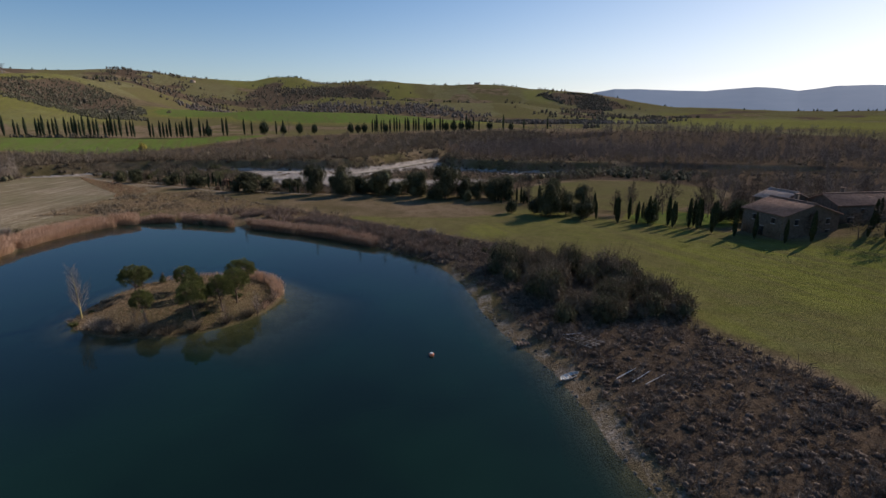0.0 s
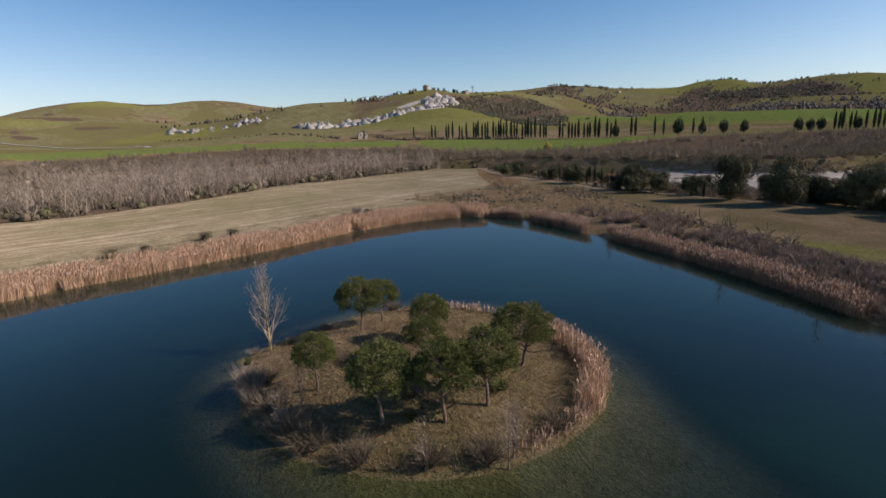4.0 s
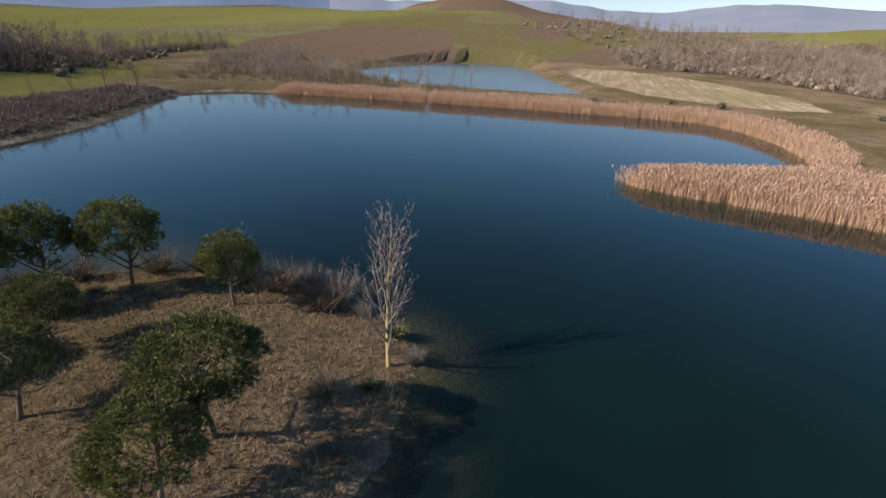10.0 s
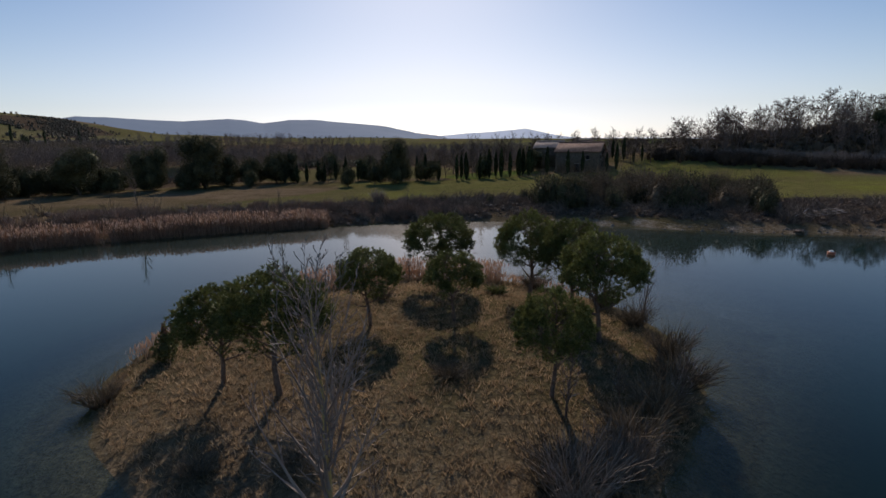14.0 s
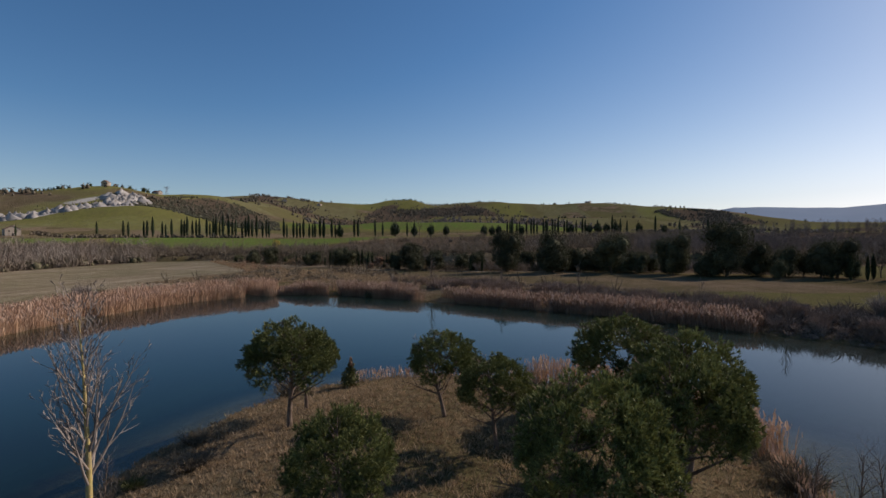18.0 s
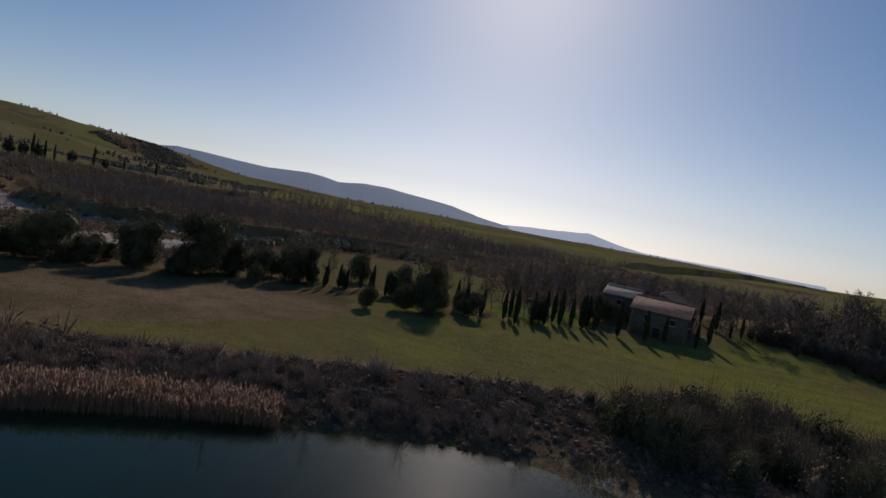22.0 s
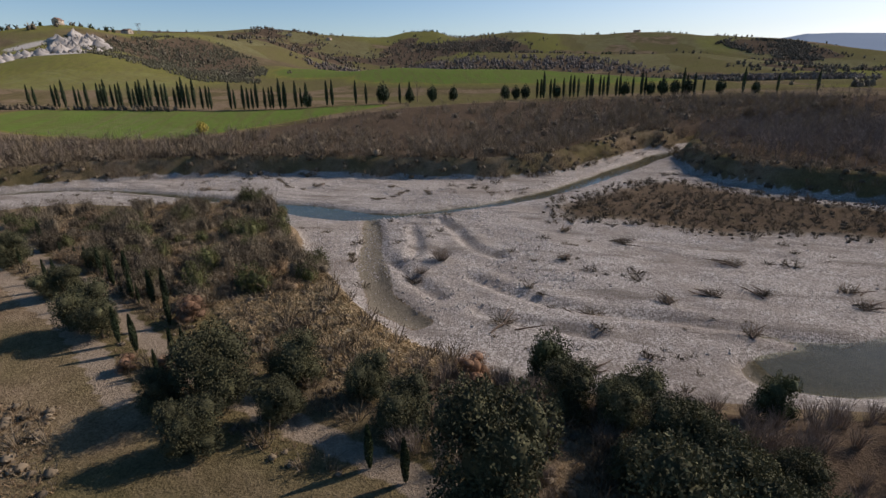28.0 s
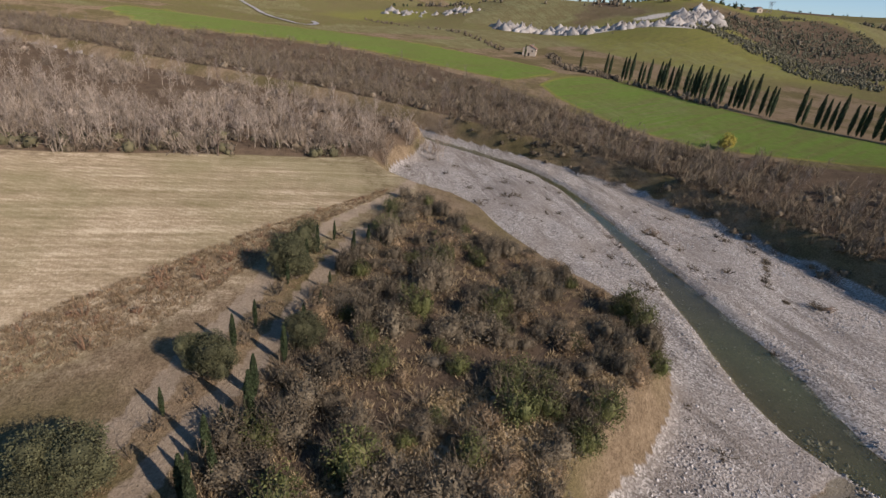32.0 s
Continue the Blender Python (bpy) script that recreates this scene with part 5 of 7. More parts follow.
# ---- boat, buoy, poles, pylon ----
def rowing_boat(at, turn):
    """A small upturned-ended boat drawn up on the bank: hull, gunwale, thwarts."""
    boat = thing("rowing_boat", "small white rowing boat drawn up on the stony bank", "boat", at=at)
    boat.rotation_euler = (radians(4), radians(-6), turn)
    boat.scale = (0.8, 0.8, 0.7)
    n, m = 13, 9
    t, a = np.linspace(-1, 1, n), np.linspace(0, np.pi, m)
    half = 0.62 * (1 - np.abs(t) ** 2.6 * np.where(t > 0, 0.95, 0.45))
    keel = 0.5 * (np.abs(t) ** 4) * 0.5
    def shell(k):
        v = np.stack([np.repeat(t * 1.6, m), (half[:, None] * k * np.cos(a)[None]).ravel(), (0.5 + 0.12 * t[:, None] ** 2 - (0.5 - keel[:, None]) * k * np.sin(a)[None] ** 0.7).ravel()], 1)
        return v, grid_faces(n, m)
    outer, inner = shell(1.0), shell(0.93)
    part("hull", mesh_of("hull", *joined(outer, (inner[0] + (0, 0, 0.012), inner[1][:, ::-1])), BOAT_WHITE, True), boat, "scuffed white hull")
    rim = np.concatenate([np.stack([t * 1.6, half, 0.5 + 0.12 * t**2], 1), np.stack([t * 1.6, -half, 0.5 + 0.12 * t**2], 1)[::-1]])
    nxt = np.roll(rim, -1, 0)
    part("gunwale", mesh_of("gunwale", *tubes([(*p, *q, 0.035, 0.035) for p, q in zip(rim, nxt)], 5), WOOD_GREY, True), boat, "grey rim")
    for x in (-0.9, 0.0, 0.85):
        part("thwart", mesh_of("thwart", *box((x, 0, 0.33), (0.24, 1.05, 0.04)), WOOD_GREY), boat)
    return boat


rowing_boat((15.2, 54.3, 0.25), radians(25))
buoy = thing("buoy", "red barrel buoy with a white top floating on the lake", "buoy", at=(-1.5, 60.6, 0))
buoy.scale = (0.8, 0.8, 0.8)
part("float", mesh_of("float", *joined(tubes([(0, 0, -0.35, 0, 0, 0.32, 0.42, 0.42), (0, 0, 0.32, 0, 0, 0.38, 0.42, 0.3), (0, 0, -0.41, 0, 0, -0.35, 0.3, 0.42), (0, 0, 0.38, 0, 0, 0.385, 0.3, 0.01)], 14)), BUOY_RED), buoy, "faded red barrel")
part("cap", mesh_of("cap", *tubes([(0, 0, 0.385, 0, 0, 0.5, 0.26, 0.24), (0, 0, 0.5, 0, 0, 0.505, 0.24, 0.01)], 14), WHITE), buoy, "white cap")
part("eye_bolt", mesh_of("eye_bolt", *tubes([(0, 0, 0.5, 0, 0, 0.66, 0.025, 0.025)], 6), STEEL), buoy)
# a low mooring stage at the water's edge
stage = thing("mooring_stage", "low dark weathered mooring stage at the water's edge", "jetty", at=(12.2, 63.6, 0.0))
stage.rotation_euler = (0, 0, radians(4))
for k in range(9):
    part("plank", mesh_of("plank", *box((-1.9 + 0.46 * k, 0, 0.34 + 0.01 * (k % 2)), (0.42, 1.15, 0.06)), BARK), stage)
for x in (-1.7, 0.2, 1.9):
    for y in (-0.5, 0.5):
        part("post", mesh_of("post", *tubes([(x, y, -1.0, x, y, 0.5, 0.07, 0.06)], 6), BARK), stage)
# a fallen lattice of pale poles on the bank
lattice = thing("pole_lattice", "collapsed lattice of pale weathered poles lying on the bank", "frame", at=(18.7, 61.6, spot(18.7, 61.6) + 0.3))
lattice.scale = (0.78, 0.78, 0.78)
lattice.rotation_euler = (radians(6), radians(-8), radians(-62))
for k in range(4):
    part("long_pole", mesh_of("long_pole", *tubes([(-3.6, -1.2 + 0.8 * k, 0.05 * k, 3.6, -1.5 + 0.85 * k + 0.3 * (k % 2), 0.1, 0.05, 0.035)], 6), WOOD_GREY, True), lattice)
for k in range(7):
    part("cross_pole", mesh_of("cross_pole", *tubes([(-3.3 + 1.05 * k, -1.7, 0.14, -3.0 + 1.0 * k + 0.2 * (k % 3), 1.9, 0.12, 0.04, 0.03)], 6), WOOD_GREY, True), lattice)
for px, py, pt in ((21.2, 52.5, 20), (22.6, 51.6, 24), (23.9, 50.9, 18), (17.6, 63.4, -30)):
    pole = thing("bank_pole", "pale bent pole lying on the bank", "pole", "poles on the bank", (px, py, spot(px, py) + 0.25))
    pole.rotation_euler = (0, radians(-8), radians(pt))
    part("shaft", mesh_of("shaft", *tubes([(-1.3, 0, 0, 0, 0.1, 0.12, 0.05, 0.045), (0, 0.1, 0.12, 1.3, 0, 0.45, 0.045, 0.03)], 6), WHITE, True), pole)


def pylon(at, tall):
    p = thing("power_pylon", "grey lattice power pylon on the hill's crest", "pylon", at=(at[0], at[1], spot(*at)))
    legs = [(a * 2.6, b * 2.6, 0, a * 0.5, b * 0.5, tall, 0.22, 0.14) for a in (-1, 1) for b in (-1, 1)]
    for leg in legs:
        part("leg", mesh_of("leg", *tubes([leg], 4), STEEL), p)
    braces = []
    for k in range(7):
        z0, z1 = tall * k / 7, tall * (k + 1) / 7
        w0, w1 = 2.6 - 2.1 * k / 7, 2.6 - 2.1 * (k + 1) / 7
        braces += [(-w0, s * w0, z0, w1, s * w1, z1, 0.1, 0.1) for s in (-1, 1)] + [(s * w0, w0, z0, s * w1, -w1, z1, 0.1, 0.1) for s in (-1, 1)]
    part("bracing", mesh_of("bracing", *tubes(braces, 4), STEEL), p)
    for z, w in ((tall * 0.98, 6.5), (tall * 0.84, 5.0)):
        part("crossarm", mesh_of("crossarm", *tubes([(-w, 0, z, w, 0, z, 0.25, 0.25), (-w, 0, z, 0, 0, z - 1.2, 0.12, 0.12), (w, 0, z, 0, 0, z - 1.2, 0.12, 0.12)], 4), STEEL), p)


pylon((-768, 928), 17)

# ---- pines and bare trees of the island ----
plant([pine_proto(11, 6.0, 2.2), pine_proto(12, 6.0, 2.2), pine_proto(13, 6.0, 2.2)],
    [(x, y, r / 2.2, (h / 6.0) / (r / 2.2)) for x, y, h, r in ((-35.4, 84.0, 5.8, 2.5), (-33.9, 77.7, 6.4, 2.3), (-34.8, 74.4, 6.4, 2.1), (-37.9, 71.5, 6.5, 2.25), (-45.3, 71.0, 5.0, 1.65),
     (-41.3, 78.7, 4.4, 1.7), (-44.3, 82.3, 4.8, 1.8), (-51.9, 80.2, 5.8, 2.3), (-52.6, 83.4, 4.9, 1.85))])
poplar = thing("bare_poplar", "leafless pale poplar with yellow lichen on its trunk", "tree", at=(-56.0, 72.6, spot(-56.0, 72.6) - 0.05))
rng, out = np.random.RandomState(5), [[], [], [], []]
grow(rng, (0, 0, -0.15), (0.02, 0.01, 1), 7.6, 0.13, ((9, 34, 0.47, 33, 0.025, 0.03, 0.14), (5, 8, 0.36, 30, 0.06, 0.12, 0.2), (3, 3, 0.5, 30, 0.1, 0.08, 0.3), (2, 0, 0, 0, 0.12, 0.05, 0)), out)
part("trunk", mesh_of("trunk", *tubes(out[0], 7), BARK_LICHEN, True), poplar, "trunk crusted with yellow lichen")
fine = np.array(out[2] + out[3])
part("crown", mesh_of("crown", *joined(tubes(out[1], 4), ribbons(fine[:, :3], fine[:, 3:6], np.maximum(fine[:, 6], 0.013), np.maximum(fine[:, 7], 0.008), rng)), TWIG_PALE), poplar, "pale grey leafless limbs and twigs")
plant([bare_proto(31, 3.6, UPRIGHT, "bare_sapling", "thin leafless sapling on the island's shore", "saplings on the island", TWIG_PALE, None, 0.008)],
    [(-42.6, 66.6, 1.0, 1.0), (-32.7, 70.6, 1.05, 1.0), (-29.6, 75.0, 0.9, 1.1), (-29.2, 74.0, 1.0, 1.1), (-30.4, 76.0, 0.8, 1.1), (-46.2, 70.0, 0.9, 1.0), (-43.6, 68.7, 0.7, 1.0), (-33.2, 88.6, 0.7, 1.0), (-54.8, 72.0, 0.7, 1.0)])


def twig_bush(seed, name, label, group, mat, strips, tall, wide, thin=0.012):
    bush = thing(name, label, "shrub", group)
    part("stem_tangle", mesh_of("stem_tangle", *shrub_shape(seed, strips, tall, wide, thin), mat), bush)
    return bush


plant([twig_bush(41, "bare_bush", "grey leafless bush at the water's edge", "bushes on the island", TWIG, 220, 1.9, 1.2, 0.011)],
    [(-50.4, 67.9, 1.0, 1.0), (-49.2, 67.6, 0.9, 1.0), (-57.0, 71.4, 0.5, 0.7), (-47.8, 67.0, 0.8, 1.0), (-52.4, 68.4, 0.5, 0.9)])
plant([twig_bush(42, "brown_bush", "brown leafless bush on the island", "bushes on the island", SCRUB, 240, 1.3, 1.3, 0.014)],
    [(-50.0, 68.8, 1.0, 1.0), (-46.0, 67.6, 1.1, 0.9), (-43.0, 67.2, 1.1, 0.9), (-40.0, 67.0, 1.2, 0.8), (-36.5, 68.2, 1.0, 0.9), (-33.0, 71.0, 0.9, 0.9), (-30.6, 73.6, 0.9, 0.9), (-54.4, 76.0, 0.8, 0.6),
     (-38.5, 75.0, 0.7, 0.7), (-47.0, 75.0, 0.7, 0.6), (-40.5, 85.0, 0.7, 0.6), (-56.4, 79.0, 0.6, 0.7), (-29.2, 79.5, 0.9, 0.8), (-56.0, 87.6, 0.8, 0.9)])
juniper = thing("juniper", "small reddish-green juniper on the island's tip", "shrub", at=(-52.3, 89.2, spot(-52.3, 89.2) - 0.05))
rng = np.random.RandomState(9)
part("foliage", mesh_of("foliage", *leafy_mass(rng, [((0, 0, 0.7), (0.55, 0.55, 0.75)), ((0.1, 0, 1.3), (0.25, 0.25, 0.5))], 500, 0.1, 1.5), OLIVE_LEAF), juniper)
part("top", mesh_of("top", *leafy_mass(rng, [((0.1, 0, 1.75), (0.12, 0.12, 0.35))], 90, 0.08, 2.0), RUSSET), juniper, "reddish dead tip")
plant([twig_bush(43, "low_green_bush", "low green bush in the dry grass", "low bushes", OLIVE_LEAF, 160, 0.7, 0.7, 0.03)],
    [(-34.5, 79.8, 1.0, 0.7), (-36.8, 73.0, 0.7, 0.8), (-55.2, 69.8, 0.8, 0.9), (-55.9, 74.6, 0.6, 0.8)])

# ---- reeds ----
# A darker copy of the reed colour, holding the northern belt's backlit shade.
REED_BACKLIT = simple("backlit russet reed", (0.2, 0.12, 0.075), (0.37, 0.24, 0.155), 0.5, 0.8, 0, 0.3, 0, 0.1)
plumes = []
for name, a, b, n, tall, seed, inner, outer, label in (
    ("reed_belt_west", 0.355, 0.612, 66000, 2.25, 51, -1.0, 4.0, "tall pale orange reeds along the lake's western shore"),
    ("reed_belt_south", 0.035, 0.325, 44000, 2.4, 52, -0.8, 3.6, "tall pale orange reeds along the lake's southern shore"),
    ("reed_belt_north", 0.597, 0.775, 26000, 2.0, 53, -0.5, 2.4, "lower russet reeds along the lake's northern shore, coloured darker as backlit")):
    places, way = along_shore(LAKE, a, b, n, seed, inner, outer)
    ends = np.minimum(step(way, a - 0.002, a + 0.01), 1 - step(way, b - (0.07 if tall < 2.1 else 0.02), b + 0.002))
    keep = (scatter_noise(places[:, 0], places[:, 1], 3, seed) > 0.14) & (np.random.RandomState(seed).rand(n) < 0.1 + ends)
    bed, top = reed_belt(name, places[keep], tall, seed, label, 0.3, 1, (0.4 + 0.6 * ends)[keep], REED_BACKLIT if tall < 2.1 else REED)
    plumes.append(top)
spit = np.array([(-97, 30), (-91, 20), (-84, 20), (-75, 23), (-66, 27.2), (-75, 31), (-90, 35), (-97, 39)])
bed, top = reed_belt("reed_belt_spit", spread(spit, 11000, 54), 2.3, 54, "pale orange reeds covering the spit", 0.4)
plumes.append(top)
places, _ = along_shore(ISLAND, 0.385, 0.57, 1300, 55, -0.7, 1.3)
bed, top = reed_belt("reed_belt_island", places, 1.65, 55, "tall pink-brown reeds on the island's shore", 0.5)
plumes.append(top)
places, _ = along_shore(ISLAND, 0.31, 0.72, 900, 56, -0.3, 0.8)
bed, top = reed_belt("reed_fringe_island", places, 0.75, 56, "thin fringe of dry reeds round the island", 0.6)
plumes.append(top)
tagged(new("reed_plumes", mesh_of("reed_plumes", *joined(*plumes), PLUME)), "pale feathery plumes on the reeds", "reeds", kind="stuff")

# ---- evergreens along the track ----
holms = [holm_proto(k) for k in (61, 62, 63, 64)]
rows = []
for x, y, h in [(-57.5, 197.6, 5.6), (-48.6, 189.8, 10.3), (-36.9, 185.9, 10.5), (-22.9, 184.9, 9.5), (-9.4, 183.3, 9.1), (0.9, 179.4, 11.7), (7.8, 181.5, 8.5), (-116.1, 212.4, 4.2), (-101.9, 206.2, 6.5), (-76.4, 197.3, 8.1), (-70.7, 202.3, 6),
    (-98.5, 204.9, 5.5), (-114.7, 214.4, 4.8), (-134.9, 221.5, 6.5), (-142.9, 223.6, 5.7), (-118.3, 223.1, 4.7), (-74.1, 191, 5.2), (-68.9, 196.3, 4.7), (-29.9, 191.1, 6.5), (-15.6, 191.1, 5.5)]:
    rows.append((x, y, h / 6 * (0.94 if y < 191 and x < 5 and x > -50 else 1.0), 1.16 if y < 191 and x < 5 and x > -50 else 1.0))
rng = np.random.RandomState(65)
for k in range(26):
    t = rng.rand()
    x, y = -46 + 48 * t, 204 - 22 * t + rng.rand() * 12 - 6
    rows.append((x, y, 0.55 + 0.45 * rng.rand(), 0.9 + 0.3 * rng.rand()))
rows.append((31.5, 146.5, 1.5, 1.3))
for x, y, h in [(40.3, 142.3, 5.9), (21.4, 176.8, 8.5), (78, 131.3, 6.5), (87.1, 130, 6.5), (16.9, 181.3, 5.7), (-62.4, 201.5, 4.9), (-80.6, 195, 4.4)]:
    rows.append((x, y, h / 6, 1.0))
plant(holms, rows)
conifer = [holm_proto(66, simple("conifer needles", (0.03, 0.04, 0.016), (0.08, 0.09, 0.038), 0.8, 0.75, 0, 0.4, 0.15, 0.15), "dark pointed evergreen beside the riverbed", "conifer_tree", "conifers", 9000, 0.1)]
plant(conifer, [(x, y, h / 7, 1.45) for x, y, h in [(-45.5, 210, 6.5), (22.4, 173.3, 3.4), (28.3, 170.2, 3.6), (57.2, 136.2, 5.7), (35.8, 161.2, 5.2), (-25.2, 208, 4.4), (106.6, 28.6, 11.7), (104, 49.4, 7.8)]])
russet = [holm_proto(67, RUSSET, "thin russet bush among the evergreens", "russet_bush", "russet bushes", 3000, 0.1)]
plant(russet, [(x, y, h / 6, 0.8) for x, y, h in [(-53.3, 208, 3.9), (-89.7, 199.7, 2.6), (-85.8, 201, 2.3), (-91, 211.2, 4.7)]])
yellow = [holm_proto(68, YELLOW_LEAF, "small tree with yellow leaves at the field's edge", "yellow_tree", "", 1200, 0.24)]
plant(yellow, [(-220, 375, 1.15, 1.0)])

# ---- cypresses ----
near = [cypress_proto(k, 7.5, 0.66, "cypresses by the track and house", 1500, 0.15, 0.6) for k in (71, 72)]
rows = [(x, y, h / 7.5, 1.0) for x, y, h in [(-110.8, 218.3, 5.2), (-107.5, 218.1, 6), (-104, 215, 4.7), (-99.5, 214, 5.5), (-98, 214.8, 5.5), (-101.4, 215.8, 4.4), (-85.5, 202, 4.4), (-83.7, 201.8, 4.7),
    (-58.8, 192.7, 4.4), (-55.5, 191.9, 4.4), (-91.7, 203.1, 4.9), (19.4, 175.4, 4.7), (25.5, 172.2, 4.4), (32.4, 168.7, 6.2), (33.4, 166.7, 4.4)]]
way = np.concatenate([[0], np.cumsum(np.hypot(*np.diff(TRACK, axis=0).T))])
for t in np.arange(2, 84, 5.2):
    at, on = (np.array([np.interp(t + k, way, TRACK[:, j]) for j in (0, 1)]) for k in (0, 1))
    side = np.array((at[1] - on[1], on[0] - at[0]))
    for s in (-2.9, 2.9):
        if math.sin(5.3 * t + 2 * s) > -0.55:
            p = at + side * (s + 0.3 * math.sin(9 * t))
            rows.append((p[0], p[1], 0.46 + 0.12 * math.sin(7 * t + s), 1.15))
for x, y, h in ((17.9, 171.6, 4.6), (19.7, 169, 5.2), (25.4, 172.3, 5.0), (26.4, 168.8, 5.6), (31.7, 163.9, 6.6), (33.9, 161.7, 5.2), (39.6, 163, 5.4), (40.4, 143.7, 7.2), (44, 142.3, 5.2), (49, 139.8, 6.8), (48.2, 136.3, 7.6), (53, 135.2, 5.6),
    (55.6, 133.7, 8.0), (60.5, 132.7, 8.2), (60.6, 130, 7.2), (64.3, 129, 8.0), (65.4, 126.7, 8.4), (66.6, 121.8, 8.0), (69.5, 117, 7.0), (72.5, 114, 6.4), (76, 108.5, 5.6), (81, 107.4, 7.2), (91.8, 105.8, 4.7), (94, 104, 5.2), (101.4, 115, 6.5), (96.2, 110, 7.3),
    (53, 141, 6.6), (55.4, 140.6, 5.6), (57, 141.5, 5.0), (59, 138.6, 6.8), (61.8, 135.2, 7.2), (63, 134, 6.2), (66.4, 130.6, 7.2), (67.6, 129.6, 7.6), (71, 128.6, 7.0), (46, 151, 6.4), (51, 147, 5.4), (38.6, 157, 6.2), (27, 167, 5.0), (22.6, 169, 4.8)):
    rows.append((x, y, h / 7.5, 1.0))
plant(near, rows)
far_cypress = [cypress_proto(k, 14.0, 1.25, "cypresses of the avenue") for k in (73, 74, 75)]
shares = (0.121, 0.132, 0.161, 0.176, 0.192, 0.207, 0.223, 0.232, 0.24, 0.251, 0.262, 0.272, 0.276, 0.286, 0.294, 0.304, 0.313, 0.318, 0.322, 0.333, 0.341, 0.35, 0.371, 0.385, 0.39, 0.4, 0.409, 0.418, 0.426, 0.432,
    0.444, 0.456, 0.478, 0.484, 0.509, 0.519, 0.549, 0.557, 0.667, 0.675, 0.683, 0.699, 0.707, 0.717, 0.728, 0.735, 0.744, 0.754, 0.765, 0.785, 0.795, 0.819, 0.841, 0.853, 0.862, 0.899, 0.928, 0.976)
rng = np.random.RandomState(76)
rows = []
for s in shares:
    t = s * (len(AVENUE) - 1)
    rows.append((np.interp(t, range(len(AVENUE)), AVENUE[:, 0]), np.interp(t, range(len(AVENUE)), AVENUE[:, 1]), 0.88 + 0.3 * rng.rand(), 0.98 + 0.17 * rng.rand()))
for s in shares[2:34:2] + shares[38:54:2]:
    t = (s + 0.0045) * (len(AVENUE) - 1)
    rows.append((np.interp(t, range(len(AVENUE)), AVENUE[:, 0]), np.interp(t, range(len(AVENUE)), AVENUE[:, 1]) + 1.5 * rng.rand(), 0.8 + 0.25 * rng.rand(), 1.05))
rows += [(-411, 419, 0.95, 1.05), (-478, 405, 0.75, 1.0)]
plant(far_cypress, rows)
plant([holm_proto(77, CYPRESS, "broad dark evergreen in the avenue", "avenue_evergreen", "broad evergreens of the avenue", 1300, 0.26)],
    [(np.interp(s * (len(AVENUE) - 1), range(len(AVENUE)), AVENUE[:, 0]), np.interp(s * (len(AVENUE) - 1), range(len(AVENUE)), AVENUE[:, 1]), 0.85 * f, 1.6) for s, f in
     ((0.456, 1.3), (0.535, 1.75), (0.557, 1.3), (0.575, 1.4), (0.59, 1.3), (0.633, 1.35), (0.644, 1.2), (0.654, 1.3), (0.691, 1.2), (0.776, 1.4), (0.806, 1.3), (0.819, 1.5), (0.832, 1.4), (0.846, 1.5), (0.878, 1.4), (0.91, 1.2))])
plant([bare_proto(78, 12, WILD, "bare_field_tree", "broad leafless tree in the green field", "", None, None, 0.04)], [(-150, 503, 1.2, 1.0)])

# ---- bushes of the eastern bank and the thicket ----
def bush_kind(seed, mat, label, name, group, n=1700, tall=2.6, wide=1.5, size=0.09):
    bush = thing(name, label, "shrub", group)
    rng = np.random.RandomState(seed)
    a, f = dome_shape(seed, n, tall, wide, size)
    part("foliage", mesh_of("foliage", a, f, mat), bush)
    part("stem_tangle", mesh_of("stem_tangle", *shrub_shape(seed + 1, 60, tall * 1.04, wide, 0.012), SCRUB), bush, "bare twigs standing out of it")
    return bush


bank_bushes = [bush_kind(81, HOLM, "dense dark bush on the lake's bank", "bank_bush", "bushes of the eastern bank"), bush_kind(82, SCRUB, "dense brown bush on the lake's bank", "brown_bank_bush", "bushes of the eastern bank")]
bank = [(9.1, 89.7), (14.3, 76.7), (17.6, 67.6), (25.6, 67), (33.8, 68.9), (37.2, 70.2), (35.1, 89.7), (24.7, 98.8), (11.7, 102.7)]
plant(bank_bushes, [(x, y, 0.9 + 0.75 * k * k, 0.9 + 0.45 * b) for (x, y), k, b in zip(spread(bank, 104, 83), np.random.RandomState(84).rand(104), np.random.RandomState(80).rand(104))])
lone = [bush_kind(85, HOLM, "small round dark bush at the meadow's edge", "round_bush", "lone bushes", 600, 2.2, 1.0)]
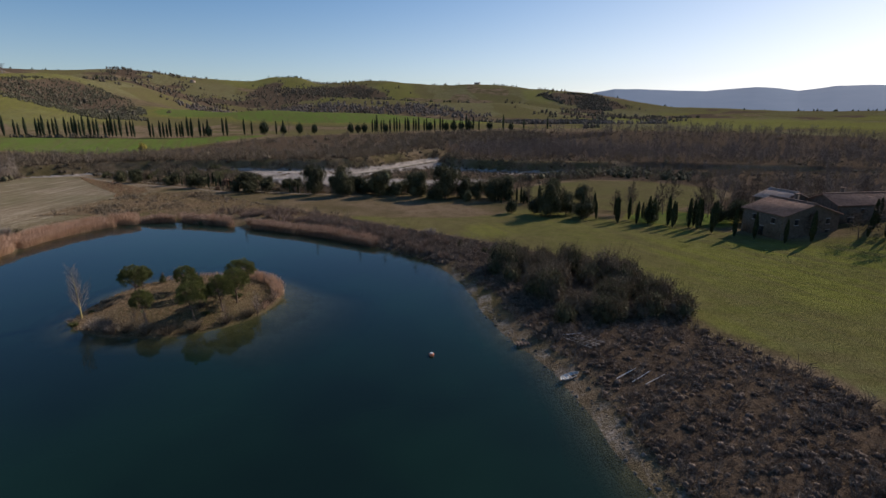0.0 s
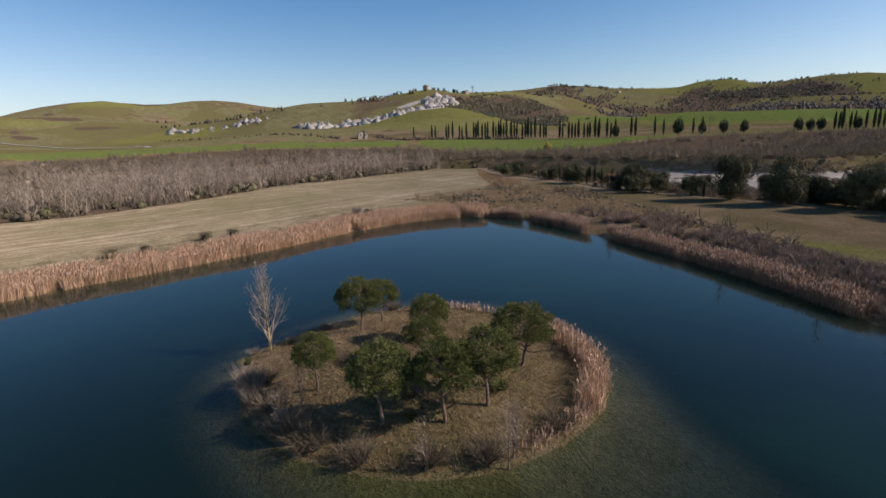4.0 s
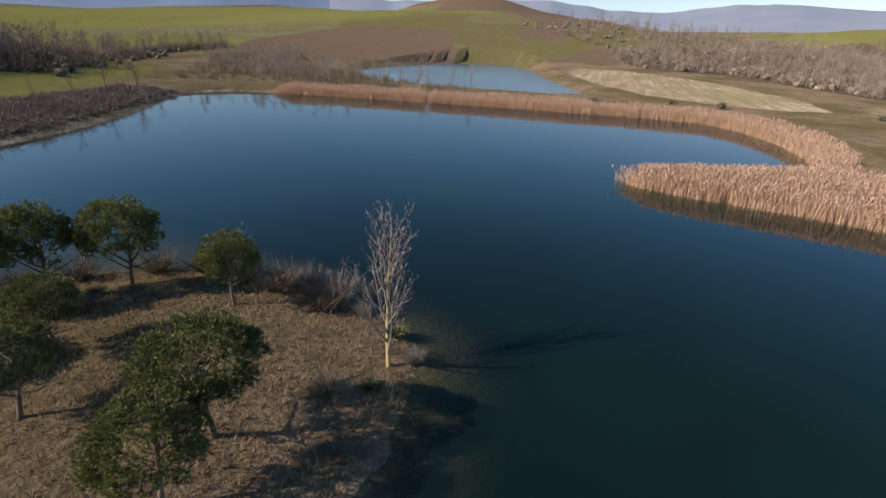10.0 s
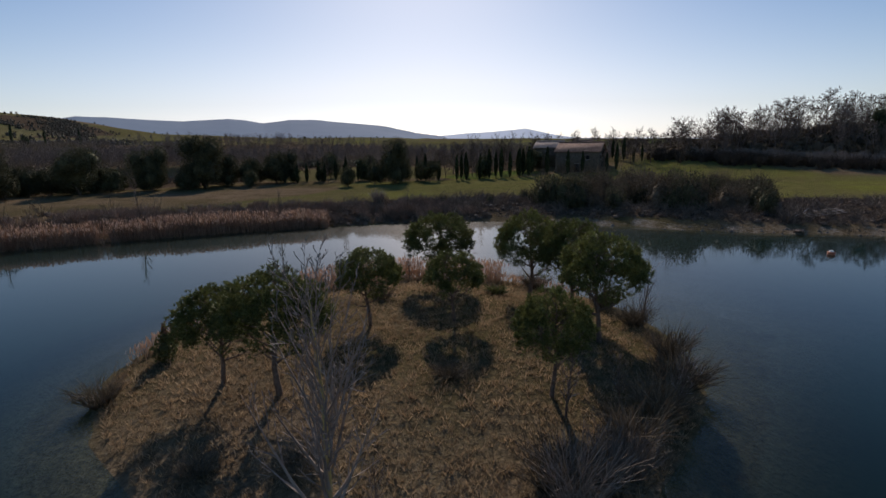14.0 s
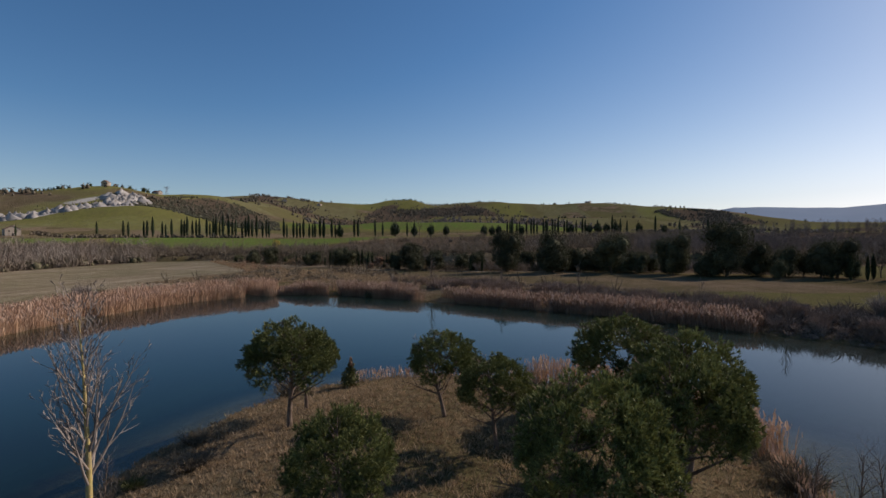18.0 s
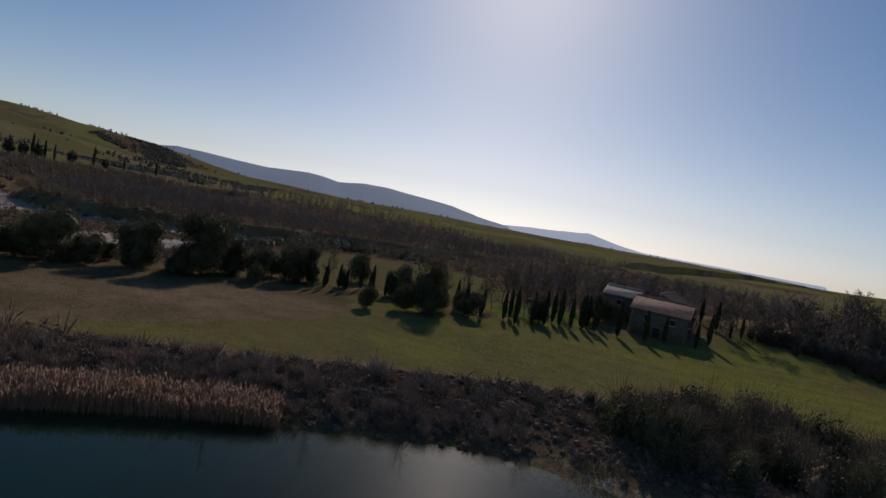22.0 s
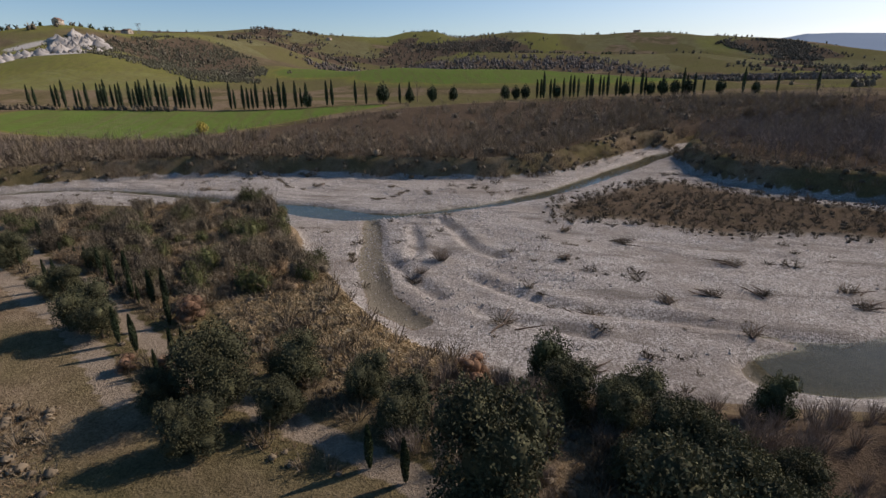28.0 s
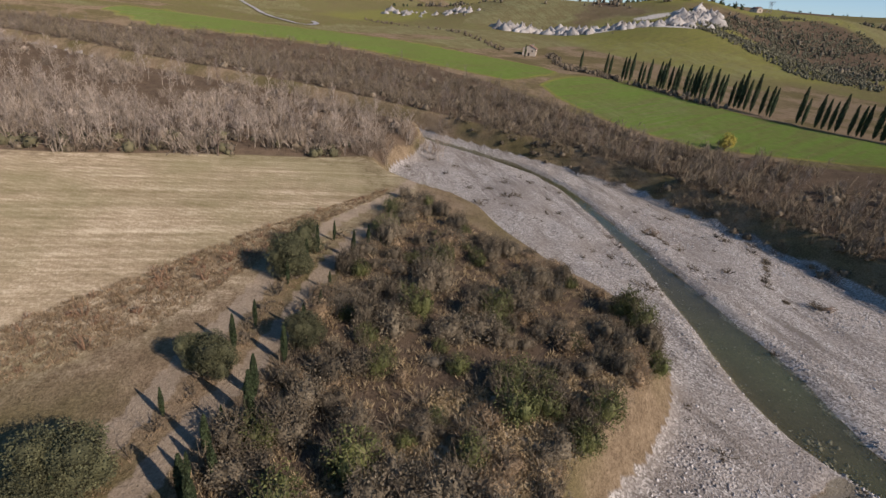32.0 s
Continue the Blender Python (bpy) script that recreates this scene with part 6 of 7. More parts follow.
plant(lone, [(x, y, s * (1.15 if x < -60 else 1.0), 0.55 if x < -60 else 1.0) for x, y, s in ((15.5, 101.4, 0.9), (17.5, 104, 0.8), (12.5, 100, 0.7), (35.6, 69.4, 1.55), (30.5, 69.6, 1.9), (32, 72.5, 1.6), (9, 106, 0.7), (4, 112, 0.7), (-70, 143, 0.9), (-66, 144.6, 0.8), (-63, 143, 0.8), (-80, 141, 0.7), (-100, 98, 0.8), (-101, 101, 0.7),
    (-103, 84, 0.8), (-102, 80, 0.7), (-105, 66, 0.8), (-104, 118, 0.6), (-106, 121, 0.7), (-104, 40, 1.0), (-101, 33, 1.0), (-99, 30, 1.2), (-97, 27, 0.9), (-106, 19, 1.2), (-107.5, 25, 1.3), (-110, 28, 1.0), (-108.5, 72, 1.1), (-108.5, 77, 0.9), (-111, 88, 1.2), (-110.5, 93, 1.1), (-107.5, 55, 0.8), (-107, 117, 1.0), (-107.5, 124, 1.1), (-90, -52, 1.2), (-79, -54, 1.0), (-122, -48, 1.0), (-60, -42, 0.9), (-30, -41, 0.8), (-5, -41, 0.9), (-85, -39, 0.9), (20, -40, 0.8))])
white = twig_bush(86, "pale_bush", "pale silvery leafless bush on the bank", "pale bushes", TWIG_PALE, 220, 2.0, 1.3, 0.02)
plant([white], [(-3.0, 120, 1.0, 1.0), (-109, 30, 0.9, 0.9), (-106, 22, 0.8, 1.0), (-108, 121, 0.9, 1.1), (31, 84, 0.8, 0.9)])
BRUSH = simple("thicket twigs", (0.08, 0.065, 0.042), (0.19, 0.153, 0.1), 0.25, 0.9, 0, 0.4, 0.3, 0.1)
thicket_kinds = [bush_kind(87, BRUSH, "brown leafless thicket bush", "thicket_bush", "bushes of the thicket"), bush_kind(88, OLIVE_LEAF, "olive green thicket bush", "olive_bush", "bushes of the thicket"),
    bush_kind(89, BRUSH, "brown leafless thicket bush", "thicket_bush", "bushes of the thicket", 1100, 2.0, 1.8), bush_kind(90, BRUSH, "tall brown thicket bush", "tall_thicket_bush", "bushes of the thicket", 1400, 3.0, 1.3),
    bush_kind(79, GRASS_DRY, "bush of dry tan stems", "dry_bush", "bushes of the thicket", 1100, 1.6, 1.6)]
def off_track(p, gap):
    """Those places that keep clear of the two tracks."""
    d = np.minimum(line_distance(p[:, 0], p[:, 1], TRACK)[0], line_distance(p[:, 0], p[:, 1], TRACK_OUTER)[0])
    return p[d > gap]


crowd = lambda x, y: np.clip(0.25 + 0.9 * step(y - 0.62 * x, 255, 300), 0, 1)
rng = np.random.RandomState(91)
plant(thicket_kinds, [(x, y, 0.65 + 0.95 * a * a, 0.75 + 0.45 * b) for (x, y), a, b in zip(off_track(spread(THICKET, 320, 92, crowd), 2.6)[:290], rng.rand(290), rng.rand(290))])

# ---- oaks and hedges on the eastern rise ----
OAK_TWIG = simple("oak twigs", (0.05, 0.037, 0.028), (0.12, 0.09, 0.068), 0.3, 0.9, 0, 0.3)
oak = [bare_proto(k, 12.5, ((5, 18, 0.52, 55, 0.1, 0.02, 0.22), (4, 9, 0.5, 42, 0.16, 0.05, 0.15), (3, 5, 0.55, 38, 0.18, 0.04, 0.1), (2, 0, 0, 0, 0.18, 0.03, 0)), "bare_oak", "broad leafless oak on the grassy rise", "oaks on the rise", OAK_TWIG, BARK, 0.07) for k in (95, 96)]
plant(oak, [(x, y, 0.86 * s, 0.95) for x, y, s in ((92, 101, 0.85), (97, 95, 0.95), (101, 88, 0.8), (104, 82, 0.9), (108, 76, 0.85), (111, 68, 1.05), (114, 61, 1.1), (113, 53, 0.95), (116, 47, 1.0), (112, 40, 0.95), (110, 33, 0.9), (106, 26, 0.9), (120, 85, 0.9),
    (126, 70, 0.9), (100, 110, 0.7), (118, 20, 0.9), (84, 112, 0.5), (90, 106, 0.6), (99, 80, 0.7), (104, 70, 0.7), (107, 58, 0.75), (106, 46, 0.75), (103, 36, 0.8), (100, 26, 0.8), (98, 16, 0.8), (112, 10, 0.8), (124, 55, 0.95))])

# ---- bare trees and evergreens round the lawn ----
lawn_trees = [bare_proto(k, 8.5, ((5, 16, 0.48, 40, 0.07, 0.04, 0.18), (4, 8, 0.5, 38, 0.14, 0.06, 0.15), (3, 4, 0.55, 36, 0.16, 0.05, 0.1), (2, 0, 0, 0, 0.16, 0.04, 0)), "lawn_tree", "leafless tree with a fine dark crown behind the cypresses", "bare trees round the lawn", OAK_TWIG, BARK, 0.04) for k in (360, 361)]
plant(lawn_trees, [(x, y, s, 1.0) for x, y, s in ((77, 148, 1.0), (76, 142, 0.9), (86, 144, 1.05), (80, 137, 0.85), (92, 137, 1.0), (66, 149, 1.0), (57, 149, 0.85), (51, 148, 0.8), (62, 143, 0.75), (70, 138, 0.8), (97, 141, 1.1), (104, 138, 1.1), (112, 133, 1.1),
    (45, 155, 0.8), (60, 160, 0.9), (71, 156, 1.0), (82, 155, 1.1), (93, 150, 1.1), (38, 161, 0.7), (29, 168, 0.7), (22, 183, 0.8), (30, 178, 0.8), (100, 100, 0.8), (103, 107, 0.9), (112, 118, 1.0), (117, 126, 1.1))])
plant([holm_proto(362, None, "dark round evergreen behind the cypress row", "dark_evergreen", "evergreens round the lawn", 9000, 0.1)],
    [(x, y, h / 6.6, 1.3) for x, y, h in ((37, 149, 6.5), (27.5, 149.5, 5.0), (17, 174, 7.5), (39, 178, 7.0), (12, 178, 6.5), (43, 147, 5.0), (21, 152, 4.4), (47, 170, 6.0), (74, 133, 5.0), (8.5, 172.5, 4.0))])
pale_hedge = eased([(98, 90), (95, 82), (93, 74), (91.5, 62), (90, 50)])
low_hedge = eased([(98, 101), (92, 88), (88, 75), (85, 60), (84, 46), (84, 36), (82, 24), (86, 8)])
for name, line, count, wander, size, mat, label in (("pale_hedge", pale_hedge, 170, 1.2, 0.8, TWIG_PALE, "pale tan brambles along the rise"), ("low_hedge", low_hedge, 420, 1.3, 0.95, OAK_TWIG, "dark low hedge below the oaks")):
    r = np.random.RandomState(count)
    t = r.rand(count) * (len(line) - 1)
    q = np.stack([np.interp(t, range(len(line)), line[:, k]) for k in (0, 1)], 1) + r.normal(size=(count, 2)) * wander
    strewn(name, [shrub_shape(k, 60, 2.0, 1.2, 0.03) for k in (364, 365, 366)], q, size * (0.6 + 0.7 * r.rand(count)), mat, label, "hedge", count + 1, 0.1)

# ---- pale poplars at the western wood's edge ----
pale = [bare_proto(k, 9.0, UPRIGHT, "bare_poplar", "tall pale leafless poplar at the wood's edge", "poplars of the western wood", TWIG_PALE, None, 0.03) for k in (97, 98)]
plant(pale, [(x, y, s, 1.0) for x, y, s in ((-196.7, 191.2, 1.0), (-194.6, 205.3, 1.1), (-194.2, 177.2, 0.9), (-202.3, 235.4, 0.8), (-224.2, 340.9, 0.8), (-293.2, 217.9, 1.0), (-308, 191.9, 1.1), (-259.2, 276.5, 0.8), (-295.7, 166.7, 1.1),
    (-312.5, 268.1, 0.9), (-199, 204, 0.9), (-205, 190.6, 0.8), (-180, 90, 1.0), (-176, 62, 1.1), (-184, 120, 0.9), (-172, 28, 1.0), (-168, 0, 1.1), (-162, -40, 1.0), (-170, -70, 1.0), (-190, 150, 1.0))])

# ---- joined growth: woods, scrub, grass, stones ----
wild = [wood_shape(k, k % 3 != 0) for k in range(101, 107)]
stands = [stand_shape(k) for k in (107, 108, 109, 110)]
under = [shrub_shape(k, 13, 2.0, 1.5, 0.045) for k in (111, 112, 113)]
brush = [dome_shape(k, 26, 1.6, 1.4, 0.34, False) for k in (114, 115, 116)]


def wood_of(name, area, trees, low, seed, label, keep=None, mat=None, tall=(0.75, 1.2), floor=None):
    p = spread(area, trees, seed, keep)
    s = tall[0] + (tall[1] - tall[0]) * np.random.RandomState(seed).rand(len(p)) * (0.5 + 0.5 * scatter_noise(p[:, 0], p[:, 1], 26, seed))
    strewn(name, wild, p, s, mat or TWIG, label, "wood", seed + 1, 0.1)
    q = spread(area, low, seed + 2, keep)
    s = 0.7 + 1.1 * np.random.RandomState(seed + 3).rand(len(q))
    strewn(name + "_undergrowth", stands * 2 + under + brush[:2], q, s, floor or SCRUB, "brown undergrowth below the bare trees", "undergrowth", seed + 4, 0.1)


LIGHT_TWIG = simple("tan bare twigs", (0.22, 0.176, 0.133), (0.4, 0.325, 0.252), 0.1, 0.9, 0, 0.45)
DARK_TWIG = simple("dark bare twigs", (0.115, 0.09, 0.075), (0.225, 0.182, 0.155), 0.1, 0.9, 0, 0.3)
south_plain = [(-169, -91), (-145.6, -97.5), (-123.5, -201.5), (-71.5, -221), (-52, -318.5), (39, -429), (-130, -780), (-546, -624), (-546, -260), (-429, -195)]
q = spread(south_plain, 2200, 117, lambda x, y: 0.3 + 0.7 * (1 - step(-y, 150, 330)))
LIGHT_BRUSH = simple("tan far brush", (0.14, 0.108, 0.076), (0.34, 0.27, 0.198), 0.1, 0.9, 0, 0.3)
strewn("wood_south", wild[:2] + stands + brush, q, 0.9 + 1.0 * np.random.RandomState(118).rand(len(q)), LIGHT_BRUSH, "tan leafless wood on the southern plain", "wood", 119, 0.1)
near_field = lambda x, y: (0.25 + 0.75 * (1 - step(-inside(x, y, FIELD_WEST), 20, 90))) * (0.15 + 0.85 * step(scatter_noise(x, y, 17, 121), 0.3, 0.55))
p = spread(WOOD_WEST, 320, 355, lambda x, y: near_field(x, y) * step(scatter_noise(x, y, 23, 356), 0.35, 0.6))
strewn("wood_west_willows", wild, p, 0.6 + 0.6 * np.random.RandomState(357).rand(len(p)), DARK_TWIG, "darker bare willows scattered in the western wood", "wood", 358, 0.1)
wood_of("wood_west", WOOD_WEST, 2100, 3000, 120, "belt of leafless tan poplars and willows beyond the field", near_field, LIGHT_TWIG, (0.5, 1.45), LIGHT_BRUSH)
q = spread(WOOD_WEST, 9000, 126, lambda x, y: 1.0 * (np.abs(inside(x, y, FIELD_WEST) + 10) < 9) * (0.15 + 0.85 * step(scatter_noise(x, y, 12, 125), 0.35, 0.6)))
EDGE_OLIVE = simple("olive brush", (0.06, 0.056, 0.028), (0.15, 0.13, 0.07), 0.12, 0.9, 0, 0.4)
strewn("wood_edge_evergreens", [dome_shape(k, 70, 2.0, 1.4, 0.2, False) for k in (350, 351)], q[:220], 0.5 + 1.0 * np.random.RandomState(352).rand(len(q[:220])), EDGE_OLIVE, "dark olive bushes along the western wood's edge", "undergrowth", 353, 0.1)
q = q[220:760]
strewn("wood_edge_brush", brush + under, q, 0.5 + 0.9 * np.random.RandomState(127).rand(len(q)) ** 2, SCRUB, "dark brush along the edge of the western wood", "undergrowth", 128, 0.1)
near_river = lambda x, y: 0.12 + 0.88 * (1 - step(line_distance(x, y, STREAM)[0], 30, 110))
wood_of("wood_far", WOOD_FAR, 1900, 4200, 130, "brown leafless scrub wood beyond the river", near_river, None, (0.45, 0.95))
q = spread(BED + (BED - BED.mean(0)) * 0.12, 2900, 134, lambda x, y: 1.0 * (np.abs(inside(x, y, BED) + 6) < 8.0) * ((y > 9 + np.interp(x, STREAM[24:, 0], STREAM[24:, 1])) | ((x > -8) & (y > 296 + 0.12 * x))))
strewn("river_bank_scrub", stands + under + brush, q, 0.5 + 0.6 * np.random.RandomState(135).rand(len(q)), SCRUB, "brown scrub down the river's northern bank", "scrub", 136, 0.1)
fork = lambda x, y: y < np.interp(x, EAST_ARM[:, 0], EAST_ARM[:, 1])
p = spread(WOOD_EAST, 2300, 140, lambda x, y: (0.25 + 0.75 * (1 - step(np.hypot(x - 60, y - 230), 130, 260))) * (1.0 - (x < 14) * (y < 226)) * np.where(fork(x, y), 0.4, 1.0))
r = np.random.RandomState(141)
s = np.where(fork(p[:, 0], p[:, 1]) & (p[:, 1] > 170), 0.3 + 0.4 * r.rand(len(p)), (0.75 + 0.55 * r.rand(len(p))) * (0.75 + 0.4 * scatter_noise(p[:, 0], p[:, 1], 40, 142)))
strewn("wood_east", wild, p, s, DARK_TWIG, "dark leafless wood beyond the meadow", "wood", 143, 0.1)
q = spread(WOOD_EAST, 2700, 144, lambda x, y: (0.25 + 0.75 * (1 - step(np.hypot(x - 60, y - 230), 130, 260))) * (1.0 - (x < 14) * (y < 226)))
strewn("wood_east_undergrowth", stands * 2 + under + brush[:2], q, 0.5 + 0.6 * r.rand(len(q)), SCRUB, "brown undergrowth below the bare trees", "undergrowth", 145, 0.1)
fork_bank = [(10, 222), (28, 220), (45, 232), (80, 243), (115, 222), (135, 250), (95, 272), (78, 274), (58, 264), (36, 250)]
q = spread(fork_bank, 330, 146, lambda x, y: 0.25 + 0.75 * step(y - 0.5 * x, 205, 228))
strewn("fork_evergreens", [dome_shape(k, 90, 2.2, 1.5, 0.2, False) for k in (350, 351)], q, 0.6 + 0.9 * r.rand(len(q)), EDGE_OLIVE, "dark olive bushes on the bank above the river's fork", "undergrowth", 147, 0.1)
rise = [(91, 91), (98.8, 71.5), (94.9, 52), (85.8, 26), (96.2, -13), (130, -52), (153.4, -45.5), (145.6, 13), (130, 52), (119.6, 80.6), (109.2, 104)]
q = spread(rise, 1300, 150)
strewn("hedge_brush", under + brush, q, 0.8 + 0.9 * np.random.RandomState(151).rand(len(q)), SCRUB, "dark brush below the oaks", "undergrowth", 152)
p = spread(rise, 330, 153, lambda x, y: (x < 115) * 1.0)
strewn("hedge_trees", wild, p, 0.6 + 0.6 * np.random.RandomState(154).rand(len(p)), DARK_TWIG, "slender bare trees among the brush", "wood", 155)
south = [(-33.8, -52), (39, -44.2), (65, -36.4), (91, -78), (156, -156), (130, -208), (65, -117), (-13, -67.6)]
p = spread(south, 240, 156)
strewn("south_wood", wild, p, 0.4 + 0.5 * np.random.RandomState(157).rand(len(p)), TWIG, "bare trees between the lake and the pond", "wood", 158)
q = spread(south, 700, 159)
strewn("south_brush", stands + under, q, 0.35 + 0.45 * np.random.RandomState(160).rand(len(q)), SCRUB, "low brush between the lake and the pond", "undergrowth", 161)

gully = eased([(92, -4), (105, -30), (130, -62), (155, -92), (178, -130), (190, -160), (186, -195)])
r = np.random.RandomState(162)
t = r.rand(420) * (len(gully) - 1)
q = np.stack([np.interp(t, range(len(gully)), gully[:, k]) for k in (0, 1)], 1) + r.normal(size=(420, 2)) * 6
strewn("gully_trees", wild, q[:110], 0.6 + 0.7 * r.rand(110), DARK_TWIG, "bare trees along the wooded gully", "wood", 163)
strewn("gully_brush", stands + brush * 2, q[110:], 0.7 + 0.9 * r.rand(310), SCRUB, "dark brush filling the wooded gully", "undergrowth", 164)
plant([bare_proto(165, 7.5, WILD, "shore_tree", "leafless spreading tree on the lake's shore", "trees on the southeastern shore", TWIG, None, 0.018)],
    [(41, 14, 0.9, 1.0), (39, 23, 0.7, 1.0), (48, 1, 1.0, 1.0), (47, -7, 0.8, 1.0), (53, -12, 1.1, 1.0), (57, -22, 0.8, 1.0), (36, 33, 0.6, 1.0)])

# tall dead weeds and saplings behind the northern reeds
WEED = simple("russet weed stalks", (0.17, 0.12, 0.088), (0.33, 0.24, 0.178), 0.3, 0.9, 0, 0.4)
weedy = [(-72, 150), (-52, 144), (-31, 130), (-13, 115.5), (0, 103), (7, 108), (-8, 124), (-30, 143), (-50, 154), (-70, 158)]
q = spread(weedy, 430, 166, lambda x, y: 0.2 + 0.8 * step(scatter_noise(x, y, 7, 167), 0.35, 0.6))
strewn("tall_weeds", [shrub_shape(k, 70, 1.9, 1.1, 0.02) for k in (168, 169, 170)], q, 0.35 + 0.45 * np.random.RandomState(168).rand(len(q)), WEED, "tall russet dead weeds behind the reeds", "weeds", 169, 0.05)
plant([bare_proto(166, 4.4, UPRIGHT, "bank_sapling", "thin leafless sapling behind the reeds", "saplings on the northern bank", TWIG, None, 0.014)],
    [(-14, 116.5, 0.9, 1.0), (-21, 122, 1.1, 1.0), (1.5, 103, 0.8, 1.0), (-34, 133, 1.2, 1.0), (-6.5, 111, 1.0, 1.0), (-46, 141.5, 0.9, 1.0), (-60, 149, 1.2, 1.0)])

# scrub of the banks
heath = [dome_shape(k, 24, 0.7, 0.75, 0.18, False) for k in (171, 172, 173)]
HEATH = simple("grey-brown heath", (0.085, 0.064, 0.048), (0.205, 0.153, 0.115), 0.22, 0.9, 0, 0.45, 0, 0.1)
fuzz = [shrub_shape(k, 16, 0.8, 0.7, 0.018) for k in (340, 341, 342)]
q = spread(SHORE_EAST, 16000, 174, lambda x, y: 0.55 + 0.45 * step(scatter_noise(x, y, 4, 343) * 0.6 + scatter_noise(x, y, 11, 344) * 0.4, 0.35, 0.6))
strewn("bank_twigs", fuzz, q[12500:], 0.45 + 1.2 * np.random.RandomState(345).rand(len(q) - 12500) ** 3, TWIG, "fine grey twigs standing among the heath", "scrub", 346, 0.05)
q = q[:12500]
strewn("bank_scrub", heath * 2 + fuzz * 2, q, 0.22 + 0.6 * np.random.RandomState(175).rand(len(q)) ** 2, HEATH, "grey-brown heath and scrub on the stony bank", "scrub", 176, 0.1)
q = spread(SHORE_NORTH, 900, 177, lambda x, y: 0.1 + 0.9 * step(scatter_noise(x, y, 9, 176), 0.45, 0.65))
strewn("north_scrub", heath + heath + under[:1], q, 0.3 + 0.8 * np.random.RandomState(178).rand(len(q)) ** 2, SCRUB, "low brown scrub between reeds and track", "scrub", 179, 0.1)
verge = [(-65, 191.1), (-91, 198.9), (-109.2, 209.3), (-127.4, 217.1), (-145.6, 224.9), (-163.8, 243.1), (-153.4, 239.2), (-135.2, 230.1), (-117, 223.6), (-101.4, 217.1), (-85.8, 208), (-52, 213.2), (-39, 208), (-26, 195), (-44.2, 191.1)]
q = off_track(spread(verge, 900, 180), 2.4)
strewn("verge_scrub", heath + under, q, 0.4 + 0.5 * np.random.RandomState(181).rand(len(q)), SCRUB, "brown scrub on the verges of the track", "scrub", 182, 0.1)
q = spread(BAR, 1500, 183)
strewn("river_bar_scrub", heath + under, q, 0.4 + 0.5 * np.random.RandomState(184).rand(len(q)), SCRUB, "brown scrub on the vegetated river bar", "scrub", 185, 0.1)
q = spread(BED, 700, 186, lambda x, y: step(scatter_noise(x, y, 16, 187), 0.42, 0.7) * (inside(x, y, BAR) < 0) * (height(x, y) > -6.1))
strewn("bed_tufts", [shrub_shape(187, 20, 0.5, 0.8, 0.03), shrub_shape(188, 26, 0.22, 1.3, 0.035), shrub_shape(189, 26, 0.16, 1.0, 0.04)], q, 0.5 + 1.3 * np.random.RandomState(189).rand(len(q)) ** 3, SCRUB, "dry tufts and small debris on the gravel", "tufts", 190, 0.05)

q = spread([(-60, 206), (-42, 214), (-20, 211), (0, 220), (14, 212), (4, 200), (-16, 191), (-44, 189), (-60, 196)], 260, 226)
strewn("bank_thicket", [shrub_shape(k, 70, 2.6, 1.3, 0.017) for k in (227, 228, 229)], q, 0.4 + 0.55 * np.random.RandomState(230).rand(len(q)), TWIG, "grey-brown bare thicket on the bank above the river", "scrub", 231, 0.1)

# dry grass
TUSSOCK = simple("straw tussock", (0.27, 0.2, 0.108), (0.48, 0.37, 0.215), 0.6, 0.9, 0, 0.35, 0, 0.25)
tufts = []
for k in (191, 192, 193):
    r = np.random.RandomState(k)
    a = r.rand(9) * 6.28
    base = np.stack([0.12 * np.cos(a), 0.12 * np.sin(a), 0 * a], 1)
    tip = base + np.stack([0.22 * np.cos(a), 0.22 * np.sin(a), 0.2 + 0.22 * r.rand(9)], 1)
    tufts.append(ribbons(base, tip, 0.03, 0.006, r))
q = spread(ISLAND, 9500, 194)
strewn("island_grass", tufts, q, 0.3 + 0.45 * np.random.RandomState(195).rand(len(q)), GRASS_DRY, "tawny dry grass on the island", "grass", 196, 0.03)
q = spread(THICKET, 6000, 197, lambda x, y: 1 - 0.8 * step(y - 0.62 * x, 255, 300))
strewn("thicket_grass", tufts, q, 0.8 + 1.2 * np.random.RandomState(198).rand(len(q)), TUSSOCK, "tawny tussocks on the slope by the river", "grass", 199, 0.03)
q = np.concatenate([spread(SHORE_NORTH, 9000, 200), off_track(spread(verge, 3000, 201), 1.6)])
strewn("verge_grass", tufts, q, 0.5 + 0.7 * np.random.RandomState(202).rand(len(q)), GRASS_DRY, "dry grass on the northern bank and verges", "grass", 203, 0.03)

# tussocks and low bushes on the open slope above the river
tussocks = []
for k in (232, 233, 234):
    r = np.random.RandomState(k)
    a = r.rand(11) * 6.28
    ring = np.stack([np.cos(a), np.sin(a), 0 * a], 1)
    mid = ring * (0.16 + 0.08 * r.rand(11))[:, None] + (0, 0, 0.3)
    tussocks.append(joined(ribbons(ring * 0.05, mid, 0.05, 0.055, r), ribbons(mid, ring * (0.42 + 0.15 * r.rand(11))[:, None] + (0, 0, 0.1), 0.055, 0.015, r)))
q = spread(SLOPE, 6600, 204)
strewn("slope_tussocks", tussocks, q, 0.55 + 0.8 * np.random.RandomState(205).rand(len(q)) ** 1.5, TUSSOCK, "straw-coloured tussocks on the slope above the river", "grass", 206, 0.03)
q = off_track(spread(SLOPE, 260, 207), 2.5)
strewn("slope_heath", heath + under, q, 0.5 + 0.7 * np.random.RandomState(208).rand(len(q)) ** 2, SCRUB, "brown heath scattered over the slope", "scrub", 209, 0.1)
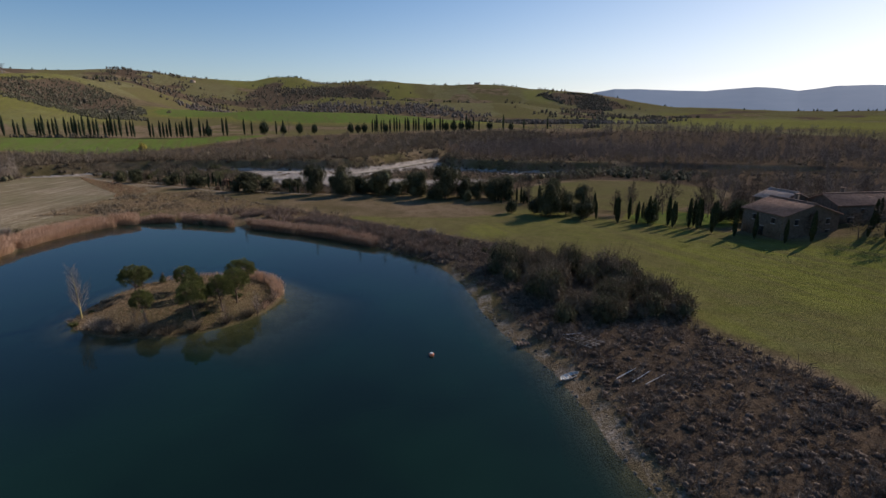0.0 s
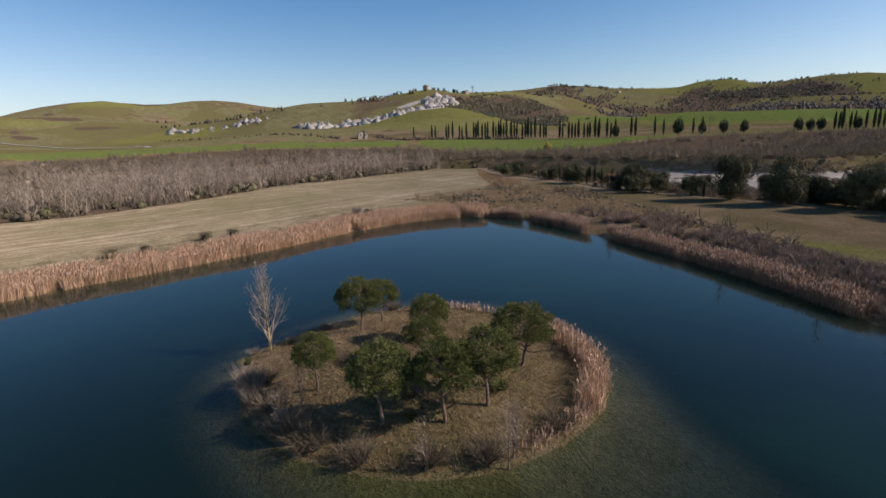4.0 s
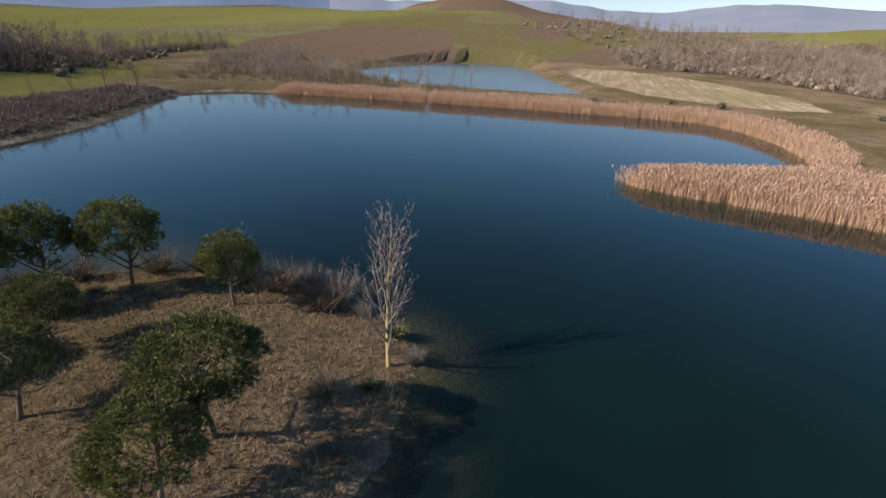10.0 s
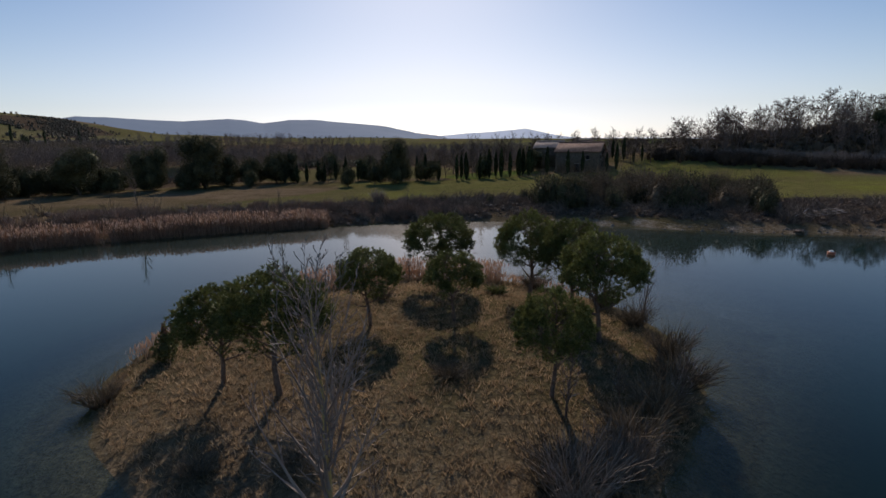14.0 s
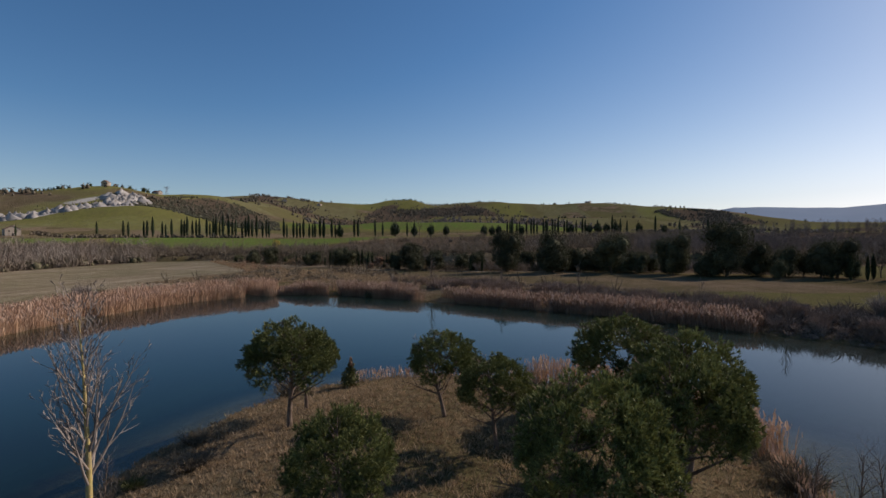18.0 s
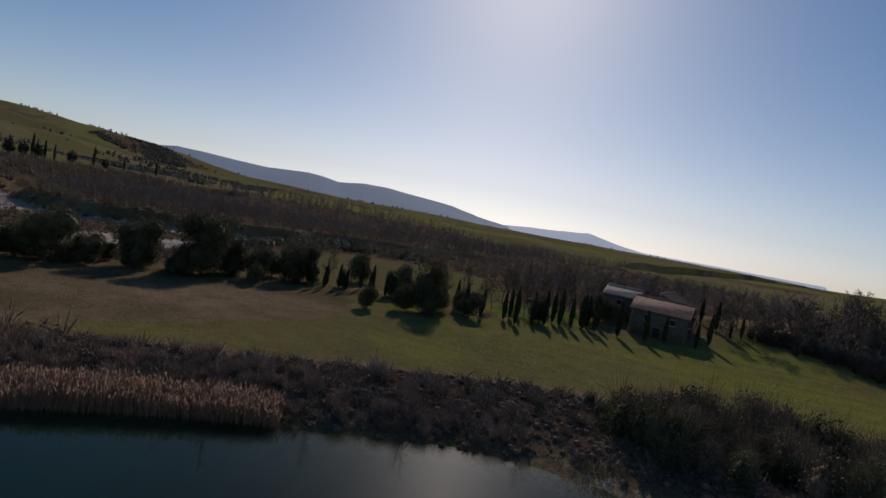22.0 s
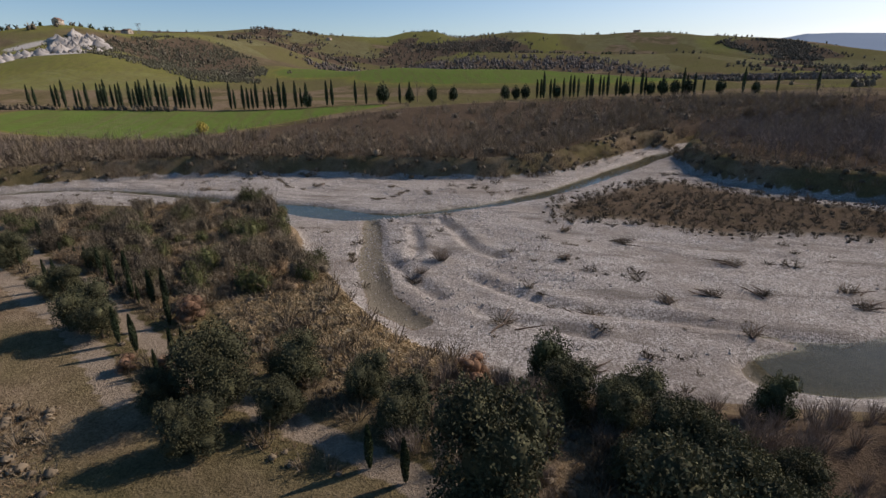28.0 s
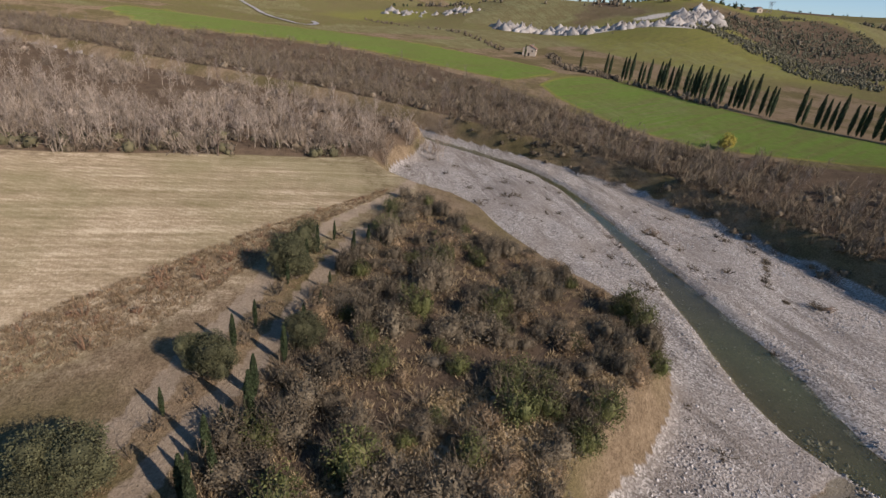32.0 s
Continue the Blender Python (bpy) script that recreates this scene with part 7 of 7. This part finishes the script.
q = off_track(spread(MARGIN, 4200, 220), 1.5)
strewn("margin_grass", tufts, q, 0.6 + 0.8 * np.random.RandomState(221).rand(len(q)), GRASS_DRY, "dry grass between the field and the tracks", "grass", 222, 0.03)
q = off_track(spread(MARGIN, 70, 223), 2.5)
strewn("margin_heath", heath + under, q, 0.4 + 0.5 * np.random.RandomState(224).rand(len(q)) ** 2, RUSSET, "reddish low scrub between the field and the tracks", "scrub", 225, 0.1)

# stones of the river bed and the shore
rocks = [lump(np.random.RandomState(k), (0, 0, 0), (0.5, 0.38, 0.26), 0.3, 3, 5) for k in (211, 212, 213)]
near_arm = lambda x, y: (0.12 + 0.88 * (1 - step(np.minimum(line_distance(x, y, SIDE_ARM)[0], line_distance(x, y, STREAM)[0]), 4, 16))) * (1 - step(inside(x, y, BAR), -2, 4))
q = spread(BED, 9000, 214, near_arm)
strewn("river_stones", rocks, q, 0.2 + 0.6 * np.random.RandomState(215).rand(len(q)) ** 7, STONE_LOOSE, "pale loose stones on the gravel bars", "stones", 216, -0.02)
reach = [(-190, 330), (-172, 296), (-140, 272), (-116, 256), (-96, 238), (-74, 232), (-46, 238), (-40, 262), (-60, 292), (-84, 324), (-120, 334), (-160, 345)]
q = spread(reach, 11000, 260, lambda x, y: step(scatter_noise(x, y, 9, 261), 0.3, 0.6) * (inside(x, y, BED) > 1) * (height(x, y) > -6.3))
strewn("bar_cobbles", rocks, q, 0.22 + 0.45 * np.random.RandomState(262).rand(len(q)) ** 5, STONE_LOOSE, "pale cobbles strewn over the gravel bars", "stones", 263, -0.02)
riffle = eased([(-103, 287), (-96, 284.5), (-90, 286), (-84, 289), (-76, 287)])
q = spread(reach, 6000, 264, lambda x, y: 1 - step(line_distance(x, y, riffle)[0], 0.5, 3.6))
strewn("riffle_stones", rocks, q, 0.35 + 0.75 * np.random.RandomState(265).rand(len(q)) ** 4, STONE_LOOSE, "white stones breaking the shallow water of a riffle", "stones", 266, -0.12)
# dark lines of twigs that the floods left
twigs = [shrub_shape(k, 30, 0.3, 0.9, 0.035) for k in (267, 268, 269)]
wrack = ([(-150, 326), (-139, 315), (-131, 313)], [(-108.2, 304.4), (-101.7, 303.6), (-97.8, 309.9), (-96, 318.8)], [(-106, 322), (-102, 321.6)], [(-172, 306), (-158, 306.2)], [(-120, 296), (-112, 300), (-108.5, 304)], [(-92, 262), (-87, 252)], [(-92, 322), (-88, 312)])
nearest = lambda x, y: np.min([line_distance(x, y, line)[0] for line in wrack], 0)
q = spread(reach, 4000, 270, lambda x, y: (1 - step(nearest(x, y), 0.1, 1.0)) * step(scatter_noise(x, y, 5, 271), 0.25, 0.5))
strewn("flood_twigs", twigs, q, 0.45 + 0.6 * np.random.RandomState(272).rand(len(q)), SCRUB, "dark lines of twigs left by floods on gravel", "twigs", 273, 0.05)
SHORE_STONE = simple("shore stone", (0.1, 0.09, 0.075), (0.24, 0.22, 0.19), 1.5, 0.9, 0.4, 0.3)
q, _ = along_shore(LAKE, 0.8, 1.0, 420, 217, -0.3, 2.2)
strewn("shore_stones", rocks, q, 0.2 + 0.6 * np.random.RandomState(218).rand(len(q)) ** 4, SHORE_STONE, "grey stones along the lake's eastern shore", "stones", 219, 0.0)


def driftwood(at, size, seed, label):
    pile = thing("driftwood_pile", label, "driftwood", "driftwood on the gravel", (at[0], at[1], spot(*at)))
    rng = np.random.RandomState(seed)
    main = rng.rand() * 3.1
    for k in range(5):
        a = main + rng.normal() * 0.3
        p = rng.normal(size=2) * 0.4 * size
        l = size * (0.8 + 0.8 * rng.rand())
        part("log", mesh_of("log", *tubes([(p[0], p[1], 0.12, p[0] + l * math.cos(a) * 0.5, p[1] + l * math.sin(a) * 0.5, 0.3 + 0.2 * rng.rand(), 0.13, 0.1), (p[0] + l * math.cos(a) * 0.5, p[1] + l * math.sin(a) * 0.5, 0.35, p[0] + l * math.cos(a), p[1] + l * math.sin(a), 0.5 + 0.4 * rng.rand(), 0.1, 0.04)], 6), BARK, True), pile)
    part("twig_tangle", mesh_of("twig_tangle", *shrub_shape(seed, 90, 0.9, size * 0.7, 0.02), SCRUB), pile, "tangle of grey twigs")


for k, (x, y, s) in enumerate(((-165, 305, 3.0), (-72, 246, 2.6), (-53.5, 232, 4.0), (-41, 221, 2.2), (-33, 276, 3.0), (-13, 266, 3.2), (2, 250, 2.8), (-20, 250, 2.4), (14, 262, 2.6), (-45, 262, 2.0), (-18, 236, 2.2), (-28, 245.4, 2.4), (-11.8, 252.1, 2.2), (2.4, 256.4, 2.6), (-45.5, 282.4, 2.0), (-39.9, 239.1, 2.6), (-130, 318, 2.4))):
    driftwood((x, y), s, 230 + k, "tangled driftwood and twigs stranded on gravel")
stranded = twig_bush(245, "stranded_bush", "leafless willow bush stranded on the gravel bar", "", TWIG, 260, 2.2, 2.2, 0.016)
plant([stranded], [(-69.5, 256.5, 1.0, 1.0), (-71.5, 248.5, 0.7, 0.7)])

# ---- hills: tree clumps, hedges, white clay ----
COPSE = simple("far copse", (0.08, 0.068, 0.048), (0.17, 0.14, 0.095), 0.05, 0.9, 0, 0.4)
dots = [dome_shape(k, 14, 5.5, 2.6, 1.1, False) for k in (251, 252)]
def on_hill(x, y):
    far = np.hypot(x + 50, y - 140)
    return step(far, 480, 700) * step(scatter_noise(x, y, 160, 7) * 0.6 + scatter_noise(x, y, 60, 8) * 0.4, 0.55, 0.64)
hill_area = np.array([(-1500, 500), (-900, 1000), (-1200, 1900), (-300, 2400), (600, 2300), (800, 1500), (200, 700), (-60, 900), (-420, 640), (-900, 420)])
q = spread(hill_area, 2600, 253, on_hill)
strewn("hill_woods", dots, q, 0.6 + 0.9 * np.random.RandomState(254).rand(len(q)), COPSE, "dark copses in the folds of the hills", "copse", 255, 0.3)
crest = []
for ax, ay, bx, by, ha, hb, w in CRESTS:
    t = np.random.RandomState(int(abs(ax))).rand(46)
    ok = scatter_noise(ax + (bx - ax) * t, ay + (by - ay) * t, 60, 256) > 0.52
    crest.append(np.stack([ax + (bx - ax) * t, ay + (by - ay) * t], 1)[ok] + np.random.RandomState(257).normal(size=(ok.sum(), 2)) * 14)
q = np.concatenate(crest)
strewn("crest_trees", dots, q, 0.5 + 0.9 * np.random.RandomState(258).rand(len(q)), CYPRESS, "dark trees along the hills' crests", "copse", 259, 0.3)
HILL_SCRUB = simple("olive hill scrub", (0.072, 0.068, 0.042), (0.165, 0.152, 0.095), 0.05, 0.9, 0, 0.4)
q = spread(HILL_COVER[0], 3800, 260, lambda x, y: 0.1 + 0.9 * step(scatter_noise(x, y, 40, 259), 0.25, 0.6))
strewn("slope_scrub", dots, q, 0.2 + 0.45 * np.random.RandomState(261).rand(len(q)), HILL_SCRUB, "dark scrub on the eroded slope", "scrub", 262, 0.3)
FAR_TWIG = simple("far bare copse", (0.12, 0.1, 0.084), (0.21, 0.175, 0.145), 0.03, 0.9, 0, 0.35)
for k, area in enumerate(HILL_COVER[1:]):
    q = spread(area, 620, 370 + k, lambda x, y: 0.1 + 0.9 * step(scatter_noise(x, y, 60, 369), 0.3, 0.55))
    strewn("hill_copse", dots, q, 0.7 + 0.9 * np.random.RandomState(380 + k).rand(len(q)), FAR_TWIG if k % 3 == 0 else COPSE, "bare wood filling a fold of the hills", "copse", 390 + k, 0.3)
def clay_fin(seed):
    """A sharp eroded ridge: an uneven lump drawn in towards its crest."""
    v, f = lump(np.random.RandomState(seed), (0, 0, 0), (1.5, 0.9, 1.1), 0.4, 6, 9)
    v[:, :2] *= (1.15 - 0.75 * np.clip(v[:, 2:3], -0.2, 1.3))
    return v, f


fins = [clay_fin(k) for k in (271, 272, 273)]
band = eased([(-716, 490), (-660, 560), (-625, 620), (-640, 690), (-672, 730)])
r = np.random.RandomState(274)
t = r.rand(210) * (len(band) - 1)
q = np.stack([np.interp(t, range(len(band)), band[:, k]) for k in (0, 1)], 1) + r.normal(size=(210, 2)) * 13
strewn("clay_outcrop", fins, q, 2.5 + 5.5 * r.rand(210) ** 2, CLAY, "bare white clay fins on the eroded hillside", "outcrop", 275, 0.5)
band = eased([(-1010, 392), (-950, 420), (-886, 488)])
t = r.rand(45) * (len(band) - 1)
q = np.stack([np.interp(t, range(len(band)), band[:, k]) for k in (0, 1)], 1) + r.normal(size=(45, 2)) * 9
strewn("clay_outcrop_west", fins, q, 2.5 + 4.0 * r.rand(45) ** 2, CLAY, "bare white clay bank on the far pasture", "outcrop", 276, 0.5)
q = q + r.normal(size=q.shape) * 14
strewn("outcrop_scrub", dots, np.concatenate([q] + [np.stack([np.interp(u, range(9), np.linspace(a, b, 9)) for a, b in ((-716, -630), (490, 700))], 1) + np.random.RandomState(277).normal(size=(160, 2)) * 24 for u in (np.random.RandomState(278).rand(160) * 8,)]), 0.35, SCRUB, "dark scrub between the clay fins", "scrub", 279, 0.3)
hedge_lines = (eased([(-900, 330), (-640, 400), (-520, 400)]), eased([(-500, 440), (-420, 410), (-400, 432)]), AVENUE[2:16] + (0, -7), eased([(-120, 850), (60, 900), (220, 960)]), eased([(-40, 1050), (160, 1040), (300, 1100)]))
lots = []
for k, line in enumerate(hedge_lines):
    r = np.random.RandomState(280 + k)
    t = r.rand(90) * (len(line) - 1)
    lots.append(np.stack([np.interp(t, range(len(line)), line[:, j]) for j in (0, 1)], 1) + r.normal(size=(90, 2)) * 3)
q = np.concatenate(lots)
strewn("hedges", dots, q, 0.3 + 0.35 * np.random.RandomState(286).rand(len(q)), SCRUB, "dark hedges between the far fields", "hedge", 287, 0.3)
lane = eased([(-1100, 120), (-960, 160), (-800, 190), (-700, 215), (-660, 232), (-690, 250), (-740, 246)])
side = np.gradient(lane, axis=0)
side = np.stack([-side[:, 1], side[:, 0]], 1) / np.hypot(*side.T)[:, None]
edge = np.stack([lane - side * 3, lane + side * 3], 1).reshape(-1, 2)
k = np.arange(len(lane) - 1) * 2
tagged(new("white_lane", mesh_of("white_lane", np.column_stack([edge, height(edge[:, 0], edge[:, 1]) + 0.8]), np.stack([k, k + 1, k + 3, k + 2], 1), CLAY)), "white gravel lane winding over the far pasture", "road", kind="structure")


# ---- far mountains ----
def mountains(name, heads, foot, seed, mat, label):
    """A range as a ring piece: rows of azimuth and height, with a rugged crest and a slope towards the valley."""
    az = np.radians(np.arange(heads[0][0], heads[-1][0] + 0.2, 0.2))
    top = np.interp(np.degrees(az), [h[0] for h in heads], [h[1] for h in heads])
    top = top * (0.98 + 0.04 * scatter_noise(np.degrees(az) * 10, 0 * az, 17, seed))
    rows = []
    for k, s in enumerate(np.linspace(0, 1, 9)):
        r = foot - 500 + 1150 * s
        z = 2 + 1.035 * top * s**0.9 * (1 + 0.3 * s * (1 - s) * (scatter_noise(np.degrees(az) * 10, 0 * az + k * 7, 34, seed + 3) - 0.5))
        rows.append(np.stack([r * np.sin(az), r * np.cos(az), z], 1))
    v = np.concatenate(rows)
    return tagged(new(name, mesh_of(name, v, grid_faces(9, len(az)), mat, True)), label, "mountains", kind="structure")


# Aerial haze over the southern hills is painted in as blue and grey.
SOUTH_HAZE_BLUE = simple("haze-tinted southern slopes", (0.12, 0.175, 0.25), (0.15, 0.205, 0.28), 0.002, 1.0, 0)
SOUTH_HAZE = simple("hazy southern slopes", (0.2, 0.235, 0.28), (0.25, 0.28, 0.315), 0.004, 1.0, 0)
# Haze blue is put into these colours, paler for the farthest range.
HAZE_BLUE = simple("haze-tinted wooded slopes", (0.12, 0.188, 0.268), (0.15, 0.216, 0.295), 0.002, 1.0, 0)
HAZE_PALE = simple("pale haze-tinted slopes", (0.42, 0.51, 0.62), (0.45, 0.54, 0.65), 0.002, 1.0, 0)
mountains("backdrop_mountains_east", ((12, 20), (16, 190), (18, 215), (26.5, 185), (30.7, 210), (34, 178), (36.6, 205), (40, 198), (43, 178), (47, 150), (50, 100), (53, 70), (56, 30)), 3700, 301, HAZE_BLUE, "wooded mountains in the distance, painted haze blue")
mountains("backdrop_mountains_far", ((48, 30), (52, 70), (56, 95), (59, 105), (62.3, 130), (65, 80), (68, 45), (75, 40), (84, 30)), 3900, 305, HAZE_PALE, "mountains on the horizon, painted pale with haze")
mountains("backdrop_mountains_south", ((100, 40), (105, 180), (108, 192), (110, 195), (113.5, 236), (116, 234), (118, 225), (120.6, 188), (124, 230), (129.7, 266), (133, 288), (135.5, 316), (138, 348), (141, 350), (146, 300), (150, 284)), 3700, 309, SOUTH_HAZE_BLUE, "hills beyond the southern valley, painted haze blue")
mountains("backdrop_mountains_southwest", ((150, 284), (155, 265), (162, 275), (168, 290), (173, 296), (179, 238), (184, 228), (190, 276), (193, 284), (195.3, 276), (199, 247), (205.8, 232), (209, 240), (213.8, 252), (220, 245), (226, 212), (232, 110)), 3700, 309, SOUTH_HAZE, "hills beyond the southern valley, painted hazy grey-blue")
